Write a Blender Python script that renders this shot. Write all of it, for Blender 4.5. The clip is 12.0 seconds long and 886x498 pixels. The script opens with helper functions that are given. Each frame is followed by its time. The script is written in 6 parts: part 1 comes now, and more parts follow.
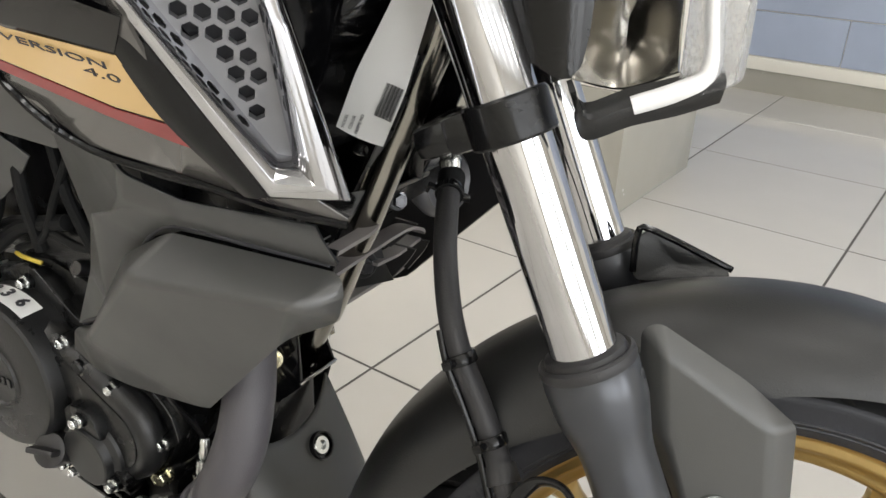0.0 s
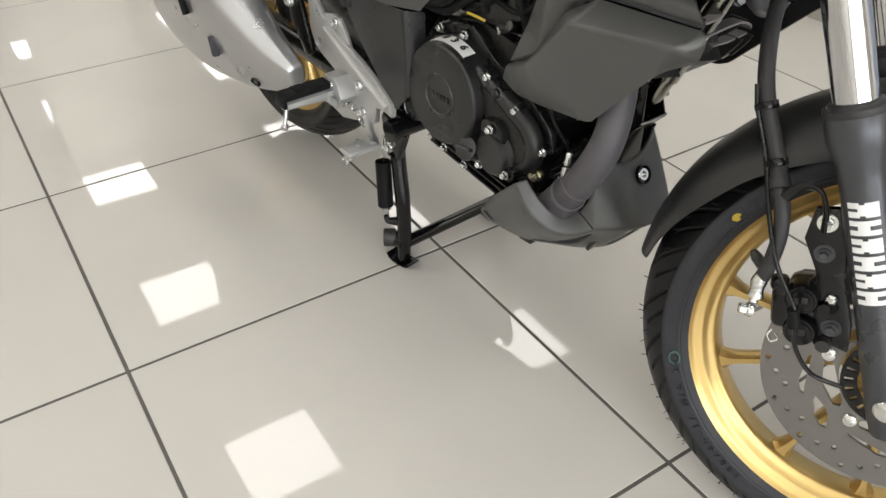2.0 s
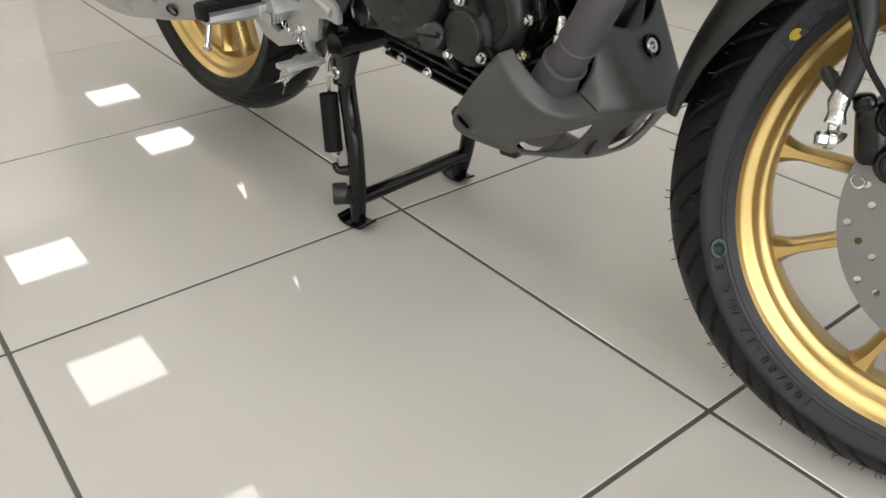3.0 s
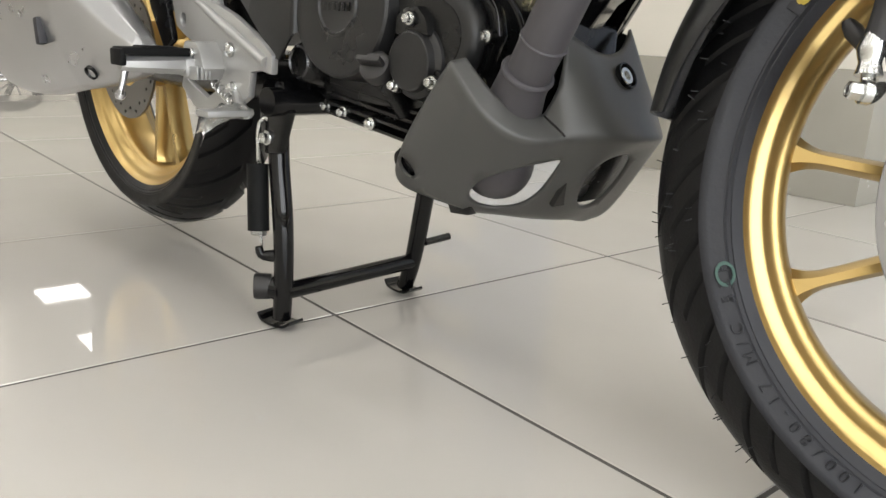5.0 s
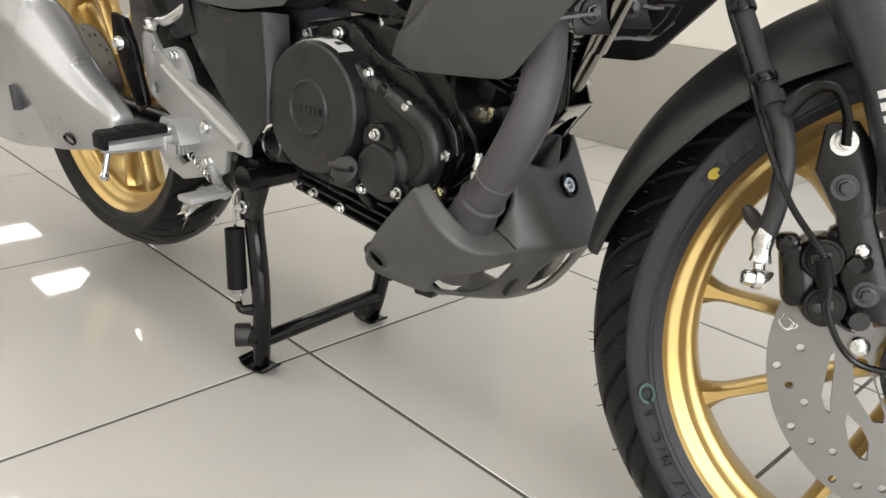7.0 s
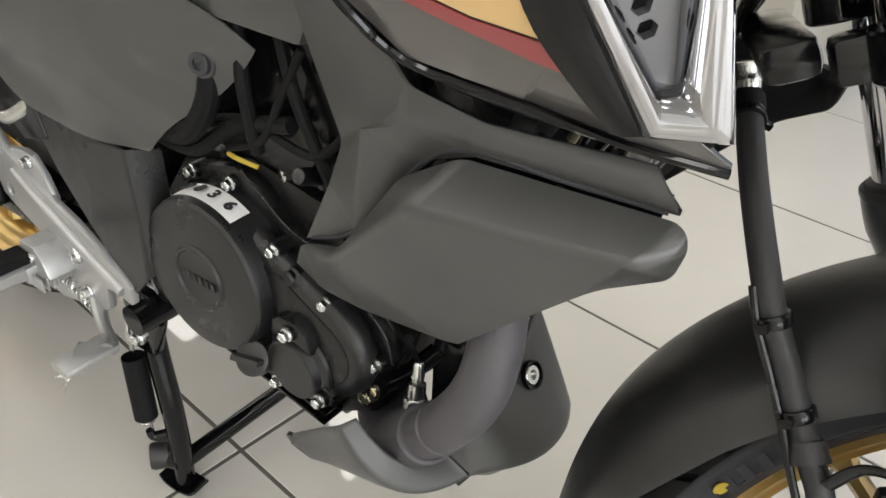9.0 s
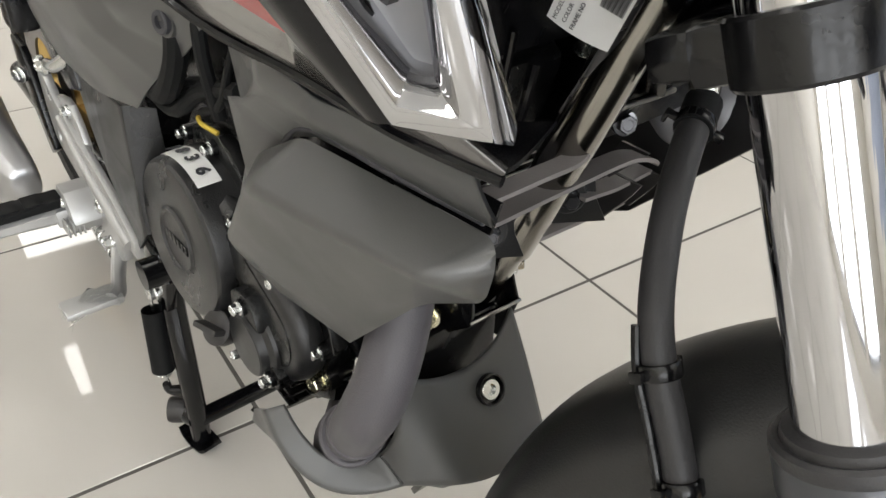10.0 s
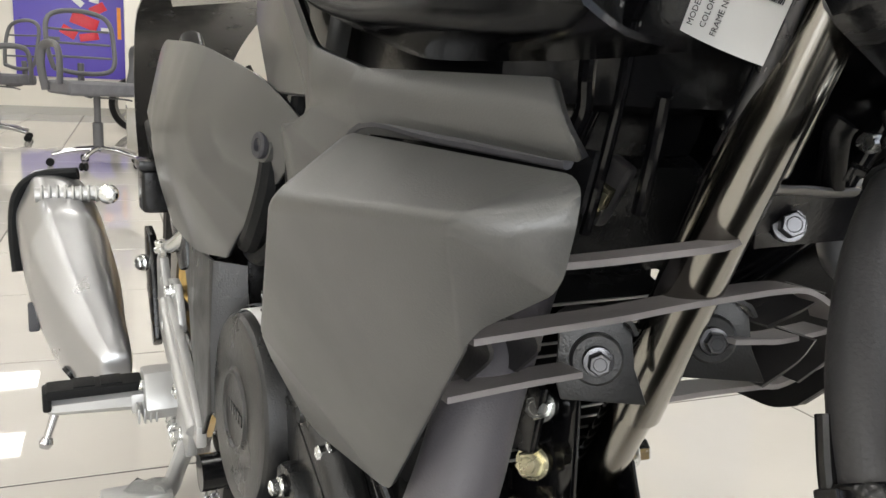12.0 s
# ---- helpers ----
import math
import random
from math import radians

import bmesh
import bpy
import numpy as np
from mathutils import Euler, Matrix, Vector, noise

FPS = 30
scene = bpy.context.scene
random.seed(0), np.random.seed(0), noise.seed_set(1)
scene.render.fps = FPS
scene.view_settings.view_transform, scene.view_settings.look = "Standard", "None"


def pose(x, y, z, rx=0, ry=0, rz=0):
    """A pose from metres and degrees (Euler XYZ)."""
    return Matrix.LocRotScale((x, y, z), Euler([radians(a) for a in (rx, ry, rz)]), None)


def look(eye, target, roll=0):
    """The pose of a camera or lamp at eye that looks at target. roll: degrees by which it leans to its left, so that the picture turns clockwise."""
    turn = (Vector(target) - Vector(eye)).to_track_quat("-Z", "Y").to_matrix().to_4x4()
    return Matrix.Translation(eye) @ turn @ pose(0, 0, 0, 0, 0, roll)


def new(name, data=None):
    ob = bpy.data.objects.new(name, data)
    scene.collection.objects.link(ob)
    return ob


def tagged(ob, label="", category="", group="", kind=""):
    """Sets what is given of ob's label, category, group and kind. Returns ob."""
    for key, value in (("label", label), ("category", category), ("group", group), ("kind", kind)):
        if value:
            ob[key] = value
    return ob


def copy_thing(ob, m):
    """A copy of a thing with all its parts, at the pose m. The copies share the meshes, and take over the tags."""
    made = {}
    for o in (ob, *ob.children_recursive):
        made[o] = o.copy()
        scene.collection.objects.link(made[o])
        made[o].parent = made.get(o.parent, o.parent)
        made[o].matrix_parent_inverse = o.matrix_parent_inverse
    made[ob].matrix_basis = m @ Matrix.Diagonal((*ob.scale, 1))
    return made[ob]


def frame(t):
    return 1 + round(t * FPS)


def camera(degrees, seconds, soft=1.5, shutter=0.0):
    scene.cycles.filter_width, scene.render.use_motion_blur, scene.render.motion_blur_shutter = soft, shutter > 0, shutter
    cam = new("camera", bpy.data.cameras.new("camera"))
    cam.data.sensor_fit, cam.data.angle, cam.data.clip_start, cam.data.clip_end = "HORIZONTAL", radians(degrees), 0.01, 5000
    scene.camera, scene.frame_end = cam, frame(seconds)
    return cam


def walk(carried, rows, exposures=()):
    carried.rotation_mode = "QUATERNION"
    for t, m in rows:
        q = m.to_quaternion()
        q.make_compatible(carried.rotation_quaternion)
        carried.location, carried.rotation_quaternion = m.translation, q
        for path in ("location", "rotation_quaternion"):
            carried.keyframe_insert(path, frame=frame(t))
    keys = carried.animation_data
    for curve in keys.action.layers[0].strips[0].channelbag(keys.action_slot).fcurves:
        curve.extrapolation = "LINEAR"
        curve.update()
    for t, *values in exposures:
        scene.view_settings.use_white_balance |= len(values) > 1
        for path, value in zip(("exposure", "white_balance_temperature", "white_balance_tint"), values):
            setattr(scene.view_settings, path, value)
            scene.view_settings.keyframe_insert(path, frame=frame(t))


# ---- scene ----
cam = camera(58.4, 12.0)
PATH = [
    (0, (0.7992, -0.4666, 0.8482), (0.1118, 0.7047, 0.2114), 2.21),
    (0.3, (0.7740, -0.4919, 0.8685), (0.0288, 0.5830, 0.1343), 1.35),
    (0.5, (0.7410, -0.4960, 0.8642), (-0.0251, 0.5021, 0.0476), 1.19),
    (0.8, (0.6903, -0.4911, 0.8430), (-0.0641, 0.3871, -0.1108), 0.41),
    (1, (0.6639, -0.5039, 0.8313), (-0.0723, 0.3138, -0.1882), 0.70),
    (1.3, (0.6973, -0.5474, 0.8381), (-0.0613, 0.1832, -0.2299), -0.25),
    (1.5, (0.7668, -0.6101, 0.8591), (-0.0236, 0.1042, -0.1969), 0.11),
    (1.8, (0.8945, -0.7140, 0.9349), (-0.0019, -0.0135, -0.0427), -0.45),
    (2, (0.9552, -0.7819, 0.9364), (0.0209, -0.0511, 0.0182), 0.05),
    (2.2, (0.9899, -0.8063, 0.9156), (0.0946, -0.0226, 0.0022), 0.28),
    (2.5, (0.9777, -0.8519, 0.8189), (0.1597, 0.0121, -0.0947), 1.54),
    (2.7, (0.9491, -0.8265, 0.7189), (0.1052, 0.0358, -0.1723), 1.28),
    (3, (0.8794, -0.7621, 0.6269), (-0.0571, 0.1054, -0.1607), -0.21),
    (3.2, (0.8685, -0.7458, 0.5716), (-0.1427, 0.1806, -0.0361), 1.65),
    (4.8, (0.8383, -0.6823, 0.3831), (-0.2212, 0.3080, 0.0002), 3.11),
    (5, (0.8301, -0.6826, 0.3889), (-0.1798, 0.3536, -0.0067), 3.11),
    (5.5, (0.8233, -0.6936, 0.4073), (-0.1329, 0.3880, 0.0000), 3.52),
    (6, (0.8312, -0.7109, 0.4373), (-0.0953, 0.3957, 0.0287), 3.75),
    (6.5, (0.8376, -0.7272, 0.4821), (-0.0371, 0.4179, 0.0655), 4.04),
    (7, (0.8448, -0.7280, 0.5952), (-0.0644, 0.3372, 0.0579), 3.30),
    (7.2, (0.8464, -0.7319, 0.6714), (-0.0645, 0.2839, 0.0482), 3.22),
    (8.8, (0.6853, -0.5032, 0.8720), (-0.1084, 0.4676, 0.0489), 1.77),
    (9, (0.6464, -0.4776, 0.8372), (-0.0933, 0.5279, 0.0055), 2.71),
    (9.5, (0.6563, -0.4168, 0.8178), (-0.1196, 0.5290, -0.0503), 2.57),
    (10, (0.7345, -0.3318, 0.8180), (-0.2162, 0.4504, -0.0389), 1.83),
    (10.5, (0.7721, -0.3058, 0.7679), (-0.3373, 0.3261, -0.0194), 2.04),
    (11, (0.7681, -0.3078, 0.7078), (-0.5012, 0.2542, 0.1395), 2.55),
    (11.5, (0.7238, -0.2824, 0.6602), (-0.5638, 0.3660, 0.2457), 2.82),
    (12, (0.7068, -0.2723, 0.6637), (-0.5957, 0.4062, 0.3588), 2.93),
]
EXPOSURE = [(0.0, 0.05), (0.5, 0.15), (1.0, 0.4), (1.5, 0.02), (2.0, -0.05), (2.5, -0.2), (3.0, -0.15), (5.0, 0.1), (5.5, 0.1), (6.5, 0.2), (7.0, 0.15), (9.0, 0.1), (9.5, 0.12), (10.0, 0.15), (10.5, 0.2), (11.0, 0.4), (11.5, 0.45), (12.0, 0.42)]     # the camera's own metering
walk(cam, [(t, look(eye, target, roll)) for t, eye, target, roll in PATH], EXPOSURE)

# ---- light ----
world = bpy.data.worlds.new("showroom_world")
scene.world = world
world.use_nodes = True
wn = world.node_tree.nodes
wbg = wn["Background"]
wsky = wn.new("ShaderNodeTexSky")
wsky.sky_type = "NISHITA"
wsky.sun_disc = False
wsky.sun_elevation, wsky.sun_rotation = radians(50), radians(200)
world.node_tree.links.new(wsky.outputs["Color"], wbg.inputs["Color"])
wbg.inputs["Strength"].default_value = 0.10
PANEL_GLOW = 9.3          # ceiling panels
scene.view_settings.exposure = 0.0

WINDOW_WATTS = 90.0       # daylight standing in each shop window

# ---- materials ----
def material(name, base, rough=0.5, metal=0.0, vary=0.12, scale=30.0, bump=0.0, bump_scale=400.0, coat=0.0, rough_vary=0.08,
             island=False, spec=0.5, emit=None):
    """Painted, moulded or metal surface: colour varies at two scales, with fine relief."""
    m = bpy.data.materials.new(name)
    m.use_nodes = True
    nt = m.node_tree
    nodes, link = nt.nodes, nt.links.new
    p = nodes["Principled BSDF"]
    tc = nodes.new("ShaderNodeTexCoord")
    big, small = nodes.new("ShaderNodeTexNoise"), nodes.new("ShaderNodeTexNoise")
    big.inputs["Scale"].default_value, small.inputs["Scale"].default_value = scale * 0.2, scale
    big.inputs["Detail"].default_value, small.inputs["Detail"].default_value = 4, 6
    for n in (big, small):
        link(tc.outputs["Object"], n.inputs["Vector"])
    mix = nodes.new("ShaderNodeMath")
    mix.operation = "ADD"
    link(big.outputs["Fac"], mix.inputs[0])
    link(small.outputs["Fac"], mix.inputs[1])
    ramp = nodes.new("ShaderNodeMapRange")
    ramp.inputs["From Min"].default_value, ramp.inputs["From Max"].default_value = 0.6, 1.4
    ramp.inputs["To Min"].default_value, ramp.inputs["To Max"].default_value = 1 - vary, 1 + vary
    link(mix.outputs[0], ramp.inputs["Value"])
    tint = nodes.new("ShaderNodeVectorMath")
    tint.operation = "SCALE"
    tint.inputs[0].default_value = base
    link(ramp.outputs["Result"], tint.inputs["Scale"])
    link(tint.outputs["Vector"], p.inputs["Base Color"])
    rr = nodes.new("ShaderNodeMapRange")
    rr.inputs["From Min"].default_value, rr.inputs["From Max"].default_value = 0.3, 0.7
    rr.inputs["To Min"].default_value, rr.inputs["To Max"].default_value = max(0.02, rough - rough_vary), min(1, rough + rough_vary)
    link(small.outputs["Fac"], rr.inputs["Value"])
    link(rr.outputs["Result"], p.inputs["Roughness"])
    p.inputs["Metallic"].default_value = metal
    p.inputs["Specular IOR Level"].default_value = spec
    if coat:
        p.inputs["Coat Weight"].default_value = coat
        p.inputs["Coat Roughness"].default_value = 0.06
    if bump:
        g = nodes.new("ShaderNodeTexNoise")
        g.inputs["Scale"].default_value, g.inputs["Detail"].default_value = bump_scale, 3
        link(tc.outputs["Object"], g.inputs["Vector"])
        b = nodes.new("ShaderNodeBump")
        b.inputs["Strength"].default_value, b.inputs["Distance"].default_value = bump, 0.001
        link(g.outputs["Fac"], b.inputs["Height"])
        link(b.outputs["Normal"], p.inputs["Normal"])
    if emit:
        p.inputs["Emission Color"].default_value = (*emit[0], 1)
        p.inputs["Emission Strength"].default_value = emit[1]
    return m


PLASTIC = material("matt_dark_plastic", (0.060, 0.060, 0.058), 0.38, spec=0.55, bump=0.10, bump_scale=1200, scale=14, vary=0.06)
FENDER = material("matt_fender_plastic", (0.013, 0.0133, 0.0135), 0.36, spec=0.5, bump=0.2, bump_scale=800, scale=12, vary=0.08)
PANEL = material("satin_grey_side_cover", (0.075, 0.075, 0.073), 0.34, metal=0.3, scale=10, vary=0.06, coat=0.2)
TANK = material("metallic_grey_tank_paint", (0.10, 0.095, 0.09), 0.22, metal=0.35, scale=25, vary=0.06, rough_vary=0.04, coat=0.9)
GLOSS = material("gloss_black_paint", (0.003, 0.003, 0.0035), 0.10, spec=0.30, scale=25, vary=0.2, coat=0.12, bump=0.05, bump_scale=120)
BLACK = material("satin_black_paint", (0.0045, 0.0045, 0.005), 0.22, spec=0.35, scale=30, vary=0.2, bump=0.15, bump_scale=300)
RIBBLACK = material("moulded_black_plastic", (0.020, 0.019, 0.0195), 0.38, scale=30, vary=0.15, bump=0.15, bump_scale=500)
TUBEBLACK = material("gloss_black_frame_paint", (0.26, 0.247, 0.222), 0.17, metal=1.0, scale=18, vary=0.1, rough_vary=0.03, coat=0.8)
# paler copy of RIBBLACK: the light falling on the shelves is in the colour
LITSHELF = material("lit_shelf_plastic", (0.19, 0.176, 0.176), 0.42, scale=30, vary=0.15, bump=0.15, bump_scale=500)
ENGINE = material("satin_black_engine_paint", (0.0065, 0.0066, 0.0068), 0.26, spec=0.4, scale=25, vary=0.18, bump=0.35, bump_scale=600)
ENGCOVER = material("dark_grey_cover_paint", (0.0135, 0.0136, 0.014), 0.32, spec=0.45, scale=20, vary=0.1, bump=0.3, bump_scale=700)
DARKSTEEL = material("dark_plated_steel", (0.10, 0.10, 0.105), 0.28, metal=1.0, scale=40, vary=0.1)
PIPE = material("heat_proof_grey_paint", (0.064, 0.060, 0.067), 0.55, scale=20, vary=0.08, bump=0.3, bump_scale=900)
RUBBER = material("tyre_rubber", (0.006, 0.006, 0.0065), 0.38, spec=0.20, scale=40, vary=0.25, bump=0.3, bump_scale=350)
SIDEWALL = material("sidewall_rubber", (0.023, 0.024, 0.029), 0.48, spec=0.32, scale=30, vary=0.2, bump=0.25, bump_scale=250)
# hose rubber twice: darkened for the shade under the tank, lighter for lit hoses
HOSE = material("hose_rubber", (0.008, 0.0083, 0.0086), 0.58, spec=0.12, scale=40, vary=0.12, bump=0.25, bump_scale=700)
HOSEGREY = material("lighter_hose_rubber", (0.027, 0.0265, 0.028), 0.5, spec=0.4, scale=40, vary=0.12, bump=0.25, bump_scale=700)
CHROME = material("chrome", (0.50, 0.50, 0.515), 0.07, metal=1.0, scale=20, vary=0.03, rough_vary=0.02)
ZINC = material("zinc_plated_steel", (0.62, 0.63, 0.62), 0.22, metal=1.0, scale=60, vary=0.1)
YZINC = material("yellow_zinc_steel", (0.62, 0.58, 0.42), 0.25, metal=1.0, scale=60, vary=0.12)
SILVER = material("silver_paint", (0.40, 0.40, 0.405), 0.30, metal=0.85, scale=14, vary=0.03, rough_vary=0.03)
SILVERMATT = material("brushed_silver_cast", (0.43, 0.43, 0.425), 0.38, metal=0.6, scale=20, vary=0.04, rough_vary=0.04, bump=0.1, bump_scale=600)
GOLD = material("gold_wheel_paint", (0.53, 0.375, 0.145), 0.30, metal=0.85, scale=14, vary=0.04, rough_vary=0.03, coat=0.1)
FORKLEG = material("dark_grey_fork_paint", (0.060, 0.063, 0.070), 0.30, metal=0.5, scale=16, vary=0.05, rough_vary=0.04)
STEEL = material("ground_steel_disc", (0.215, 0.208, 0.202), 0.38, metal=1.0, scale=12, vary=0.05, rough_vary=0.03)
WHITE = material("white_print", (0.75, 0.75, 0.75), 0.45, vary=0.04)
PAPER = material("paper_label", (0.74, 0.74, 0.73), 0.6, vary=0.04, scale=8, bump=0.1, bump_scale=60)
INK = material("black_ink", (0.03, 0.03, 0.035), 0.6)
YELLOW = material("yellow_paint_mark", (0.45, 0.33, 0.03), 0.5)
GREENMARK = material("green_chalk_mark", (0.035, 0.085, 0.07), 0.6)
GOLDFILM = material("pale_gold_film", (0.68, 0.46, 0.20), 0.25, metal=0.2, scale=10, vary=0.04, coat=0.6)
REDFILM = material("dark_red_film", (0.26, 0.045, 0.045), 0.25, scale=10, vary=0.06, coat=0.6)
def clear_material(name, tint, alpha, rough=0.08):
    m = bpy.data.materials.new(name)
    m.use_nodes = True
    p = m.node_tree.nodes["Principled BSDF"]
    p.inputs["Base Color"].default_value = (*tint, 1)
    p.inputs["Roughness"].default_value = rough
    p.inputs["Transmission Weight"].default_value = alpha
    p.inputs["IOR"].default_value = 1.45
    n = m.node_tree.nodes.new("ShaderNodeTexNoise")
    n.inputs["Scale"].default_value = 60
    b = m.node_tree.nodes.new("ShaderNodeBump")
    b.inputs["Strength"].default_value, b.inputs["Distance"].default_value = 0.4, 0.004
    m.node_tree.links.new(n.outputs["Fac"], b.inputs["Height"])
    m.node_tree.links.new(b.outputs["Normal"], p.inputs["Normal"])
    return m
WRAP = clear_material("clear_plastic_wrap", (0.95, 0.97, 0.95), 0.97, 0.12)
LENS = clear_material("clear_lamp_lens", (0.97, 0.97, 0.97), 0.97, 0.03)
CERAMIC = material("polished_beige_tile", (0.52, 0.5, 0.465), 0.022, scale=5, vary=0.035, rough_vary=0.015, spec=0.42)
GROUT = material("dark_grout", (0.085, 0.080, 0.072), 0.8, scale=60, vary=0.25)
CREAM = material("cream_wall_paint", (0.72, 0.69, 0.62), 0.55, scale=6, vary=0.03, bump=0.1, bump_scale=120)
SKIRT = material("grey_skirting_tile", (0.33, 0.315, 0.275), 0.2, scale=8, vary=0.05)
BLUEWALL = material("blue_grey_wall_board", (0.36, 0.41, 0.52), 0.4, scale=6, vary=0.08)
CEILING = material("white_ceiling_board", (0.78, 0.78, 0.76), 0.8, scale=6, vary=0.03)
PURPLE = material("purple_poster_print", (0.09, 0.06, 0.42), 0.35, scale=5, vary=0.06)
REDPRINT = material("red_poster_print", (0.6, 0.02, 0.04), 0.35)
ORANGE = material("orange_plastic", (0.8, 0.28, 0.02), 0.35)
GREYPLASTIC = material("grey_chair_plastic", (0.10, 0.10, 0.105), 0.5, scale=30)
FABRIC = material("grey_seat_fabric", (0.13, 0.13, 0.14), 0.85, scale=120, vary=0.2, bump=0.4, bump_scale=900)
GLOWWHITE = material("light_panel_diffuser", (0.8, 0.8, 0.8), 0.5, emit=((1.0, 0.97, 0.925), PANEL_GLOW))
MESHGREY = material("grey_grille_plastic", (0.17, 0.17, 0.178), 0.36, metal=0.3, scale=60)
WINDOWGLASS = clear_material("window_glass", (0.95, 0.97, 0.97), 1.0, 0.0)

# ---- building tools ----
def smooth_mesh(me, angle=32):
    for p in me.polygons:
        p.use_smooth = True
    me.set_sharp_from_angle(angle=radians(angle))


def part(name, bm, mat, parent=None, label="", m=None, angle=32):
    """Links a bmesh as one mesh object under a thing or a part; m: its pose in the world."""
    bmesh.ops.recalc_face_normals(bm, faces=bm.faces)
    me = bpy.data.meshes.new(name)
    bm.to_mesh(me)
    bm.free()
    me.materials.append(mat)
    smooth_mesh(me, angle)
    return place(new(name, me), parent, label, m)


def place(ob, parent=None, label="", m=None):
    m = m if m is not None else Matrix()
    if parent is not None:
        ob.parent = parent
        ob.matrix_parent_inverse = world_of(parent).inverted()
    ob.matrix_basis = m
    if label:
        ob["label"] = label
    return ob


def world_of(ob):
    return (world_of(ob.parent) @ ob.matrix_parent_inverse if ob.parent else Matrix()) @ ob.matrix_basis


def share(name, me, parent, m, label=""):
    return place(new(name, me), parent, label, m)


def lathe(profile, seg=48, closed=False, bump_fn=None):
    """Turns (radius, y) points round the y axis."""
    bm = bmesh.new()
    rings = []
    for k in range(seg):
        a = 2 * math.pi * k / seg
        ring = []
        for r, y in profile:
            rr = r + (bump_fn(a, r, y) if bump_fn else 0.0)
            ring.append(bm.verts.new((rr * math.cos(a), y, rr * math.sin(a))))
        rings.append(ring)
    n = len(profile)
    for k in range(seg):
        p, q = rings[k], rings[(k + 1) % seg]
        for i in range(n if closed else n - 1):
            j = (i + 1) % n
            bm.faces.new((p[i], p[j], q[j], q[i]))
    bmesh.ops.remove_doubles(bm, verts=bm.verts, dist=1e-5)
    return bm


def spline(points, steps=6):
    """Catmull-Rom through the points."""
    pts = [Vector(p) for p in points]
    if len(pts) < 3 or steps < 2:
        return pts
    out = []
    for i in range(len(pts) - 1):
        a, b, c, d = pts[max(i - 1, 0)], pts[i], pts[i + 1], pts[min(i + 2, len(pts) - 1)]
        for k in range(steps):
            t = k / steps
            out.append(0.5 * ((2 * b) + (c - a) * t + (2 * a - 5 * b + 4 * c - d) * t * t + (3 * b - a - 3 * c + d) * t ** 3))
    out.append(pts[-1])
    return out


def tube(points, radius, seg=12, steps=6, caps=True, flat=1.0):
    """A round bar or hose along a curve; radius: one number or one for each given point."""
    bm = bmesh.new()
    path = spline(points, steps)
    n = len(path)
    if isinstance(radius, (int, float)):
        radii = [radius] * n
    else:
        radii = list(np.interp(np.linspace(0, len(radius) - 1, n), range(len(radius)), radius))
    side, rings = None, []
    for i, p in enumerate(path):
        d = (path[min(i + 1, n - 1)] - path[max(i - 1, 0)]).normalized()
        if side is None:
            side = d.orthogonal().normalized()
        side = (side - d * side.dot(d)).normalized()
        up = d.cross(side)
        rings.append([bm.verts.new(p + (float(radii[i]) * math.cos(2 * math.pi * k / seg)) * side + (float(radii[i]) * flat * math.sin(2 * math.pi * k / seg)) * up) for k in range(seg)])
    for a, b in zip(rings, rings[1:]):
        for k in range(seg):
            bm.faces.new((a[k], a[(k + 1) % seg], b[(k + 1) % seg], b[k]))
    if caps:
        bm.faces.new(rings[0][::-1])
        bm.faces.new(rings[-1])
    return bm


def circle(cx, cz, r, n=16, sx=1.0, turn=0.0):
    return [(cx + sx * r * math.cos(a + turn), cz + r * math.sin(a + turn)) for a in np.linspace(0, 2 * math.pi, n, endpoint=False)]


def plate(loops, y0, y1, bevel=0.0):
    """A flat piece in the xz plane between two y values; the first loop is its outline, the others are holes."""
    bm = bmesh.new()
    edges = []
    for loop in loops:
        vs = [bm.verts.new((x, y0, z)) for x, z in loop]
        edges += [bm.edges.new((vs[i], vs[(i + 1) % len(vs)])) for i in range(len(vs))]
    bmesh.ops.triangle_fill(bm, edges=edges, use_beauty=True, use_dissolve=False)
    faces = list(bm.faces)
    out = bmesh.ops.extrude_face_region(bm, geom=faces)
    moved = [v for v in out["geom"] if isinstance(v, bmesh.types.BMVert)]
    bmesh.ops.translate(bm, verts=moved, vec=(0, y1 - y0, 0))
    bmesh.ops.recalc_face_normals(bm, faces=bm.faces)
    if bevel:
        rim = [e for e in bm.edges if len(e.link_faces) == 2 and e.calc_face_angle(0) > 0.9]
        bmesh.ops.bevel(bm, geom=rim, offset=bevel, segments=2, affect="EDGES", profile=0.6)
    return bm


def box(cx, cy, cz, sx, sy, sz, bevel=0.0, seg=2, m=None):
    bm = bmesh.new()
    bmesh.ops.create_cube(bm, size=1)
    bmesh.ops.scale(bm, verts=bm.verts, vec=(sx, sy, sz))
    if bevel:
        bmesh.ops.bevel(bm, geom=list(bm.edges), offset=bevel, segments=seg, affect="EDGES", profile=0.6)
    if m is not None:
        bmesh.ops.transform(bm, matrix=m, verts=bm.verts)
    bmesh.ops.translate(bm, verts=bm.verts, vec=(cx, cy, cz))
    return bm


def join(*bms):
    """One bmesh from several."""
    out = bmesh.new()
    for bm in bms:
        me = bpy.data.meshes.new("tmp")
        bm.to_mesh(me)
        bm.free()
        out.from_mesh(me)
        bpy.data.meshes.remove(me)
    return out


def moved(bm, m):
    bmesh.ops.transform(bm, matrix=m, verts=bm.verts)
    return bm


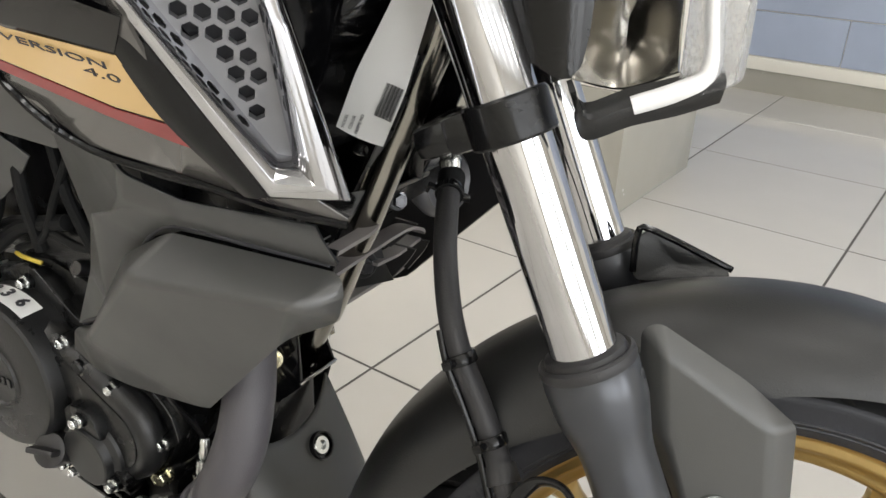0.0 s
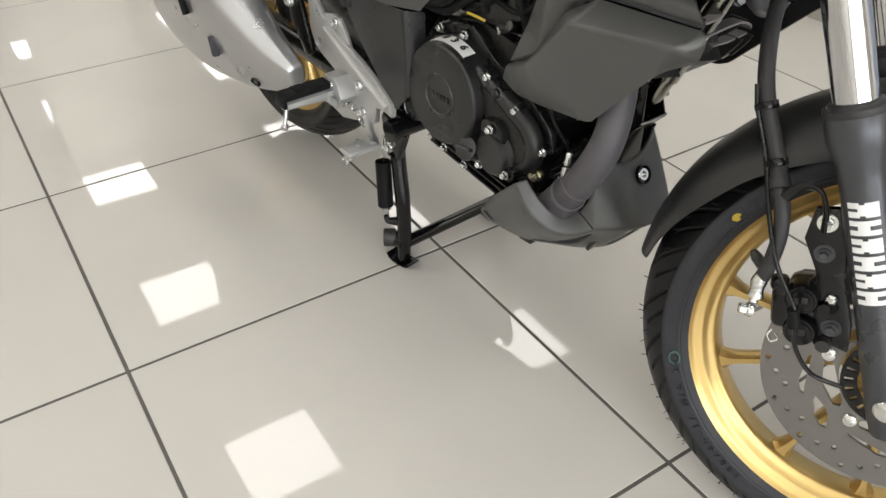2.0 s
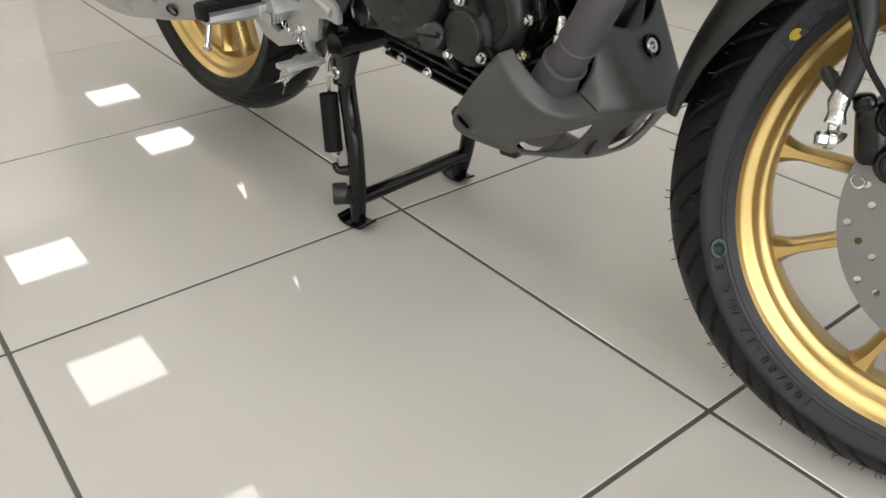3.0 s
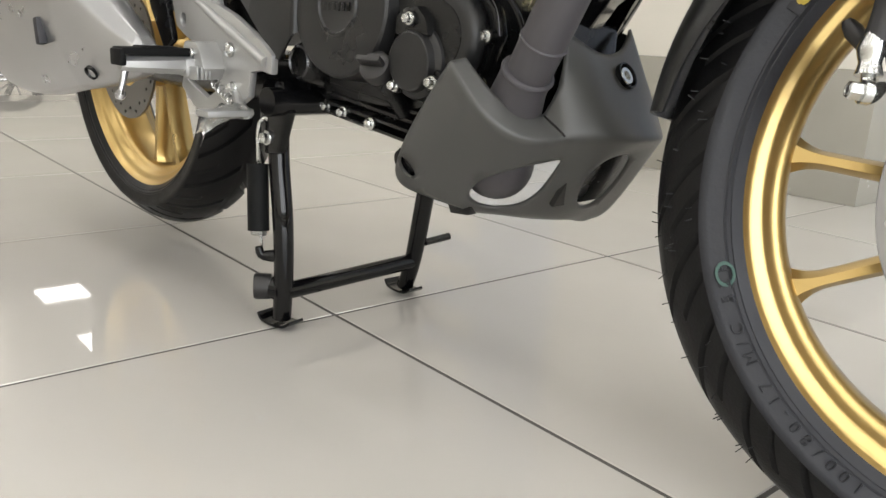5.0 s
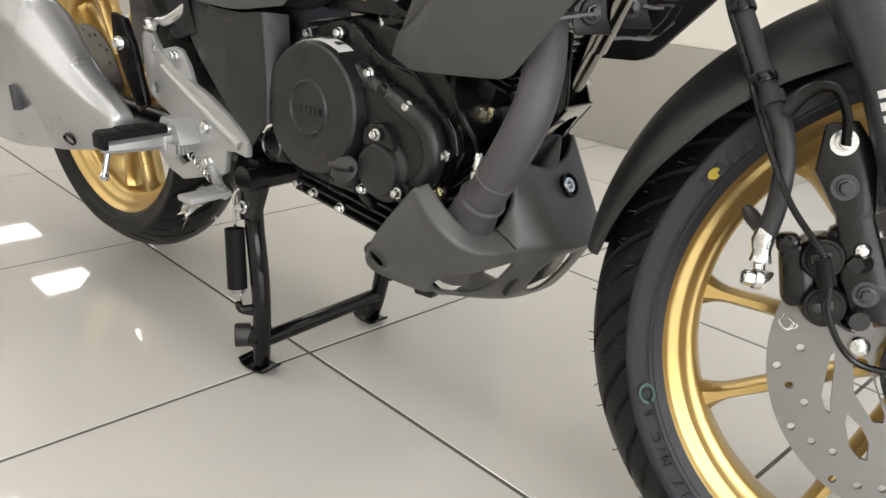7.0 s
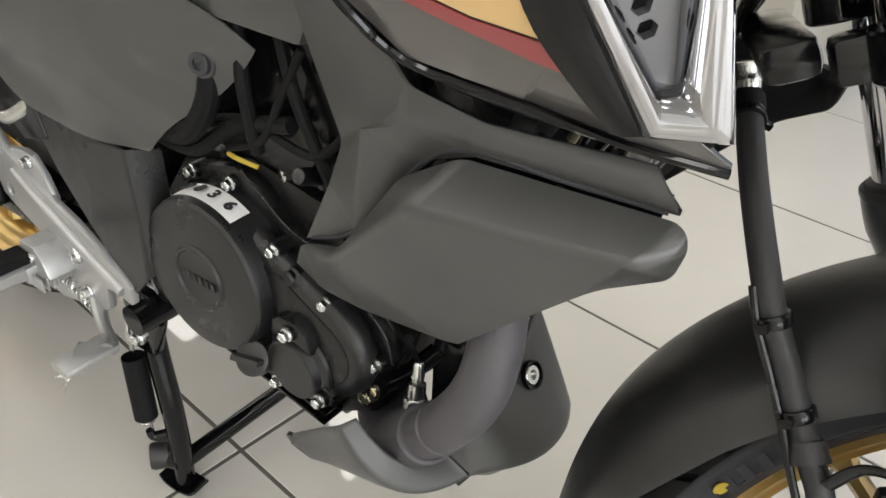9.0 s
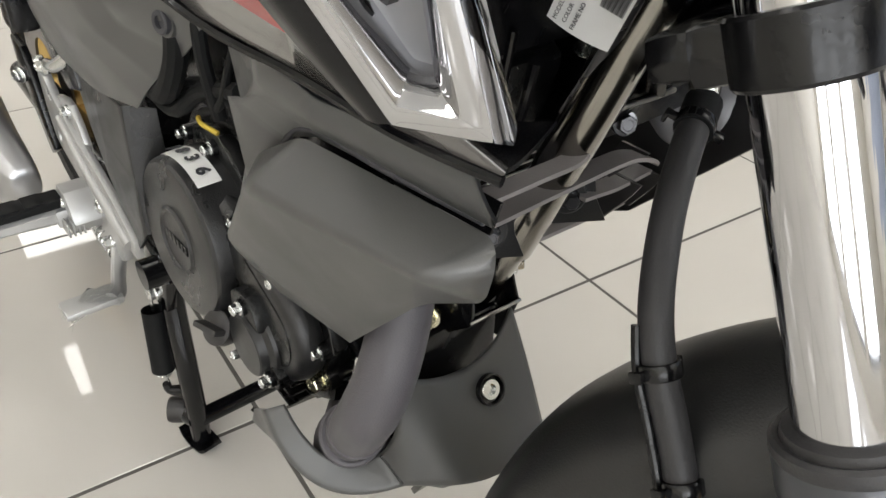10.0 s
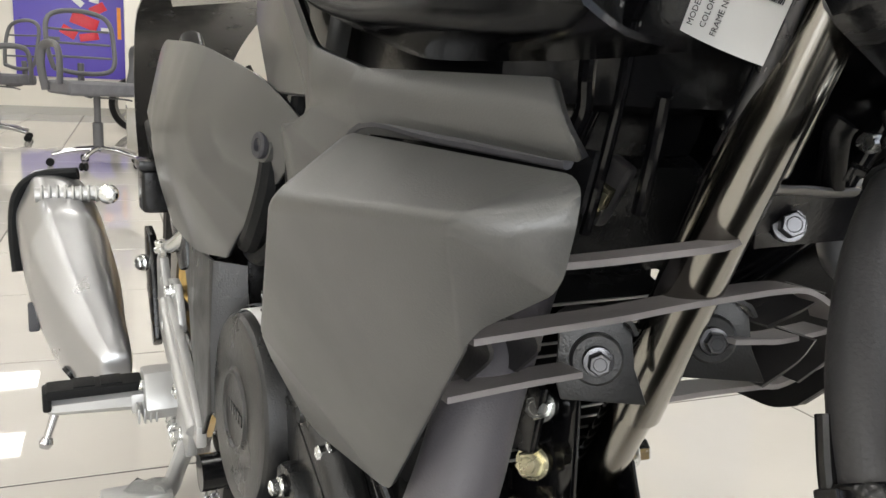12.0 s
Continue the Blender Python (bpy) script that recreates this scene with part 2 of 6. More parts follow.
def patch(rows, steps=5, thick=0.0, closed=False):
    """A smooth sheet through rows of points, given depth along its normals."""
    along = [spline(r, steps) for r in rows]
    cols = [spline([r[i] for r in along], steps) for i in range(len(along[0]))]
    bm = bmesh.new()
    grid = [[bm.verts.new(p) for p in c] for c in cols]
    for a, b in zip(grid, grid[1:]):
        for i in range(len(a) - 1):
            try:
                bm.faces.new((a[i], a[i + 1], b[i + 1], b[i]))
            except ValueError:
                pass
    bmesh.ops.remove_doubles(bm, verts=bm.verts, dist=1e-5)
    if thick:
        thicken(bm, thick)
    return bm


def thicken(bm, thick):
    bmesh.ops.recalc_face_normals(bm, faces=bm.faces)
    bmesh.ops.solidify(bm, geom=list(bm.faces), thickness=thick)
    return bm


def shell(name, verts, faces, mat, parent, thick=0.003, bevel=0.006, seg=4, label="", inward=(0, 1, 0), crease=20):
    """A moulded panel: flat facets with rounded ridges and real thickness. inward: the way to its hidden side."""
    bm = bmesh.new()
    vs = [bm.verts.new(v) for v in verts]
    for f in faces:
        bm.faces.new([vs[i] for i in f])
    bmesh.ops.recalc_face_normals(bm, faces=bm.faces)
    total = sum((f.normal * f.calc_area() for f in bm.faces), Vector())
    if total.dot(Vector(inward)) > 0:
        bmesh.ops.reverse_faces(bm, faces=bm.faces)
    me = bpy.data.meshes.new(name)
    bm.to_mesh(me)
    bm.free()
    me.materials.append(mat)
    for p in me.polygons:
        p.use_smooth = True
    ob = place(new(name, me), parent, label)
    b = ob.modifiers.new("round", "BEVEL")
    b.width, b.segments, b.limit_method, b.angle_limit = bevel, seg, "ANGLE", radians(4)
    b.use_clamp_overlap = True
    s = ob.modifiers.new("depth", "SOLIDIFY")
    s.thickness, s.offset = thick, -1
    w = ob.modifiers.new("normals", "WEIGHTED_NORMAL")
    w.keep_sharp = False
    return ob


def facing(place_at, normal, spin=0.0):
    """A pose whose y axis looks against the normal, so that -y is outward."""
    q = (-Vector(normal)).to_track_quat("Y", "Z")
    return Matrix.Translation(place_at) @ q.to_matrix().to_4x4() @ pose(0, 0, 0, 0, spin, 0)


BOLTS = {}
def bolt_mesh(r, h, kind):
    key = (round(r, 4), round(h, 4), kind)
    if key not in BOLTS:
        if kind == "hex":
            flange = lathe([(0.0, -h * 0.42), (r * 0.95, -h * 0.30), (r, -h * 0.2), (r, 0.002), (0, 0.002)], 20)
            hexa = lathe([(0.0, -h), (r * 0.66, -h), (r * 0.76, -h * 0.9), (r * 0.76, -h * 0.25)], 6)
            dent = lathe([(0.0, -h * 0.86), (r * 0.30, -h * 0.86), (r * 0.42, -h * 1.03), (r * 0.46, -h * 1.0)], 14)
            bm = join(flange, hexa, dent)
        elif kind == "socket":
            bm = lathe([(0.0, -h * 0.35), (r * 0.5, -h * 0.35), (r * 0.52, -h), (r * 0.9, -h), (r, -h * 0.8), (r, 0.002), (0, 0.002)], 24)
        else:
            bm = lathe([(0.0, -h), (r * 0.5, -h * 0.95), (r * 0.85, -h * 0.7), (r, -h * 0.3), (r, 0.002), (0, 0.002)], 20)
        me = bpy.data.meshes.new("bolt")
        bm.to_mesh(me)
        bm.free()
        smooth_mesh(me, 25)
        BOLTS[key] = me
    return BOLTS[key]


def bolt(at, normal, r, h, mat, parent, kind="hex", name="bolt", label=""):
    base = bolt_mesh(r, h, kind)
    me = BOLTS.setdefault((base.name, mat.name), None)
    if me is None:
        me = base.copy()
        me.materials.append(mat)
        BOLTS[(base.name, mat.name)] = me
    return share(name, me, parent, facing(at, normal, random.uniform(0, 60)), label)


def letters(text, size, depth=0.0004, weight=0.0):
    """A bmesh of built-in lettering in the xz plane, reading along +x, facing -y, centred."""
    cu = bpy.data.curves.new("lettering", "FONT")
    cu.body, cu.size, cu.extrude, cu.align_x, cu.align_y = text, size, depth, "CENTER", "CENTER"
    cu.resolution_u, cu.offset = 2, weight
    ob = bpy.data.objects.new("lettering", cu)
    scene.collection.objects.link(ob)
    dg = bpy.context.evaluated_depsgraph_get()
    me = bpy.data.meshes.new_from_object(ob.evaluated_get(dg))
    bm = bmesh.new()
    bm.from_mesh(me)
    bpy.data.objects.remove(ob)
    bpy.data.curves.remove(cu)
    bpy.data.meshes.remove(me)
    bmesh.ops.transform(bm, matrix=pose(0, 0, 0, 90, 0, 0), verts=bm.verts)
    return bm

# ---- the showroom ----
TILE = pose(-0.0032, -0.0364, 0, 0, 0, 85)      # floor grid: x away from the bike's left side, y to its rear
ROOM = (-6.0, 3.45, -6.0, 11.4)                 # in the floor grid's axes
HIGH = 3.05
def slab(name, x0, x1, y0, y1, z0, z1, mat, label, category, bevel=0.0):
    ob = part(name, box((x0 + x1) / 2, (y0 + y1) / 2, (z0 + z1) / 2, x1 - x0, y1 - y0, z1 - z0, bevel), mat, None, m=TILE)
    return tagged(ob, label, category, kind="structure")

X0, X1, Y0, Y1 = ROOM
floor = slab("floor", X0 - 0.2, X1 + 0.2, Y0 - 0.2, Y1 + 0.2, -0.12, -0.0012, GROUT, "polished beige ceramic tiles with dark grout joints", "floor")
slab("ceiling", X0, X1, Y0, Y1, HIGH, HIGH + 0.12, CEILING, "white boarded ceiling with square light panels", "ceiling")
wall_blue = slab("wall_east", X1 + 0.012, X1 + 0.2, Y0, Y1, 0, HIGH, CREAM, "wall clad in blue-grey boards above a cream ledge", "wall")
wall_rear = slab("wall_north", X0, X1, Y1, Y1 + 0.2, 0, HIGH, CREAM, "plain cream painted wall behind the office chairs", "wall")
baseboard = slab("baseboard", X1 - 0.004, X1 + 0.012, Y0, Y1, 0, 0.10, SKIRT, "grey-beige skirting tile along the blue wall", "baseboard")
slab("trim", X1 - 0.012, X1 + 0.012, Y0, Y1, 0.10, 0.155, CREAM, "cream ledge above the skirting", "trim", 0.004)
slab("baseboard_rear", X0, X1, Y1 - 0.014, Y1, 0, 0.10, SKIRT, "grey-beige skirting tile along the rear wall", "baseboard")

# the glazed shop front ahead of the motorcycle: openings through the wall
slab("wall_west", X0 - 0.2, X0, Y0, Y1, 0, HIGH, CREAM, "plain cream painted side wall", "wall")
WIN = [(-5.3, -3.3), (-2.9, -0.9), (-0.5, 1.5)]
cuts = [X0] + [v for pair in WIN for v in pair] + [X1]
front = [box((X0 + X1) / 2, Y0 - 0.1, 0.2, X1 - X0, 0.2, 0.4), box((X0 + X1) / 2, Y0 - 0.1, (2.7 + HIGH) / 2, X1 - X0, 0.2, HIGH - 2.7)]
for a, b in zip(cuts[0::2], cuts[1::2]):
    front.append(box((a + b) / 2, Y0 - 0.1, 1.55, b - a, 0.2, 2.3))
tagged(part("wall_south", join(*front), CREAM, None, m=TILE), "cream wall with tall shop windows in a row", "wall", kind="structure")
for n, (a, b) in enumerate(WIN):
    wm = TILE @ pose(0, Y0 - 0.1, 0)
    win = part("window_%d" % (n + 1), plate([[(a, 0.4), (b, 0.4), (b, 2.7), (a, 2.7)], [(a + 0.06, 0.46), (b - 0.06, 0.46), (b - 0.06, 2.64), (a + 0.06, 2.64)]], -0.04, 0.04), GREYPLASTIC, None, m=wm)
    tagged(win, "tall shop window in a dark metal frame", "window", kind="structure")
    pane = part("pane", box((a + b) / 2, 0, 1.55, b - a - 0.12, 0.008, 2.18), WINDOWGLASS, win, m=wm)
    pane.visible_shadow = False
    sky_light = bpy.data.lights.new("window_daylight", "AREA")
    sky_light.shape, sky_light.size, sky_light.size_y, sky_light.energy, sky_light.color = "RECTANGLE", b - a - 0.14, 2.1, WINDOW_WATTS, (0.97, 0.985, 1.0)
    new("window_daylight", sky_light).matrix_basis = TILE @ Matrix.Translation(((a + b) / 2, Y0 - 0.03, 1.55)) @ pose(0, 0, 0, 90, 0, 0)
ground = part("ground", box(-0, 0, -0.16, 400, 400, 0.02), material("pale_paving", (0.3, 0.29, 0.27), 0.8, scale=3), None, m=TILE)
tagged(ground, "pale paving outside the shop windows", "ground", kind="structure")

# square columns with a skirting band
def column(name, x0, x1, y0, y1, label):
    col = slab(name, x0, x1, y0, y1, 0.35, HIGH, CREAM, label, "column", 0.004)
    part("skirting", box((x0 + x1) / 2, (y0 + y1) / 2, 0.175, x1 - x0 + 0.016, y1 - y0 + 0.016, 0.35, 0.003), SKIRT, col, "grey tile skirting", m=TILE)
    return col
column("column_near", 1.60, 2.16, -0.02, 1.00, "cream square column with a grey tiled foot")
column("column_far", -0.10, 0.72, 6.20, 6.80, "cream square column with a grey tiled foot by the chairs")

# ceiling light panels
light = bpy.data.objects.new("ceiling_light", None)
scene.collection.objects.link(light)
tagged(light, "square white recessed light panel, switched on", "ceiling light", "light panels in the ceiling")
part("frame", plate([[(-0.295, -0.295), (0.295, -0.295), (0.295, 0.295), (-0.295, 0.295)], [(-0.272, -0.272), (0.272, -0.272), (0.272, 0.272), (-0.272, 0.272)]], 0, 0.012, 0.002), WHITE, light, m=pose(0, 0, 0, -90, 0, 0))
part("diffuser", box(0, 0, -0.003, 0.543, 0.543, 0.005), GLOWWHITE, light)
COLUMNS, ROWS = (-4.82, -3.12, -1.42, 0.19, 1.97), [2.085 + 1.815 * k for k in range(-4, 6)]
spots = [(x, y) for y in ROWS for x in COLUMNS if X0 + 0.4 < x < X1 - 0.4 and Y0 + 0.4 < y < Y1 - 0.4]
for n, (x, y) in enumerate(spots):
    m = TILE @ pose(x, y, HIGH - 0.006)
    if n == 0:
        light.matrix_basis = m
    else:
        copy_thing(light, m)

# ---- the motorcycle: x forward, y to its left, z up ----
bike = new("motorcycle")
tagged(bike, "dark grey naked motorcycle with gold wheels on its centre stand", "motorcycle")
RAKE, STEER = radians(24.7), radians(24.0)
HUB = Vector((0.774, 0.018, 0.291))
AXIS = Vector((-math.sin(RAKE), 0, math.cos(RAKE)))
FRONT = Matrix.Translation(HUB) @ Matrix.Rotation(STEER, 4, AXIS)      # everything that turns with the bars

WHEEL = FRONT                  # the wheel on its axle

def tread_mesh(outer, half, edge, power, n):
    """Crown of a tyre with slanted main grooves and short shoulder grooves sunk into it."""
    bm = bmesh.new()
    rows = sorted({s * v for v in (0.0, 0.05, 0.11, 0.13, 0.25, 0.4, 0.55, 0.60, 0.62, 0.72, 0.82, 0.90, 0.955, 0.975, 1.0) for s in (-1, 1)})
    cols = (0.0, 0.02, 0.13, 0.15, 0.25, 0.36, 0.48, 0.50, 0.58, 0.60, 0.70, 0.80, 0.90)
    grid = []
    for v in rows:
        w = abs(v)
        line = []
        for k in range(n):
            for c in cols:
                sunk = 0.0
                if 0.12 < w < 0.965 and 0.01 < c < 0.14:
                    sunk = 0.0065
                if 0.61 < w < 0.965 and 0.49 < c < 0.59:
                    sunk = 0.0055
                r = outer - (outer - edge) * w ** power - sunk
                a = 2 * math.pi * (k + c + (0.5 if v > 0 else 0.0) - 0.9 * w - 0.25 * w * w) / n
                line.append(bm.verts.new((r * math.cos(a), v * half, r * math.sin(a))))
        grid.append(line)
    m = len(grid[0])
    for p, q in zip(grid, grid[1:]):
        for i in range(m):
            bm.faces.new((p[i], p[(i + 1) % m], q[(i + 1) % m], q[i]))
    return bm

def tyre(name, outer, half, bead, edge, power, n, parent, m, label, wall):
    """Tread with grooves as one part, the two sidewalls as others."""
    tread = part("tyre", tread_mesh(outer, half, edge, power, n), RUBBER, parent, label, m=m, angle=24)
    for s in (-1, 1):
        h = edge - bead
        prof = [(edge + 0.0015, 0.990 * half), (edge, 1.012 * half), (edge - 0.002, 1.022 * half), (bead + 0.80 * h, 1.018 * half), (bead + 0.76 * h, 1.012 * half), (bead + 0.36 * h, 0.982 * half), (bead + 0.34 * h, 0.968 * half), (bead + 0.30 * h, 0.968 * half), (bead + 0.28 * h, 0.972 * half),
                (bead + 0.22 * h, 0.945 * half), (bead + 0.18 * h, 0.925 * half), (bead + 0.14 * h, 0.93 * half), (bead + 0.0, 0.88 * half), (bead - 0.004, 0.82 * half)]
        part("sidewall", lathe([(r, s * y) for r, y in prof], 140), wall, tread, m=m)
    return tread

# front wheel
rim_profile = [(0.2310, -0.0375), (0.2285, -0.0392), (0.2262, -0.0378), (0.2240, -0.0335), (0.2195, -0.0305), (0.2150, -0.0300), (0.2112, -0.0272), (0.2085, -0.0225), (0.2040, -0.0205),
               (0.2000, -0.0190), (0.1975, -0.0150), (0.1962, -0.0080), (0.1962, 0.0080), (0.1975, 0.0150), (0.2000, 0.0190), (0.2040, 0.0205), (0.2085, 0.0225), (0.2112, 0.0272),
               (0.2150, 0.0300), (0.2195, 0.0305), (0.2240, 0.0335), (0.2262, 0.0378), (0.2285, 0.0392), (0.2310, 0.0375), (0.2310, 0.030), (0.2220, 0.022), (0.2220, -0.022), (0.2310, -0.030)]
def spoke(a, r0, r1, w0, w1, y0, y1):
    """One tapered, ridged wheel spoke along angle a."""
    bm = bmesh.new()
    rings = []
    for u in (0.0, 0.12, 0.3, 0.55, 0.72, 0.80, 0.87, 0.92, 0.96, 1.0):
        r = r0 + (r1 - r0) * u
        w = w0 + (w1 - w0) * u + 0.009 * max(0.0, (u - 0.84) / 0.16) ** 2 + 0.004 * max(0, 0.15 - u) * 6
        t = y0 + (y1 - y0) * u
        c, s = math.cos(a), math.sin(a)
        ring = []
        for dw, dy in ((-1, -0.35), (-0.45, -1), (0.45, -1), (1, -0.35), (1, 0.35), (0.45, 1), (-0.45, 1), (-1, 0.35)):
            ring.append(bm.verts.new((r * c - dw * w * s, dy * t, r * s + dw * w * c)))
        rings.append(ring)
    for p, q in zip(rings, rings[1:]):
        for k in range(8):
            bm.faces.new((p[k], p[(k + 1) % 8], q[(k + 1) % 8], q[k]))
    bm.faces.new(rings[0]); bm.faces.new(rings[-1])
    return bm

front_wheel = part("front_wheel", lathe([(r * 1.003, y) for r, y in rim_profile], 120, closed=True), GOLD, bike, "gold cast wheel rim with ten thin spokes", m=WHEEL, angle=50)
for k in range(10):
    part("spoke", spoke(radians(176 + 72 * (k // 2) + 30 * (k % 2)), 0.040, 0.1985, 0.0085, 0.0065, 0.013, 0.0125), GOLD, front_wheel, m=WHEEL)
part("hub", lathe([(0.012, -0.046), (0.030, -0.046), (0.034, -0.042), (0.036, -0.030), (0.046, -0.024), (0.046, 0.024), (0.036, 0.030), (0.034, 0.046), (0.012, 0.046)], 40), GOLD, front_wheel, m=WHEEL)
front_tyre = tyre("tyre", 0.2940, 0.0475, 0.2310, 0.2570, 2.1, 26, front_wheel, WHEEL, "new black tubeless tyre with slanted grooves", SIDEWALL)

# front brake disc, its carrier and the sensor ring
def ring_holes(r_list, n, r_hole, phase=0.0):
    out = []
    for k in range(n):
        r = r_list[k % len(r_list)]
        a = 2 * math.pi * k / n + phase
        out.append(circle(r * math.cos(a), r * math.sin(a), r_hole, 10))
    return out
def slot_loop(points):
    return [(r * math.cos(radians(a)), r * math.sin(radians(a))) for r, a in points]
cuts = ring_holes([0.1320, 0.1235, 0.1150], 45, 0.0034)
for k in range(5):
    a = 72 * k - 76
    cuts.append(slot_loop([(0.0885, a - 29), (0.0915, a - 26), (0.1005, a - 6), (0.1015, a + 2), (0.0985, a + 4), (0.0950, a - 2), (0.0875, a - 24)]))        # slanting slit
    cuts.append(slot_loop([(0.0870, a + 7), (0.0915, a + 10), (0.1020, a + 22), (0.1040, a + 29), (0.1010, a + 32), (0.0880, a + 26), (0.0840, a + 17)]))    # wide window
    cuts.append(slot_loop([(0.0640, a - 26), (0.0690, a - 29), (0.0745, a - 25), (0.0760, a - 4), (0.0745, a + 18), (0.0690, a + 22), (0.0640, a + 19)]))     # inner window
disc = plate([circle(0, 0, 0.1405, 96), circle(0, 0, 0.058, 60)] + cuts, -0.0565, -0.0525)
part("brake_disc", disc, STEEL, front_wheel, "drilled steel brake disc with cut-out windows", m=WHEEL)
for k in range(5):
    a = radians(72 * k - 111)
    part("disc_arm", box(0.052 * math.cos(a), -0.047, 0.052 * math.sin(a), 0.048, 0.010, 0.022, 0.003, m=Matrix.Rotation(-a, 4, "Y")), GOLD, front_wheel, m=WHEEL)
    bolt(WHEEL @ Vector((0.0725 * math.cos(a), -0.0565, 0.0725 * math.sin(a))), FRONT.to_3x3() @ Vector((0, -1, 0)), 0.0085, 0.005, ZINC, front_wheel, "dome", "disc_bolt")
slots = [[(r * math.cos(b), r * math.sin(b)) for r, b in ((0.043, a - 0.045), (0.052, a - 0.045), (0.052, a + 0.045), (0.043, a + 0.045))] for a in np.linspace(0, 2 * math.pi, 24, endpoint=False)]
part("sensor_ring", plate([circle(0, 0, 0.056, 60), circle(0, 0, 0.039, 40)] + slots, -0.066, -0.0625), BLACK, front_wheel, "black slotted sensor ring", m=WHEEL)

# rear wheel, just clear of the floor
REAR = Matrix.Translation((-0.545, 0.0, 0.325))
rear_profile = [(r, y * 1.32 + (0.004 if y > 0 else -0.004)) for r, y in rim_profile]
rear_wheel = part("rear_wheel", lathe(rear_profile, 100, closed=True), GOLD, bike, "gold cast rear wheel rim", m=REAR, angle=50)
for k in range(10):
    part("spoke", spoke(k * math.pi / 5 + (0.16 if k % 2 else -0.02), 0.045, 0.1975, 0.012, 0.010, 0.018, 0.018), GOLD, rear_wheel, m=REAR)
part("hub", lathe([(0.012, -0.06), (0.05, -0.06), (0.056, -0.05), (0.056, 0.05), (0.05, 0.06), (0.012, 0.06)], 40), GOLD, rear_wheel, m=REAR)
tyre("tyre", 0.3005, 0.0680, 0.2325, 0.2640, 2.2, 22, rear_wheel, REAR, "wide black rear tyre with dusty grooves", RUBBER)
part("brake_disc", plate([circle(0, 0, 0.11, 72), circle(0, 0, 0.055, 48)] + ring_holes([0.100, 0.092], 30, 0.003), -0.078, -0.074), STEEL, rear_wheel, m=REAR)

# fork legs: slider, dust seal, chrome tube, clamp
LEG = pose(0, 0, 0, 0, -math.degrees(RAKE), 0)          # z along the leg
def leg(side):
    base = (Matrix.Translation((0.016, 0, 0.020)) if side > 0 else Matrix()) @ FRONT @ Matrix.Translation((-0.0065, side * 0.106, -0.003)) @ LEG @ pose(0, 0, 0, -90, 0, 0)   # y along the leg, downwards
    slider = part("fork_slider", lathe([(0.0, 0.034), (0.0162, 0.034), (0.0204, 0.029), (0.0217, 0.015), (0.0217, -0.02), (0.0220, -0.15), (0.0224, -0.254), (0.0234, -0.264), (0.0272, -0.281), (0.0289, -0.289), (0.0294, -0.299),
                         (0.0294, -0.3125), (0.0280, -0.3155), (0.0195, -0.3155)], 48), FORKLEG, bike, "dark grey lower fork leg", m=base)
    part("dust_seal", lathe([(0.0290, -0.3145), (0.0298, -0.317), (0.0294, -0.3205), (0.0276, -0.3220), (0.0255, -0.3212), (0.0242, -0.3245), (0.0214, -0.3260), (0.0196, -0.3262)], 48), HOSEGREY, slider, "ribbed rubber dust seal", m=base)
    tube_ob = part("fork_tube", lathe([(0.0, -0.30), (0.0203, -0.30), (0.0203, -0.66), (0.0, -0.66)], 48), CHROME, bike, "polished chrome fork tube", m=base)
    return slider, tube_ob, base
right_slider, right_tube, RLEG = leg(-1)
left_slider, left_tube, LLEG = leg(1)

# front mudguard, moulded round the wheel
def mudguard():
    rows = []
    for k in range(25):
        u = k / 24
        a = radians(174 - 150 * u)
        tip = max(0.0, 1 - u / 0.16)                       # narrows to a rounded rear tip
        nose = max(0.0, (u - 0.86) / 0.14)
        w = 0.070 * (1 - 0.45 * tip ** 2) * (1 - 0.35 * nose ** 2)
        r = 0.318 - 0.006 * tip - 0.010 * nose
        drop = 0.034 + 0.026 * math.exp(-((u - 0.42) / 0.2) ** 2) - 0.020 * tip
        sec = []
        for y in (-1.0, -0.98, -0.92, -0.82, -0.68, -0.48, -0.2, 0.2, 0.48, 0.68, 0.82, 0.92, 0.98, 1.0):
            d = drop * (1 - math.sqrt(1 - 0.995 * y * y)) / 0.93
            rr = r - d
            sec.append(Vector((rr * math.cos(a), y * w, rr * math.sin(a))))
        rows.append(sec)
    return patch(rows, 3, 0.003)
fender = part("front_mudguard", mudguard(), FENDER, bike, "matt dark grey front mudguard", m=FRONT, angle=40)

# lower side shroud: sloping top, big flat cheek, folded front
SHROUD = [(0.262, -0.143, 0.487), (0.272, -0.146, 0.512), (0.338, -0.172, 0.549), (0.392, -0.176, 0.622), (0.429, -0.170, 0.645), (0.547, -0.151, 0.643),      # 0-5 rear foot, notch, top edge
          (0.554, -0.156, 0.635), (0.540, -0.183, 0.632), (0.412, -0.196, 0.618),                                                                            # 6-8 ridge
          (0.549, -0.156, 0.614), (0.512, -0.160, 0.592), (0.415, -0.141, 0.489), (0.400, -0.138, 0.482), (0.330, -0.145, 0.478), (0.290, -0.144, 0.476),        # 9-14 lower edge
          (0.335, -0.180, 0.540)]
SHROUD_F = [(4, 5, 7, 8), (3, 4, 8), (2, 3, 8, 15), (5, 6, 7), (6, 9, 7), (7, 9, 10), (8, 7, 10, 11, 12, 15), (12, 13, 15), (13, 14, 15), (14, 0, 1, 15), (1, 2, 15)]
shell("side_shroud", SHROUD, SHROUD_F, PLASTIC, bike, 0.004, 0.012, 4, "broad matt dark grey side shroud")

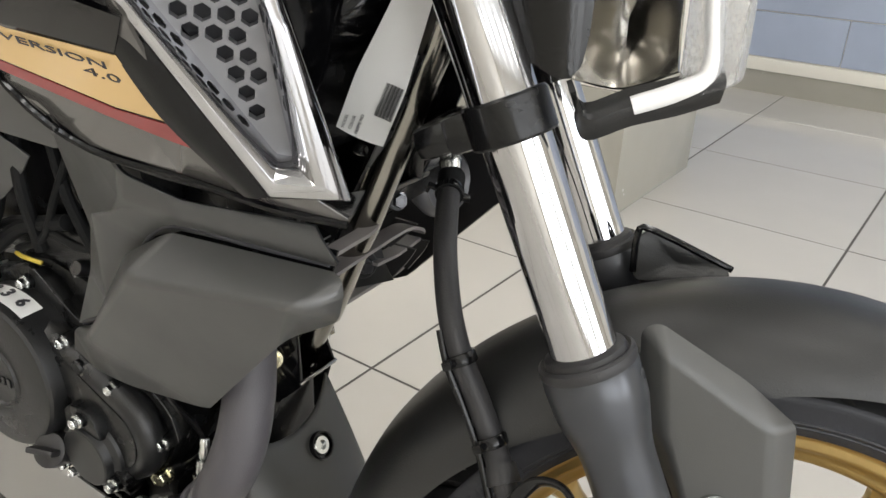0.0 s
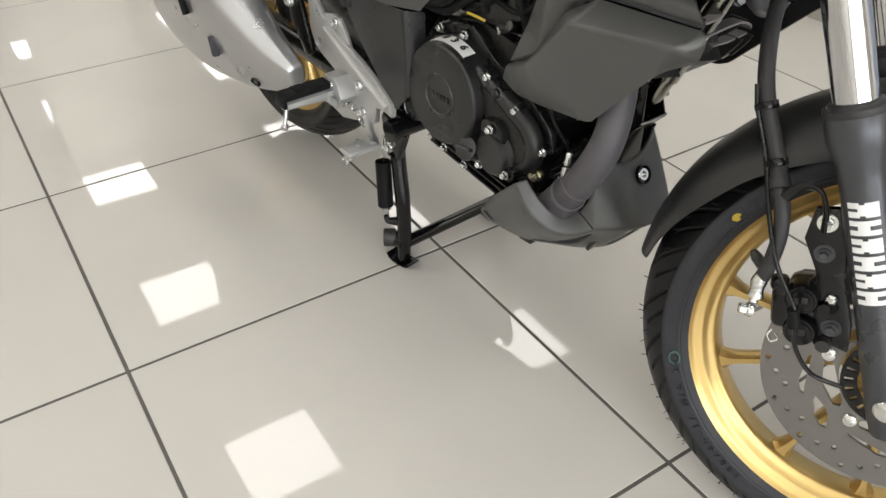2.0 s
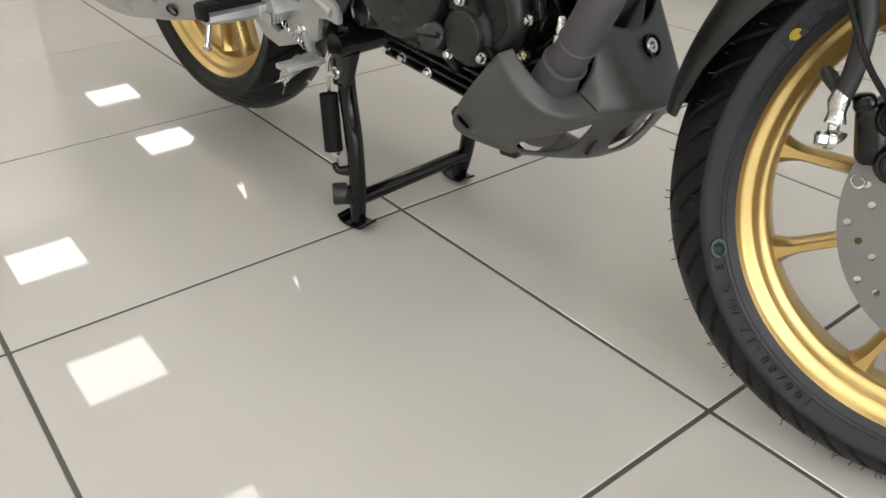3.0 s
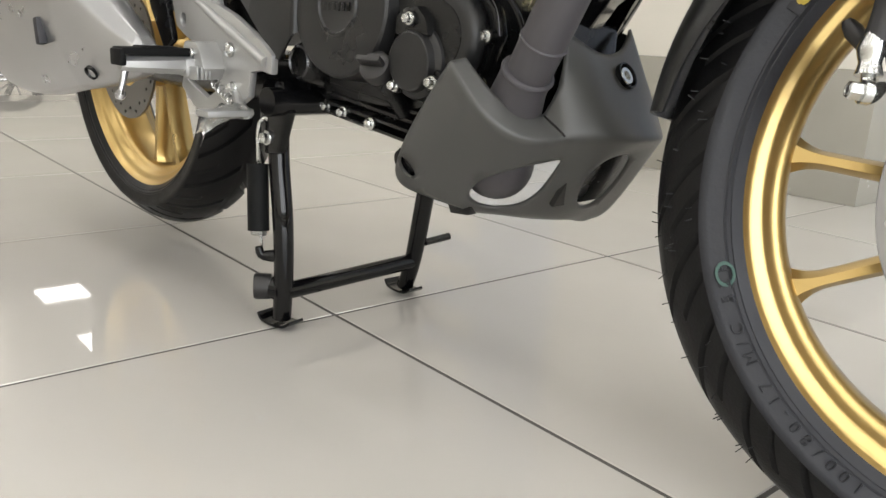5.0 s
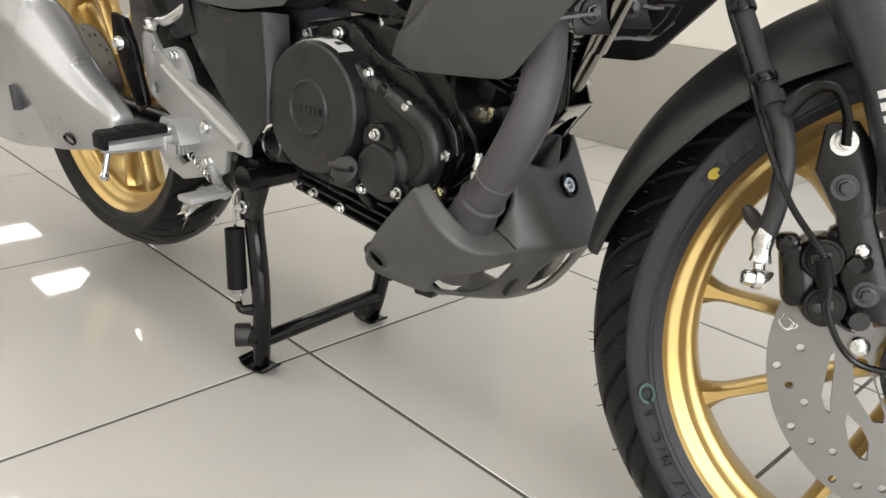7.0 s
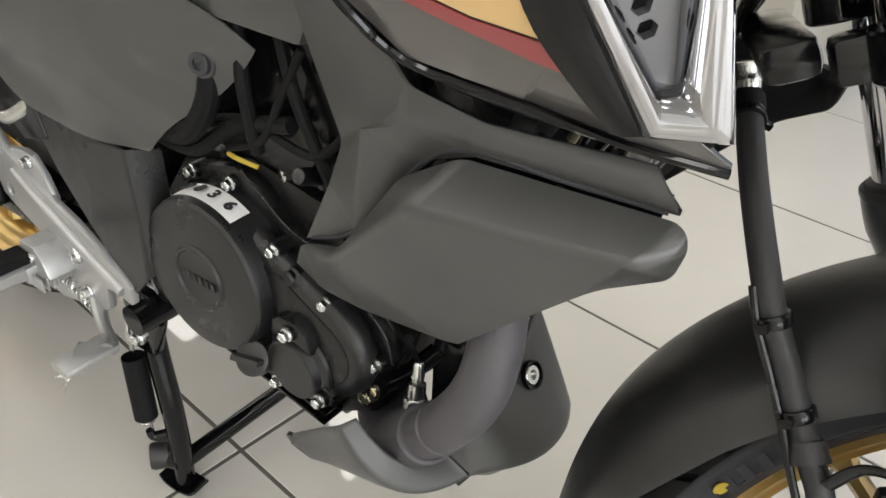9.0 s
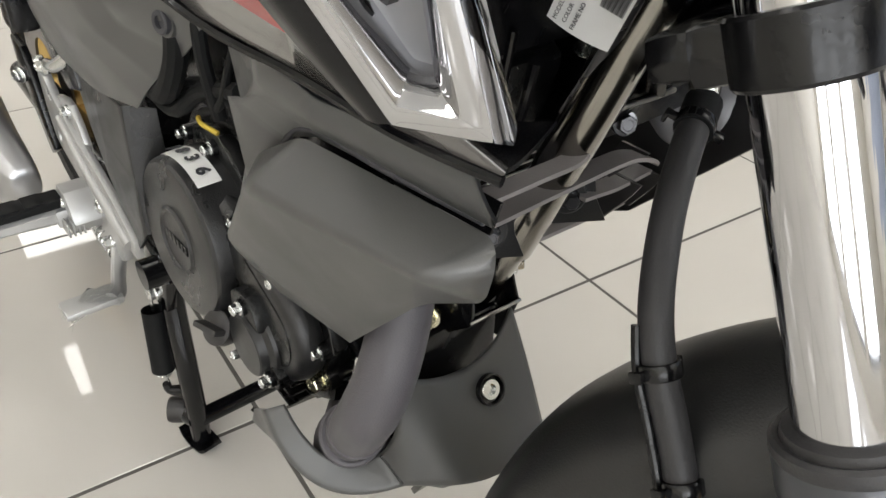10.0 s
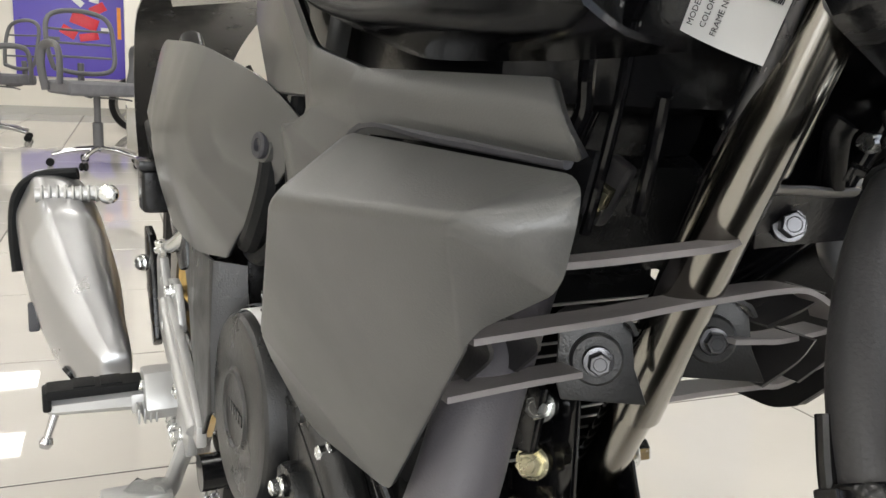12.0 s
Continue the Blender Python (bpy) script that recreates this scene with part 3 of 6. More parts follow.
LEFT = [(x, -y * (0.82 if x > 0.45 else 0.9), z) for x, y, z in SHROUD]
far_shroud = shell("side_shroud", LEFT, SHROUD_F, PLASTIC, bike, 0.004, 0.012, 4, "matt dark grey shroud on the far side", (0, -1, 0))
shell("shroud_liner", [(x, y - 0.007, z) for x, y, z in LEFT], SHROUD_F, RIBBLACK, far_shroud, 0.002, 0.012, 3, "black inner side of the far shroud", (0, -1, 0))
# upper shroud arm under the tank
ARM = [(0.262, -0.136, 0.700), (0.330, -0.186, 0.760), (0.395, -0.174, 0.676), (0.440, -0.169, 0.668), (0.528, -0.150, 0.667),       # 0-4 upper edge
       (0.5440, -0.1505, 0.6462), (0.430, -0.166, 0.6495), (0.393, -0.162, 0.627), (0.338, -0.158, 0.557), (0.300, -0.148, 0.530), (0.276, -0.144, 0.516),   # 5-10 lower edge
       (0.300, -0.142, 0.570), (0.322, -0.150, 0.612), (0.290, -0.143, 0.660), (0.388, -0.172, 0.656), (0.366, -0.174, 0.640), (0.432, -0.172, 0.6580), (0.538, -0.152, 0.6540)]
ARM_F = [(0, 1, 2, 14, 12, 13), (2, 3, 16, 14), (3, 4, 17, 16), (14, 16, 6), (16, 17, 5, 6), (14, 6, 7, 15), (12, 14, 15, 8, 11), (15, 7, 8), (11, 8, 9, 10)]
part("shroud_gap", tube([(0.282, -0.143, 0.519), (0.338, -0.1570, 0.554), (0.394, -0.1610, 0.6245), (0.430, -0.1640, 0.6475), (0.480, -0.1585, 0.6470), (0.538, -0.1490, 0.6455)], 0.0021, 8, 4), INK, bike, "dark joint between the shrouds")
part("shroud_backing", patch([[(0.300, -0.136, 0.530), (0.350, -0.150, 0.570), (0.396, -0.154, 0.625), (0.435, -0.153, 0.650), (0.535, -0.138, 0.648)], [(0.310, -0.136, 0.515), (0.365, -0.150, 0.555), (0.405, -0.154, 0.605), (0.435, -0.153, 0.630), (0.530, -0.138, 0.630)]], 3, 0.002), BLACK, bike, "black inner shroud bracket")
shell("shroud_arm", ARM, ARM_F, PLASTIC, bike, 0.004, 0.006, 3, "matt dark grey upper shroud arm")


# ---- engine ----
case = plate([[(0.000, 0.315), (0.060, 0.290), (0.240, 0.268), (0.290, 0.300), (0.312, 0.390), (0.300, 0.450), (0.250, 0.500), (0.150, 0.515), (0.060, 0.500), (0.000, 0.420)]], -0.086, 0.085, 0.006)
engine = part("engine", case, ENGINE, bike, "satin black air-cooled engine with plated bolts")
side = [(0.030, 0.335), (0.060, 0.305), (0.200, 0.306), (0.268, 0.322), (0.306, 0.358), (0.320, 0.388), (0.314, 0.412), (0.298, 0.428), (0.275, 0.444), (0.254, 0.462), (0.222, 0.468), (0.196, 0.477), (0.168, 0.502), (0.140, 0.510), (0.090, 0.496), (0.050, 0.450), (0.028, 0.390)]
part("side_cover", plate([side], -0.100, -0.084, 0.005), ENGINE, engine)
# raised housing that runs from the clutch cover forward to the crank end
def belt(c0, r0, c1, r1, n=14):
    """Outline round two circles, the second ahead of the first."""
    (x0, z0), (x1, z1) = c0, c1
    lie = math.atan2(z1 - z0, x1 - x0)
    open_by = math.acos((r0 - r1) / math.hypot(x1 - x0, z1 - z0))
    back = [lie + open_by + (2 * math.pi - 2 * open_by) * k / n for k in range(n + 1)]
    ahead = [lie - open_by + 2 * open_by * k / n for k in range(n + 1)]
    return [(x0 + r0 * math.cos(a), z0 + r0 * math.sin(a)) for a in back] + [(x1 + r1 * math.cos(a), z1 + r1 * math.sin(a)) for a in ahead]
part("side_plate", plate([belt((0.129, 0.409), 0.0745, (0.262, 0.385), 0.050)], -0.124, -0.098, 0.012), ENGCOVER, engine, "raised crankcase housing", angle=60)
# darker, slightly proud plate: the shade of the sunken face is in its colour
part("shaded_face", plate([belt((0.200, 0.400), 0.046, (0.262, 0.385), 0.033)], -0.1255, -0.118, 0.002), ENGINE, engine)
part("gasket_edge", tube([(0.150, -0.1005, 0.511), (0.196, -0.1005, 0.479), (0.222, -0.1005, 0.470), (0.254, -0.1005, 0.464), (0.275, -0.1005, 0.446), (0.300, -0.1005, 0.429), (0.316, -0.1005, 0.412), (0.322, -0.1005, 0.388)], 0.0005, 6, 4), DARKSTEEL, engine, "thin bright gasket edge")
CL = (0.129, -0.104, 0.409)
part("clutch_cover", lathe([(0.0, -0.0405), (0.0255, -0.0405), (0.0275, -0.0412), (0.0290, -0.0432), (0.0310, -0.0432), (0.0325, -0.0412), (0.0340, -0.0405), (0.0685, -0.0405), (0.0725, -0.0395), (0.0750, -0.0370), (0.0764, -0.0325), (0.0774, -0.0200), (0.0790, -0.0020), (0.0800, 0.006), (0.0, 0.006)], 96), ENGCOVER, engine,
     "round dark grey clutch cover with a raised ring", m=pose(*CL, -2, 0, 2), angle=22)
for k, w in enumerate((0.0048, 0.0052, 0.0056, 0.0052, 0.0048, 0.0052)):
    part("logo_bar", box(CL[0] - 0.0205 + k * 0.0082, -0.1447, CL[2], w, 0.0016, 0.0088, 0.0005), ENGINE, engine)
FC = pose(0.238, -0.112, 0.359)
part("filter_cover", lathe([(0.0, -0.0275), (0.0275, -0.0275), (0.0290, -0.0265), (0.0300, -0.0235), (0.0312, -0.0200), (0.0365, -0.0165), (0.0385, -0.0120), (0.0400, 0.006), (0.0, 0.006)], 56), ENGCOVER, engine, "round oil filter cover", m=FC, angle=22)
part("filter_lug", plate([[(0.252, 0.334), (0.266, 0.328), (0.281, 0.334), (0.282, 0.348), (0.268, 0.356)]], -0.132, -0.100, 0.004), ENGINE, engine)
part("filter_lug", plate([[(0.212, 0.384), (0.214, 0.402), (0.224, 0.410), (0.244, 0.412), (0.256, 0.402), (0.262, 0.384)]], -0.136, -0.100, 0.004), ENGINE, engine)
part("oil_filler_neck", tube([(0.190, -0.090, 0.300), (0.192, -0.118, 0.332), (0.194, -0.138, 0.348)], 0.0130, 16, 3), ENGINE, engine)
cap_m = facing((0.194, -0.143, 0.351), (0.25, -0.8, 0.5))
cap = part("oil_filler_cap", lathe([(0.0, -0.006), (0.013, -0.006), (0.0165, -0.004), (0.0175, 0.004), (0.0165, 0.010), (0.0, 0.010)], 24), RIBBLACK, engine, "black winged oil filler cap", m=cap_m)
part("grip", box(0, -0.012, 0, 0.028, 0.014, 0.006, 0.002), RIBBLACK, cap, m=cap_m)
PL = (0.036, -0.100, 0.346)
part("sprocket_boss", lathe([(0.0, -0.026), (0.0195, -0.026), (0.022, -0.024), (0.0245, -0.016), (0.030, 0.006), (0.0, 0.006)], 40), ENGINE, engine, m=pose(*PL))
part("plug_ring", lathe([(0.0165, -0.0265), (0.0180, -0.0285), (0.0195, -0.0265)], 40), DARKSTEEL, engine, "thin bright ring", m=pose(*PL))
# sump fins
for k in range(4):
    z = 0.312 - 0.0105 * k
    part("sump_fin", box(0.150, -0.088 - 0.002 * k, z, 0.185, 0.026, 0.0042, 0.0015, m=pose(0, 0, 0, 0, 7, 0)), ENGINE, engine)
part("sump", plate([[(0.045, 0.300), (0.060, 0.286), (0.245, 0.262), (0.258, 0.282), (0.245, 0.320), (0.060, 0.330)]], -0.080, 0.060, 0.004), BLACK, engine)
# cylinder, leaning forward, with cooling fins
cyl = pose(0.285, 0.0, 0.470, 0, 18, 0)
part("cylinder", join(box(0, 0, 0.045, 0.092, 0.100, 0.15, 0.012), box(0.0, 0, 0.150, 0.110, 0.110, 0.07, 0.015)), ENGINE, engine, m=cyl)
for k in range(14):
    fin = part("fin", box(0.004, -0.017, 0.0085 + 0.0082 * k, 0.136, 0.104, 0.0020, 0.0006), ENGINE, engine, m=cyl)
    # silver strip stands in for the light panels' glint along the black fin
    part("edge_glint", box(0.0722, -0.012, 0.0085 + 0.0082 * k, 0.0012, 0.092, 0.0014), SILVERMATT, fin, "silver strip drawn as the glint on a fin edge", m=cyl)
part("head_cover", box(0.0, 0, 0.205, 0.098, 0.100, 0.055, 0.02, 3), BLACK, engine, m=cyl)
# bolts round the covers
for p, r in (((0.140, -0.104, 0.4950), 0.0067), ((0.085, -0.104, 0.488), 0.0067), ((0.204, -0.116, 0.459), 0.0067), ((0.263, -0.115, 0.432), 0.0067), ((0.311, -0.107, 0.387), 0.0067),
             ((0.238, -0.1380, 0.400), 0.0067), ((0.270, -0.135, 0.341), 0.0067), ((0.217, -0.136, 0.334), 0.0064), ((0.057, -0.100, 0.297), 0.0070), ((0.094, -0.104, 0.293), 0.0070), ((0.145, -0.105, 0.286), 0.0070)):
    boss = part("bolt_boss", lathe([(0.0, -0.001), (r * 1.12, -0.001), (r * 1.2, 0.018), (0, 0.018)], 18), ENGINE, engine, m=pose(*p))
    bolt(p, (0.05, -1, 0.02), r, 0.0085, ZINC, boss)
part("dark_stud", lathe([(0.0, -0.006), (0.0055, -0.006), (0.0068, -0.004), (0.0068, 0.0), (0.0085, 0.002), (0.0090, 0.020), (0.0, 0.020)], 20), ENGINE, engine, m=pose(0.227, -0.119, 0.444))
bolt((0.308, -0.040, 0.425), (0.1, -1, 0), 0.0125, 0.012, YZINC, engine, label="large plated mounting bolt")
bolt((0.294, -0.098, 0.339), (0.15, -1, 0.05), 0.0105, 0.012, YZINC, engine, label="large plated drain bolt")
part("mount_lug", tube([(0.294, -0.02, 0.339), (0.294, -0.096, 0.339)], 0.0125, 16, 1), BLACK, engine)
part("lower_rail", tube([(0.250, -0.080, 0.318), (0.305, -0.080, 0.345), (0.345, -0.060, 0.390)], 0.0075, 12, 4), BLACK, engine)
# number sticker on the cover's shoulder
def sticker():
    bm = bmesh.new()
    rows = []
    for a in np.linspace(radians(117), radians(61), 11):
        a = float(a)
        rows.append([bm.verts.new((CL[0] + r * math.cos(a), y, CL[2] + r * math.sin(a))) for y, r in ((-0.1345, 0.0776), (-0.1235, 0.0784), (-0.1130, 0.0794))])
    for p, q in zip(rows, rows[1:]):
        for i in range(2):
            bm.faces.new((p[i], p[i + 1], q[i + 1], q[i]))
    return thicken(bm, 0.0005)

# ---- exhaust ----
header = part("exhaust_header", tube([(0.350, -0.030, 0.575), (0.392, -0.068, 0.562), (0.418, -0.098, 0.530), (0.430, -0.115, 0.497), (0.433, -0.128, 0.465), (0.426, -0.134, 0.437), (0.408, -0.131, 0.405), (0.385, -0.123, 0.371), (0.360, -0.113, 0.338)],
     [0.0185, 0.0185, 0.0190, 0.0195, 0.0200, 0.0205, 0.0205, 0.0205, 0.0205], 32, 8), PIPE, bike, "matt grey bent exhaust header pipe")
part("weld_bead", lathe([(0.0203, -0.002), (0.0222, 0.0), (0.0203, 0.002)], 32), PIPE, header, m=facing((0.3955, -0.1265, 0.386), (-0.55, 0.2, -0.81)))
part("collector", tube([(0.376, -0.120, 0.360), (0.364, -0.115, 0.344), (0.346, -0.104, 0.318), (0.325, -0.090, 0.284), (0.303, -0.068, 0.262), (0.25, -0.02, 0.254)], [0.0228, 0.0240, 0.0280, 0.0340, 0.0365, 0.0360], 32, 6), PIPE, header, "wider exhaust collector")
part("collar", lathe([(0.0222, -0.003), (0.0245, -0.002), (0.0252, 0.0), (0.0245, 0.002), (0.0222, 0.003)], 32), PIPE, header, m=facing((0.3745, -0.1195, 0.3575), (-0.55, 0.22, -0.81)))
sensor = part("oxygen_sensor", lathe([(0.0, -0.046), (0.0045, -0.046), (0.0055, -0.043), (0.0050, -0.038), (0.0060, -0.034), (0.0052, -0.028), (0.0078, -0.026), (0.0078, -0.014), (0.0070, -0.013), (0.0098, -0.012), (0.0098, -0.002), (0.0085, 0.0), (0.0, 0.0)], 20), ZINC, bike, "plated oxygen sensor on the exhaust",
     m=facing((0.346, -0.098, 0.348), (-0.15, 0.26, 0.95)))
part("hexagon", lathe([(0.0, -0.013), (0.0098, -0.013), (0.0108, -0.011), (0.0108, -0.003), (0.0098, -0.001), (0.0, -0.001)], 6), ZINC, sensor, m=facing((0.346, -0.098, 0.348), (-0.15, 0.26, 0.95)))
part("sensor_wire", tube([(0.3385, -0.0860, 0.392), (0.335, -0.092, 0.408), (0.326, -0.100, 0.428), (0.316, -0.104, 0.450), (0.306, -0.098, 0.480), (0.296, -0.080, 0.520), (0.290, -0.07, 0.56)], 0.0030, 8, 6), BLACK, sensor, "black braided sensor wire")
starter = part("starter_motor", tube([(0.176, -0.070, 0.506), (0.205, -0.050, 0.522), (0.250, -0.015, 0.545)], [0.0190, 0.0205, 0.0205], 28, 2), GLOSS, engine, "gloss black starter motor")
part("end_ring", lathe([(0.0165, -0.001), (0.0185, -0.002), (0.0195, 0.0), (0.0195, 0.003)], 28), ZINC, starter, m=facing((0.1765, -0.0695, 0.506), (-0.75, -0.55, -0.35)))
part("terminal", lathe([(0.0, -0.012), (0.0035, -0.012), (0.0035, -0.006), (0.0065, -0.006), (0.0065, 0.0), (0.0085, 0.002)], 6), YZINC, starter, "brass terminal nut", m=facing((0.174, -0.074, 0.503), (-0.75, -0.55, -0.35)))

# ---- belly cowl: one smooth moulding, wing, nose and keel ----
CV = dict(L0=(0.185, -0.126, 0.234), R0=(0.319, -0.164, 0.364), R1=(0.345, -0.167, 0.334), R2=(0.373, -0.147, 0.304), R3=(0.391, -0.116, 0.296), R4=(0.402, -0.091, 0.301),
          I0=(0.327, -0.150, 0.368), I1=(0.343, -0.149, 0.353), I2=(0.360, -0.141, 0.334), I3=(0.370, -0.124, 0.321), I4=(0.377, -0.096, 0.320),
          L1=(0.234, -0.112, 0.222), L2=(0.273, -0.098, 0.215), U0=(0.288, -0.102, 0.224), H=(0.322, -0.121, 0.254), L3=(0.370, -0.112, 0.272), L4=(0.386, -0.072, 0.279),
          h0=(0.222, -0.137, 0.258), h1=(0.238, -0.144, 0.270), h2=(0.253, -0.132, 0.248), h3=(0.236, -0.125, 0.235),
          D1=(0.300, -0.068, 0.203), D2=(0.344, -0.028, 0.199), D3=(0.350, 0.022, 0.195), U1=(0.304, -0.072, 0.214), U2=(0.338, -0.062, 0.224), U3=(0.362, -0.064, 0.246),
          FM=(0.426, -0.062, 0.304), FF=(0.442, -0.032, 0.301), FG=(0.440, 0.014, 0.299), FR=(0.424, 0.044, 0.298),
          SB=(0.406, -0.054, 0.272), SC=(0.418, -0.030, 0.285), SD=(0.418, 0.012, 0.284), SA=(0.370, -0.030, 0.222), SE=(0.374, 0.014, 0.219), K1=(0.404, 0.048, 0.268), K2=(0.364, 0.048, 0.204), K3=(0.34, 0.052, 0.196),
          NL=(0.391, -0.090, 0.348), M1=(0.411, -0.060, 0.346), M2=(0.410, -0.030, 0.343), M3=(0.409, 0.014, 0.343), M4=(0.397, 0.046, 0.350),
          TL=(0.384, -0.076, 0.394), T1=(0.387, -0.054, 0.385), T2=(0.387, -0.026, 0.375), T3=(0.385, 0.014, 0.378), T4=(0.373, 0.042, 0.402), B0=(0.26, 0.03, 0.200))
CF = "L0 R0 h1 h0/R0 R1 h2 h1/R1 H L1 h3 h2/L1 L0 h0 h3/R1 R2 H/L1 H U0 L2/R2 R3 L3 H/R3 R4 L4 L3/R0 I0 I1 R1/R1 I1 I2 R2/R2 I2 I3 R3/R3 I3 I4 R4/L2 U0 U1 D1/D1 U1 U2 D2/U2 U3 SA D2/U3 L4 SB SA/L4 R4 FM SB/SB FM FF SC/SC FF FG SD/SD FG FR K1/SD K1 K2 SE/SE K2 K3 D3/SA SE D3 D2/D1 D2 D3 B0/R4 I4 NL/R4 NL M1 FM/FM M1 M2 FF/FF M2 M3 FG/FG M3 M4 FR/NL TL T1 M1/M1 T1 T2 M2/M2 T2 T3 M3/M3 T3 T4 M4"
def smooth_shell(name, verts, faces, mat, parent, thick, sharp, label, hidden, rim=0.55, levels=3):
    """A moulded panel with flowing surfaces; sharp: chains of points whose edges stay crisp."""
    bm = bmesh.new()
    vs = {k: bm.verts.new(p) for k, p in verts.items()}
    for f in faces.split("/"):
        bm.faces.new([vs[k] for k in f.split()])
    bmesh.ops.recalc_face_normals(bm, faces=bm.faces)
    if sum((f.normal * f.calc_area() for f in bm.faces), Vector()).dot(Vector(hidden)) > 0:
        bmesh.ops.reverse_faces(bm, faces=bm.faces)
    crease = bm.edges.layers.float.new("crease_edge")
    for e in bm.edges:
        if e.is_boundary:
            e[crease] = rim
    for chain, c in sharp:
        names = chain.split()
        for a, b in zip(names, names[1:]):
            e = bm.edges.get((vs[a], vs[b]))
            if e:
                e[crease] = c
    for k in ("h0 h1", "h1 h2", "h2 h3", "h3 h0"):
        a, b = k.split()
        if a in vs:
            bm.edges.get((vs[a], vs[b]))[crease] = 0.0
    me = bpy.data.meshes.new(name)
    bm.to_mesh(me)
    bm.free()
    me.materials.append(mat)
    for p in me.polygons:
        p.use_smooth = True
    ob = place(new(name, me), parent, label)
    d = ob.modifiers.new("flow", "SUBSURF")
    d.levels = d.render_levels = levels
    t = ob.modifiers.new("depth", "SOLIDIFY")
    t.thickness, t.offset = thick, -1
    return ob
cowl = smooth_shell("belly_cowl", CV, CF, PLASTIC, bike, 0.003, (("R0 R1 R2 R3 R4", 0.62), ("R4 FM FF FG FR", 0.6), ("L4 R4 I4", 0.5), ("FM M1 T1", 0.25)), "matt dark grey belly cowl with open wing", (-0.6, 0.8, 0.2))
part("seam", tube([(0.3785, -0.0965, 0.3195), (0.3905, -0.0935, 0.311), (0.4005, -0.0910, 0.3030)], 0.0012, 8, 4), BLACK, cowl, "dark joint between wing and nose")
part("hole_back", lathe([(0.0, 0.0), (0.020, 0.0), (0.020, 0.004), (0.0, 0.004)], 24), BLACK, cowl, m=facing((0.2360, -0.1290, 0.2545), (0.12, -0.88, -0.46)))
part("liner", box(0.350, -0.015, 0.345, 0.030, 0.100, 0.120, 0.008), BLACK, cowl, "black inner liner")
# black sheet added behind the air slot so that its inside looks dark
part("slot_blackout", box(0.382, -0.006, 0.262, 0.006, 0.096, 0.078, 0.001, m=pose(0, 0, 0, 0, 28, 0)), BLACK, cowl, "black sheet added to darken the air slot")
part("well", lathe([(0.0, 0.004), (0.0105, 0.004), (0.0118, -0.003), (0.0132, -0.003), (0.0135, 0.002)], 28), BLACK, cowl, m=facing((0.4025, -0.004, 0.357), (0.876, 0, 0.48)))
bolt((0.3995, -0.004, 0.3555), (0.876, 0, 0.48), 0.0092, 0.005, ZINC, cowl, "socket")
part("inner_tab", plate([[(0.255, 0.214), (0.275, 0.222), (0.290, 0.216), (0.285, 0.206), (0.26, 0.204)]], -0.09, -0.075, 0.002), BLACK, cowl)

# ---- centre stand ----
stand = part("centre_stand", tube([(-0.026, -0.113, 0.285), (-0.020, -0.117, 0.222), (-0.006, -0.121, 0.150), (-0.004, -0.121, 0.080), (-0.010, -0.120, 0.012)], [0.0135, 0.0135, 0.0135, 0.0130, 0.0125], 18, 6), GLOSS, bike, "gloss black tubular centre stand")
part("leg", tube([(0.020, 0.112, 0.265), (0.022, 0.110, 0.200), (0.008, 0.109, 0.110), (-0.004, 0.108, 0.050), (-0.018, 0.108, 0.010)], [0.0135, 0.0135, 0.0135, 0.0125, 0.0125], 18, 6), GLOSS, stand)
part("cross_bar", tube([(-0.005, -0.118, 0.050), (-0.003, 0.108, 0.054)], 0.0118, 18, 1), GLOSS, stand)
def foot(x, y, turn):
    rows = [[(-0.032, w * 0.9, 0.011), (-0.022, w, 0.003), (0.0, w * 1.1, 0.0015), (0.020, w, 0.003), (0.030, w * 0.8, 0.010)] for w in (-0.0155, 0.0, 0.0155)]
    part("foot", moved(patch(rows, 4, 0.0035), pose(x, y, 0.0025, 0, 0, turn)), GLOSS, stand)
foot(-0.012, -0.120, 8)
foot(-0.020, 0.108, -4)
part("pedal_boss", tube([(-0.008, -0.120, 0.052), (-0.036, -0.132, 0.052)], [0.016, 0.014], 16, 1), BLACK, stand)
part("stop_pad", lathe([(0.0, -0.022), (0.016, -0.022), (0.0175, -0.018), (0.017, 0.0), (0.010, 0.004), (0.0, 0.004)], 24), RIBBLACK, stand, m=facing((-0.026, -0.126, 0.053), (-0.6, -0.8, 0)))
part("spring_hook", tube([(-0.006, -0.122, 0.100), (-0.016, -0.132, 0.098), (-0.024, -0.142, 0.100), (-0.026, -0.144, 0.110)], [0.010, 0.008, 0.006, 0.005], 12, 3), BLACK, stand)
part("side_peg", tube([(0.012, 0.118, 0.085), (0.020, 0.160, 0.090)], 0.0055, 12, 1), BLACK, stand)
part("pivot_tube", tube([(0.004, -0.150, 0.297), (0.004, 0.13, 0.297)], 0.0175, 20, 1), BLACK, bike, "black stand pivot under the frame")
part("stand_lug", plate([[(-0.045, 0.300), (-0.030, 0.322), (0.012, 0.322), (0.020, 0.285), (-0.002, 0.232), (-0.034, 0.228)]], -0.132, -0.118, 0.004), GLOSS, bike)
part("stand_lug", plate([[(-0.010, 0.300), (0.045, 0.322), (0.055, 0.285), (0.038, 0.232), (0.006, 0.228)]], 0.110, 0.122, 0.004), GLOSS, bike)
bolt((-0.022, -0.1325, 0.250), (0, -1, 0), 0.0095, 0.009, ZINC, bike)
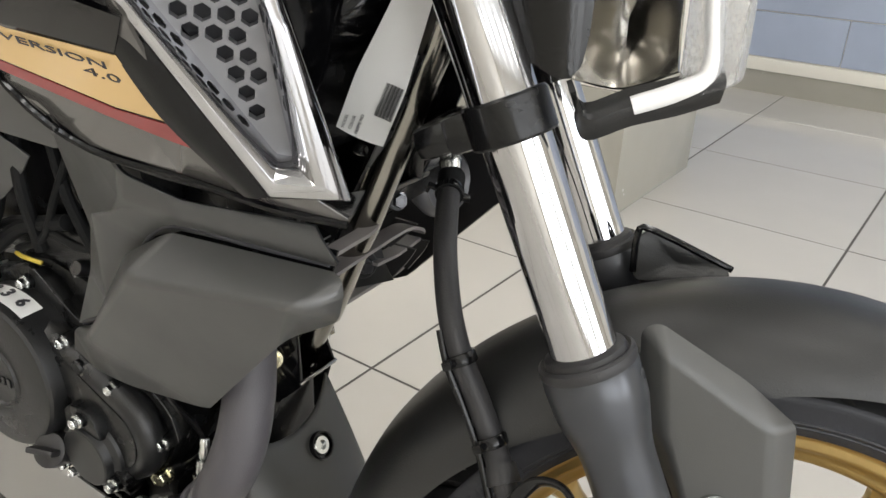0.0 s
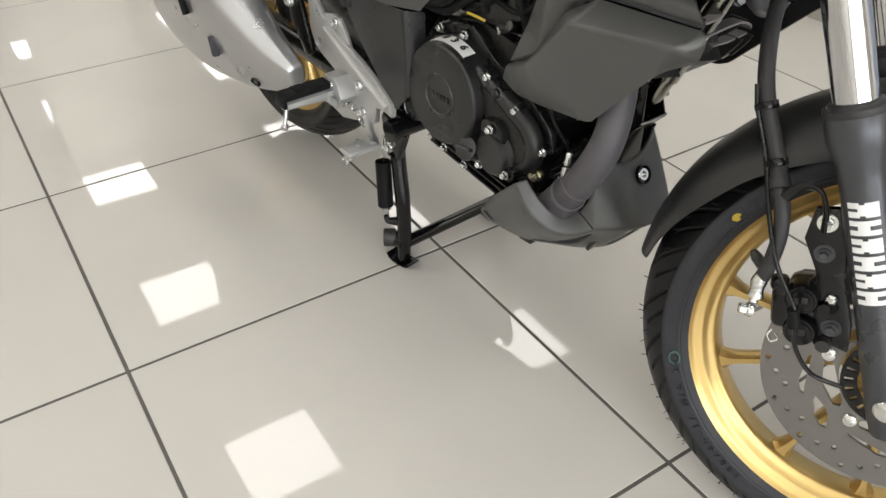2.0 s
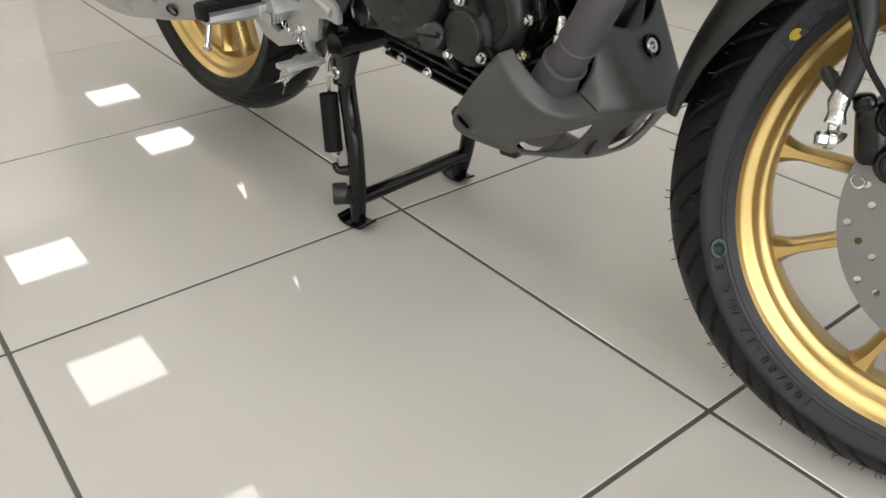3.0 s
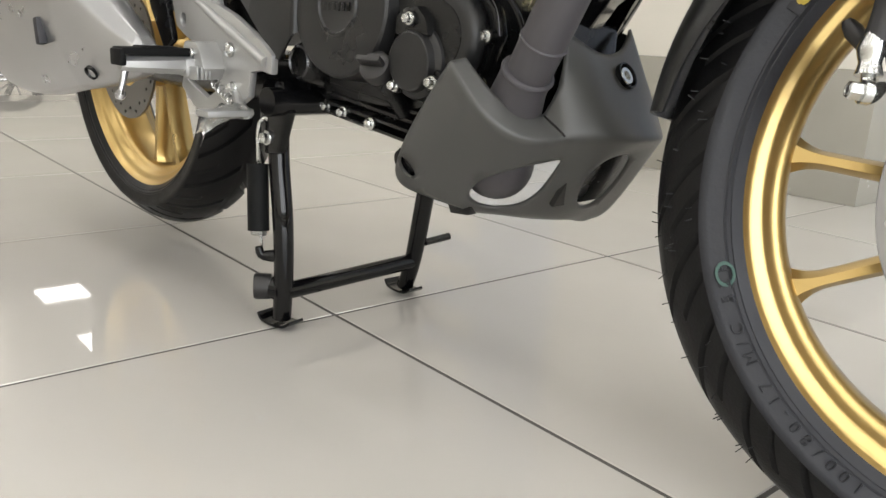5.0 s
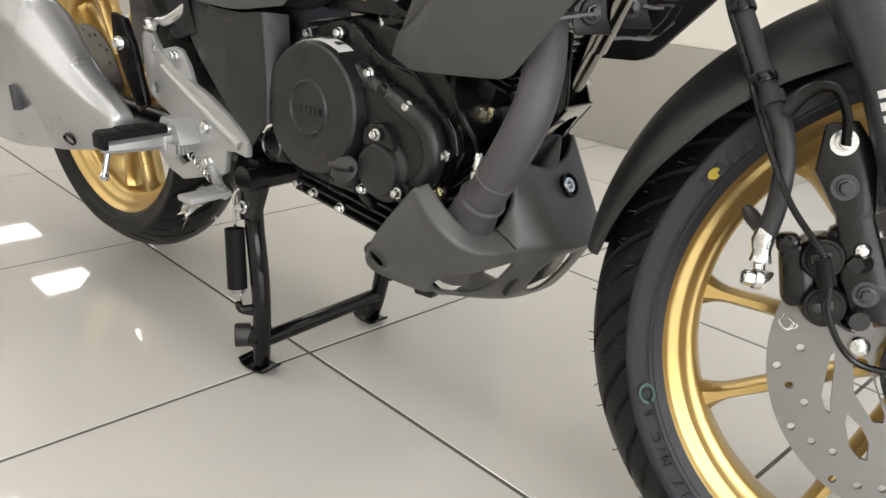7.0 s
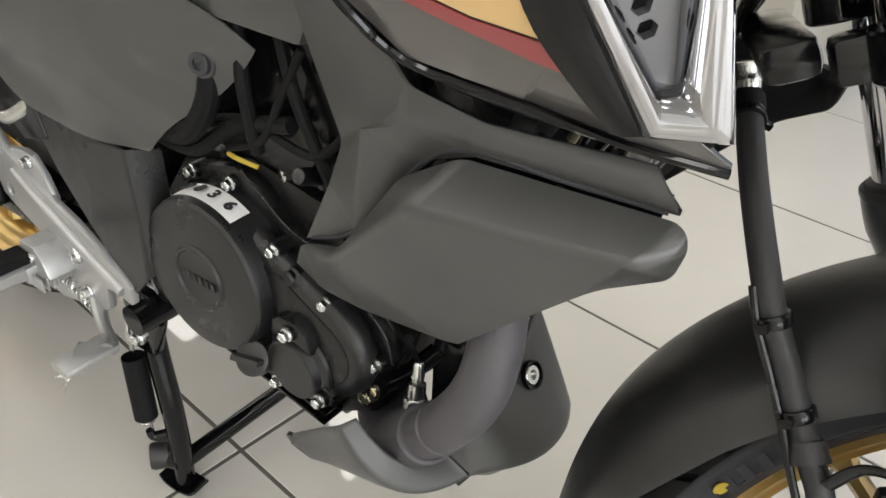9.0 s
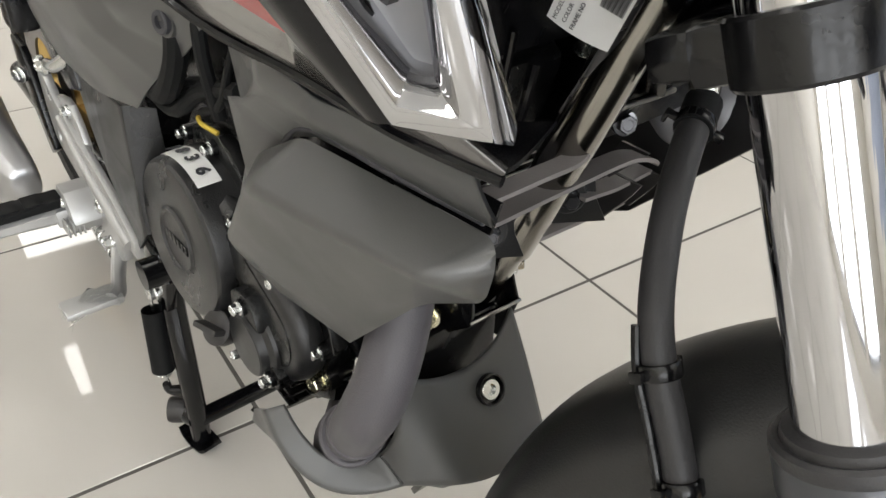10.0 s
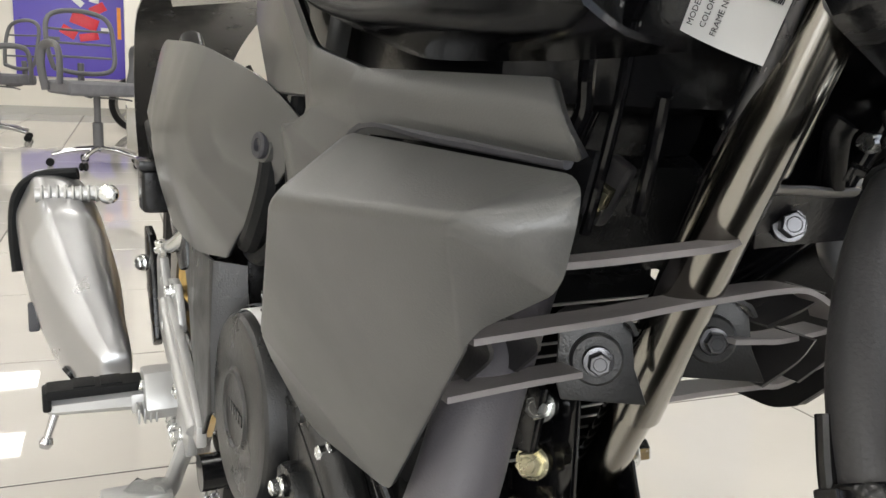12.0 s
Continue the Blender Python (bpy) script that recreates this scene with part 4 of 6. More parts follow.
# return spring in its black sleeve
S0, S1 = Vector((-0.040, -0.136, 0.215)), Vector((-0.028, -0.143, 0.131))
spring = part("spring_sleeve", tube([S0, S1], 0.0138, 20, 1, caps=False), HOSE, bike, "black rubber sleeve on the stand spring")
thick = part("coil", tube([S1 + Vector((0.009 * math.cos(a), 0.009 * math.sin(a), -0.0011 * a / math.pi)) for a in np.linspace(-8 * math.pi, 5 * math.pi, 90).tolist()], 0.0016, 6, 1), ZINC, spring)
part("hook", tube([S1 + Vector((0.004, 0.0, -0.004)), S1 + Vector((0.004, 0.002, -0.018)), S1 + Vector((0.0, 0.004, -0.026))], 0.0017, 8, 4), ZINC, spring)
part("rod", tube([S0 + Vector((0.002, 0, 0.0)), Vector((-0.034, -0.138, 0.262)), Vector((-0.028, -0.132, 0.274)), Vector((-0.020, -0.128, 0.268))], 0.0026, 10, 5), ZINC, spring)

# ---- right-hand footrest plate, peg and brake pedal ----
HEEL = [(-0.215, 0.455), (-0.206, 0.464), (-0.190, 0.461), (-0.176, 0.443), (-0.150, 0.430), (-0.118, 0.414), (-0.060, 0.396), (-0.020, 0.378), (0.010, 0.362), (0.024, 0.352), (0.022, 0.330), (-0.002, 0.333), (-0.022, 0.330), (-0.028, 0.300),
        (-0.046, 0.290), (-0.066, 0.292), (-0.088, 0.280), (-0.130, 0.268), (-0.165, 0.276), (-0.196, 0.300), (-0.190, 0.316), (-0.165, 0.304), (-0.128, 0.290), (-0.100, 0.304), (-0.094, 0.330), (-0.112, 0.344), (-0.140, 0.350), (-0.165, 0.360), (-0.186, 0.368), (-0.205, 0.378), (-0.214, 0.410)]
heel = part("footrest_plate", plate([HEEL, circle(-0.186, 0.387, 0.0085, 18, 0.8), circle(-0.186, 0.440, 0.0065, 16)], -0.156, -0.146, 0.0028), SILVERMATT, bike, "silver cast footrest plate")
part("raised_rib", tube([(-0.165, -0.156, 0.420), (-0.100, -0.157, 0.392), (-0.040, -0.157, 0.366), (0.012, -0.156, 0.344)], [0.004, 0.006, 0.007, 0.007], 12, 5), SILVERMATT, heel)
part("upper_lug", plate([[(-0.180, 0.440), (-0.150, 0.430), (-0.100, 0.402), (-0.112, 0.428), (-0.128, 0.446), (-0.145, 0.448)]], -0.150, -0.142, 0.002), SILVERMATT, heel)
bolt((-0.136, -0.151, 0.437), (0, -1, 0), 0.0075, 0.008, ZINC, heel)
bolt((-0.066, -0.157, 0.354), (0, -1, 0.05), 0.0092, 0.007, ZINC, heel, "dome")
bolt((-0.061, -0.156, 0.308), (0, -1, 0.05), 0.0085, 0.009, ZINC, heel)
bolt((-0.186, -0.151, 0.440), (0, -1, 0), 0.006, 0.005, ZINC, heel, "dome")
bracket = part("peg_bracket", plate([[(-0.132, 0.352), (-0.126, 0.362), (-0.100, 0.362), (-0.088, 0.350), (-0.080, 0.330), (-0.090, 0.316), (-0.120, 0.316)]], -0.186, -0.150, 0.003), SILVERMATT, heel)
bolt((-0.106, -0.187, 0.348), (0, -0.94, 0.34), 0.0055, 0.004, ZINC, bracket, "dome")
for k in range(4):
    part("rib", box(-0.097, -0.176 - 0.0055 * k, 0.324, 0.030, 0.0022, 0.016, 0.0008), SILVERMATT, bracket)
peg = part("footpeg", join(moved(lathe([(0.0, -0.046), (0.0095, -0.046), (0.0120, -0.040), (0.0175, 0.030), (0.0175, 0.044), (0.0, 0.044)], 8), pose(-0.118, -0.228, 0.333) @ Matrix.Diagonal((0.95, 1, 0.78, 1)) @ pose(0, 0, 0, 0, 22.5, 0)), box(-0.112, -0.188, 0.330, 0.022, 0.020, 0.022, 0.004)), SILVERMATT, bike, "polished footpeg with a rubber pad")
part("rubber_pad", box(-0.119, -0.230, 0.348, 0.032, 0.090, 0.010, 0.004, 3), HOSE, peg, "black rubber pad")
part("pad_end", box(-0.119, -0.274, 0.341, 0.030, 0.008, 0.020, 0.003), HOSE, peg)
for k in (-0.240, -0.215):
    part("pad_rib", box(-0.119, k, 0.3535, 0.026, 0.020, 0.0022, 0.0008), HOSE, peg)
part("feeler", tube([(-0.118, -0.266, 0.328), (-0.113, -0.276, 0.300)], [0.0042, 0.0036], 12, 1), CHROME, peg)
part("feeler_knob", lathe([(0.0, -0.006), (0.005, -0.005), (0.0068, 0.0), (0.005, 0.005), (0, 0.006)], 16), CHROME, peg, m=facing((-0.1125, -0.2765, 0.297), (0.1, -0.3, -0.9)))
coil = [(-0.100 + 0.045 * u, -0.160 + 0.006 * math.cos(u * 44) + 0.004 * u, 0.312 - 0.026 * u + 0.006 * math.sin(u * 44)) for u in np.linspace(0, 1, 110).tolist()]
part("switch_spring", tube(coil, 0.0011, 6, 1), ZINC, heel)
pedal = part("brake_pedal", tube([(-0.060, -0.150, 0.300), (-0.030, -0.165, 0.288), (0.000, -0.176, 0.286), (0.012, -0.186, 0.287)], [0.007, 0.006, 0.006, 0.006], 12, 5, flat=1.5), SILVERMATT, bike, "silver brake pedal still in clear wrap")
part("pad", box(0.002, -0.205, 0.286, 0.030, 0.060, 0.008, 0.003), SILVERMATT, pedal)
def wrap():
    bm = bmesh.new()
    rows = []
    for i in range(9):
        u = i / 8
        ring = []
        for k in range(14):
            a = 2 * math.pi * k / 14
            n = noise.noise(Vector((u * 5, math.cos(a) * 1.7, math.sin(a) * 1.7)))
            r = 0.010 + 0.006 * n + 0.003 * u
            ring.append(bm.verts.new((0.004 - 0.010 * u + (0.015 + 0.005 * n) * math.cos(a) * (1 - 0.45 * u), -0.178 - 0.050 * u, 0.287 - 0.030 * max(0, u - 0.5) + 0.8 * r * math.sin(a))))
        rows.append(ring)
    for p, q in zip(rows, rows[1:]):
        for k in range(14):
            bm.faces.new((p[k], p[(k + 1) % 14], q[(k + 1) % 14], q[k]))
    for k in range(14):
        if k % 3:
            v = rows[-1][k]
            w = rows[-1][(k + 1) % 14]
            t = bm.verts.new(v.co + Vector((random.uniform(-0.010, 0.004), random.uniform(-0.008, 0.0), random.uniform(-0.024, -0.006))))
            bm.faces.new((v, w, t))
    return bm
part("clear_wrap", wrap(), WRAP, pedal, "crumpled clear plastic wrap", angle=180)
part("hydraulic_union", tube([(-0.190, -0.150, 0.466), (-0.180, -0.150, 0.478), (-0.160, -0.148, 0.480), (-0.140, -0.140, 0.492), (-0.120, -0.130, 0.510)], [0.006, 0.005, 0.0075, 0.008, 0.008], 14, 4), ZINC, heel)
bolt((-0.196, -0.152, 0.470), (0, -0.3, 1), 0.009, 0.010, ZINC, heel)

# ---- silencer ----
def silencer():
    sect = ((-0.42, 1.0), (-0.90, 0.62), (-1.0, 0.08), (-0.88, -0.55), (-0.50, -0.96), (0.1, -1.0), (0.8, -0.8), (1.0, 0.0), (0.8, 0.85), (0.2, 1.04))
    bm = bmesh.new()
    rings = []
    for x, y, z, w, h, lean in ((-0.187, -0.203, 0.336, 0.015, 0.018, 0.0), (-0.194, -0.205, 0.338, 0.020, 0.026, 0.0), (-0.216, -0.211, 0.343, 0.028, 0.039, 0.0), (-0.255, -0.222, 0.359, 0.038, 0.065, 0.004), (-0.308, -0.232, 0.389, 0.051, 0.104, 0.010),
                                (-0.328, -0.235, 0.395, 0.052, 0.112, 0.012), (-0.384, -0.238, 0.402, 0.057, 0.129, 0.016), (-0.471, -0.238, 0.393, 0.058, 0.134, 0.016), (-0.583, -0.238, 0.381, 0.055, 0.116, 0.012), (-0.669, -0.236, 0.365, 0.043, 0.078, 0.006)):
        rings.append([bm.verts.new((x - 0.06 * b * h, y + a * w - lean * b, z + b * h)) for a, b in sect])
    for p, q in zip(rings, rings[1:]):
        for k in range(10):
            bm.faces.new((p[k], p[(k + 1) % 10], q[(k + 1) % 10], q[k]))
    bm.faces.new(rings[0])
    bm.faces.new(rings[-1])
    bmesh.ops.recalc_face_normals(bm, faces=bm.faces)
    crease = bm.edges.layers.float.new("crease_edge")
    for p, q in zip(rings, rings[1:]):
        for k in (0, 1, 4):
            bm.edges.get((p[k], q[k]))[crease] = 0.45
    for k in range(10):
        bm.edges.get((rings[4][k], rings[4][(k + 1) % 10]))[crease] = 0.5
    return bm
muffler = part("silencer", silencer(), SILVER, bike, "satin silver exhaust silencer cover", angle=180)
flow = muffler.modifiers.new("flow", "SUBSURF")
flow.levels = flow.render_levels = 3
part("tip_hole", lathe([(0.0, 0.002), (0.007, 0.002), (0.0095, -0.002), (0.010, 0.003)], 20), BLACK, muffler, m=facing((-0.262, -0.250, 0.312), (0.2, -0.8, -0.5)))
part("slot", box(-0.340, -0.2835, 0.362, 0.014, 0.012, 0.036, 0.003, m=pose(0, 0, 0, 0, -10, 0)), INK, muffler)
part("end_band", tube([(-0.405, -0.297, 0.405), (-0.412, -0.299, 0.455), (-0.412, -0.293, 0.500), (-0.406, -0.270, 0.524), (-0.396, -0.225, 0.530)], 0.0068, 12, 5, flat=1.5), HOSE, muffler, "dark end band")
bolt((-0.262, -0.165, 0.440), (0.4, -0.9, 0), 0.010, 0.008, ZINC, muffler)
part("hanger", plate([[(-0.290, 0.480), (-0.255, 0.475), (-0.235, 0.440), (-0.210, 0.360), (-0.235, 0.345), (-0.270, 0.400), (-0.290, 0.440)]], -0.160, -0.150, 0.003), BLACK, muffler)

# ---- swing arm ----
part("swing_arm", tube([(0.010, -0.085, 0.320), (-0.150, -0.098, 0.315), (-0.350, -0.104, 0.318), (-0.560, -0.104, 0.325)], [0.022, 0.024, 0.024, 0.020], 16, 4, flat=1.4), BLACK, bike, "satin black box swing arm")
part("swing_arm", tube([(0.010, 0.085, 0.320), (-0.150, 0.098, 0.315), (-0.350, 0.104, 0.318), (-0.560, 0.104, 0.325)], [0.022, 0.024, 0.024, 0.020], 16, 4, flat=1.4), BLACK, bike, "satin black box swing arm")
part("axle", tube([(-0.545, -0.12, 0.325), (-0.545, 0.12, 0.325)], 0.010, 14, 1), ZINC, rear_wheel)
part("inner_guard", plate([[(-0.35, 0.40), (-0.10, 0.36), (-0.02, 0.40), (-0.05, 0.52), (-0.25, 0.56), (-0.36, 0.50)]], -0.095, 0.08, 0.004), BLACK, bike, "black inner mudguard")

# ---- tank cover, stripes and chrome air scoop ----
TANKV = [(0.300, -0.215, 0.800), (0.398, -0.234, 0.744), (0.424, -0.211, 0.710), (0.479, -0.195, 0.700), (0.525, -0.183, 0.691), (0.566, -0.168, 0.6855),
         (0.505, -0.241, 0.791), (0.460, -0.262, 0.880), (0.330, -0.262, 0.880), (0.500, -0.213, 0.736), (0.040, -0.172, 0.712), (0.250, -0.150, 0.705), (0.040, -0.205, 0.880), (0.330, -0.195, 0.758)]
tank = shell("tank_cover", TANKV, [(0, 1, 2, 3, 9, 6), (3, 4, 9), (4, 5, 9), (0, 6, 7, 8), (10, 11, 0, 8, 12), (11, 13, 0)], TANK, bike, 0.004, 0.002, 2, "metallic grey tank cover with gold and red stripes")
part("tank_body", box(0.330, 0, 0.820, 0.27, 0.36, 0.20, 0.05, 4), GLOSS, tank, "gloss black tank underside")
part("tank_underside", patch([[(0.385, -0.226, 0.745), (0.424, -0.2085, 0.7085), (0.479, -0.1925, 0.6985), (0.525, -0.181, 0.6895), (0.562, -0.1665, 0.6845)], [(0.385, -0.185, 0.715), (0.424, -0.180, 0.690), (0.479, -0.170, 0.682), (0.525, -0.160, 0.679), (0.552, -0.145, 0.679)], [(0.370, -0.140, 0.690), (0.420, -0.140, 0.676), (0.475, -0.135, 0.674), (0.515, -0.125, 0.675), (0.535, -0.110, 0.678)]], 4, 0.002), GLOSS, tank, "gloss black underside of the tank cover")
OUT = Vector((0.145, -0.862, -0.486))
def film(name, pts, mat, lift, label=""):
    """A thin printed film on the tank cover."""
    bm = bmesh.new()
    bm.faces.new([bm.verts.new(Vector(p) + OUT * lift) for p in pts])
    return part(name, thicken(bm, 0.0006), mat, tank, label)
film("gold_stripe", [(0.370, -0.236, 0.745 + 0.035), (0.429, -0.247, 0.778), (0.488, -0.2335, 0.771), (0.497, -0.212, 0.736), (0.466, -0.2205, 0.741), (0.440, -0.228, 0.749), (0.410, -0.239, 0.759), (0.375, -0.248, 0.768)], GOLDFILM, 0.0016, "pale gold stripe")
film("red_stripe", [(0.375, -0.246, 0.766), (0.410, -0.238, 0.758), (0.440, -0.2275, 0.748), (0.466, -0.220, 0.740), (0.497, -0.2115, 0.735), (0.511, -0.2020, 0.7205), (0.490, -0.2085, 0.7255), (0.455, -0.220, 0.736), (0.420, -0.232, 0.748), (0.385, -0.242, 0.759)], REDFILM, 0.0022, "dark red stripe")
film("green_band", [(0.345, -0.245, 0.79), (0.429, -0.2475, 0.7795), (0.488, -0.234, 0.772), (0.504, -0.2405, 0.790), (0.430, -0.2600, 0.808), (0.345, -0.262, 0.812)], GLOSS, 0.0010, "dark gloss upper band")
def tank_frame(at, along, lift):
    x = Vector(along).normalized()
    y = -OUT
    z = x.cross(y).normalized()
    m = Matrix.Identity(4)
    for i, v in enumerate((x, y, z)):
        m[0][i], m[1][i], m[2][i] = v
    return Matrix.Translation(Vector(at) + OUT * lift) @ m
part("lettering", moved(letters("VERSION", 0.0085, 0.0002), Matrix.Diagonal((1.75, 1, 0.72, 1))), INK, tank, "small dark model lettering", m=tank_frame((0.452, -0.2393, 0.7700), (0.057, 0.0135, -0.0095), 0.0022))
part("lettering", moved(letters("4.0", 0.0100, 0.0002), Matrix.Diagonal((1.75, 1, 0.72, 1))), INK, tank, "small dark model lettering", m=tank_frame((0.4715, -0.2290, 0.7595), (0.057, 0.0135, -0.0095), 0.0022))
part("lower_edge", tube([(0.330, -0.226, 0.792), (0.398, -0.234, 0.742), (0.424, -0.211, 0.708), (0.479, -0.195, 0.698), (0.525, -0.183, 0.689), (0.566, -0.168, 0.6835)], 0.0024, 8, 4), GLOSS, tank, "gloss black edge")
part("black_band", patch([[(0.440, -0.2655, 0.862), (0.482, -0.2420, 0.789), (0.4945, -0.2195, 0.740), (0.521, -0.1945, 0.6970)], [(0.458, -0.2700, 0.862), (0.495, -0.2400, 0.790), (0.507, -0.2175, 0.741), (0.530, -0.1935, 0.698)], [(0.470, -0.2680, 0.862), (0.505, -0.2300, 0.789), (0.518, -0.2080, 0.741), (0.540, -0.1850, 0.700)]], 5, 0.003), GLOSS, tank, "gloss black band")
part("small_clip", box(0.412, -0.2225, 0.722, 0.010, 0.003, 0.005, 0.001, m=pose(0, 0, 0, 30, 40, 0)), BLACK, tank)

SC = Vector((0.675, -0.731, -0.101))            # outward of the scoop
oL2, oL, lo, tip, oR, oR2 = (0.467, -0.271, 0.861), (0.498, -0.234, 0.788), (0.533, -0.190, 0.698), (0.563, -0.160, 0.6935), (0.549, -0.186, 0.788), (0.537, -0.207, 0.864)
iL2, iL, ilo, iR, iRm, iR2 = (0.484, -0.255, 0.846), (0.508, -0.2235, 0.786), (0.537, -0.1865, 0.7170), (0.5435, -0.1815, 0.7150), (0.539, -0.194, 0.788), (0.532, -0.2105, 0.846)
def scoop():
    """A closed chrome surround: raised ridge between an outer and an inner edge."""
    outer, innr = [oL2, oL, lo, tip, oR, oR2], [iL2, iL, ilo, iR, iRm, iR2]
    bm = bmesh.new()
    rows = []
    for o, i in zip(outer, innr):
        o, i = Vector(o), Vector(i)
        rows.append([bm.verts.new(v) for v in (o - SC * 0.010, o + SC * 0.001, o.lerp(i, 0.22) + SC * 0.008, o.lerp(i, 0.62) + SC * 0.009, o.lerp(i, 0.85) + SC * 0.003, i - SC * 0.004, i - SC * 0.014)])
    n = len(rows)
    for k in range(n):
        p, q = rows[k], rows[(k + 1) % n]
        for j in range(6):
            bm.faces.new((p[j], p[j + 1], q[j + 1], q[j]))
    bmesh.ops.bevel(bm, geom=list(bm.edges), offset=0.0022, segments=2, affect="EDGES", profile=0.7)
    return bm
scoop_ob = part("air_scoop", scoop(), CHROME, bike, "chrome air scoop with a honeycomb grille", angle=25)
ex = (Vector(tip) - Vector(lo)); ex -= SC * ex.dot(SC); ex.normalize()
ez = ex.cross(-SC).normalized()
gm = Matrix.Identity(4)
for i, v in enumerate((ex, -SC, ez)):
    gm[0][i], gm[1][i], gm[2][i] = v
GR = Matrix.Translation(Vector(ilo) - SC * 0.010) @ gm
def uv(p):
    q = GR.inverted() @ Vector(p)
    return (q.x, q.z)
edge = [uv(p) for p in (iL2, iL, ilo, iR, iRm, iR2)]
def inside(pt, poly, pad):
    cx, cz = sum(p[0] for p in poly) / len(poly), sum(p[1] for p in poly) / len(poly)
    hit = False
    x, z = pt[0] + (pt[0] - cx) * pad, pt[1] + (pt[1] - cz) * pad
    for i in range(len(poly)):
        (x1, z1), (x2, z2) = poly[i], poly[i - 1]
        if (z1 > z) != (z2 > z) and x < (x2 - x1) * (z - z1) / (z2 - z1) + x1:
            hit = not hit
    return hit
holes = []
for i in range(-14, 14):
    for j in range(-2, 16):
        c = ((i + 0.5 * (j % 2)) * 0.0106, 0.003 + j * 0.0092)
        if all(inside(q, edge, 0.0) for q in circle(c[0], c[1], 0.0050, 6)):
            holes.append(circle(c[0], c[1], 0.0045, 6, turn=math.pi / 6))
part("grille", plate([edge] + holes, 0.0, 0.006), MESHGREY, scoop_ob, "grey honeycomb grille", m=GR)
part("grille_back", plate([edge], 0.014, 0.016), INK, scoop_ob, m=GR)

# ---- side covers behind the tank ----
SIDE = [(-0.190, -0.165, 0.620), (-0.150, -0.160, 0.560), (-0.110, -0.155, 0.515), (0.000, -0.150, 0.508), (0.082, -0.141, 0.520), (0.102, -0.136, 0.545), (0.184, -0.121, 0.602), (0.202, -0.116, 0.632), (0.174, -0.132, 0.660), (0.050, -0.156, 0.686), (-0.100, -0.160, 0.692), (0.020, -0.178, 0.605), (-0.070, -0.182, 0.600), (0.100, -0.160, 0.615)]
side_cover = shell("side_panel", SIDE, [(0, 1, 12, 10), (1, 2, 12), (2, 3, 11, 12), (3, 4, 5, 11), (5, 6, 13, 11), (6, 7, 8, 13), (8, 9, 11, 13), (9, 10, 12, 11)], PANEL, bike, 0.004, 0.024, 5, "satin grey side panel under the seat")
bolt((0.158, -0.131, 0.616), (0.2, -0.97, 0.1), 0.0095, 0.005, INK, side_cover, "socket")
part("bolt_pad", lathe([(0.0095, -0.0015), (0.0120, -0.0015), (0.0130, 0.004), (0.0095, 0.004)], 24), PANEL, side_cover, m=facing((0.158, -0.130, 0.616), (0.2, -0.97, 0.1)))
FRAMEC = [(-0.150, -0.133, 0.490), (-0.112, -0.137, 0.512), (-0.050, -0.142, 0.506), (0.000, -0.144, 0.505), (0.046, -0.147, 0.510), (0.058, -0.150, 0.440), (0.056, -0.152, 0.378), (0.030, -0.152, 0.348), (0.016, -0.150, 0.350), (-0.040, -0.148, 0.400), (-0.090, -0.142, 0.436),
          (0.066, -0.120, 0.508), (0.072, -0.120, 0.385), (-0.02, -0.150, 0.45)]
shell("frame_cover", FRAMEC, [(0, 1, 2, 13, 9, 10), (2, 3, 4, 5, 13), (5, 6, 7, 8, 9, 13), (4, 11, 12, 6, 5)], ENGCOVER, bike, 0.004, 0.004, 3, "matt black frame cover above the footrest")
part("under_tank_panel", plate([[(0.120, 0.700), (0.155, 0.652), (0.262, 0.652), (0.285, 0.700), (0.280, 0.760), (0.120, 0.760)]], -0.128, -0.112, 0.006), PANEL, bike, "satin grey panel under the tank")
part("inner_cover", box(0.330, 0, 0.705, 0.21, 0.22, 0.10, 0.015), BLACK, bike, "black cover under the tank")
part("air_box", box(0.190, 0.0, 0.590, 0.24, 0.19, 0.15, 0.02), BLACK, bike, "black air box under the tank")
for pts, r in (([(0.150, -0.118, 0.640), (0.155, -0.125, 0.590), (0.125, -0.128, 0.548), (0.070, -0.120, 0.530)], 0.010), ([(0.180, -0.112, 0.650), (0.188, -0.118, 0.600), (0.190, -0.112, 0.545)], 0.006), ([(0.070, -0.118, 0.522), (0.120, -0.120, 0.528), (0.165, -0.112, 0.560), (0.230, -0.110, 0.580)], 0.007),
               ([(0.210, -0.100, 0.650), (0.235, -0.108, 0.600), (0.260, -0.104, 0.545), (0.262, -0.09, 0.510)], 0.005), ([(0.110, -0.105, 0.545), (0.180, -0.112, 0.570), (0.250, -0.108, 0.560), (0.290, -0.10, 0.60)], 0.004), ([(0.240, -0.105, 0.640), (0.222, -0.112, 0.600), (0.200, -0.115, 0.560), (0.150, -0.110, 0.535)], 0.0035)):
    part("cable", tube(pts, r, 10, 5), HOSE, bike, "black rubber hose or cable")
part("throttle_cap", lathe([(0.0, -0.02), (0.006, -0.02), (0.0075, -0.015), (0.0075, 0.01), (0.011, 0.012), (0.011, 0.02)], 24), DARKSTEEL, bike, "dark plated throttle cap", m=facing((0.238, -0.098, 0.535), (0.1, -0.9, 0.4)))
part("cable_tie", tube([(0.160, -0.118, 0.536), (0.180, -0.124, 0.540), (0.196, -0.118, 0.536)], 0.002, 6, 4), YELLOW, bike)

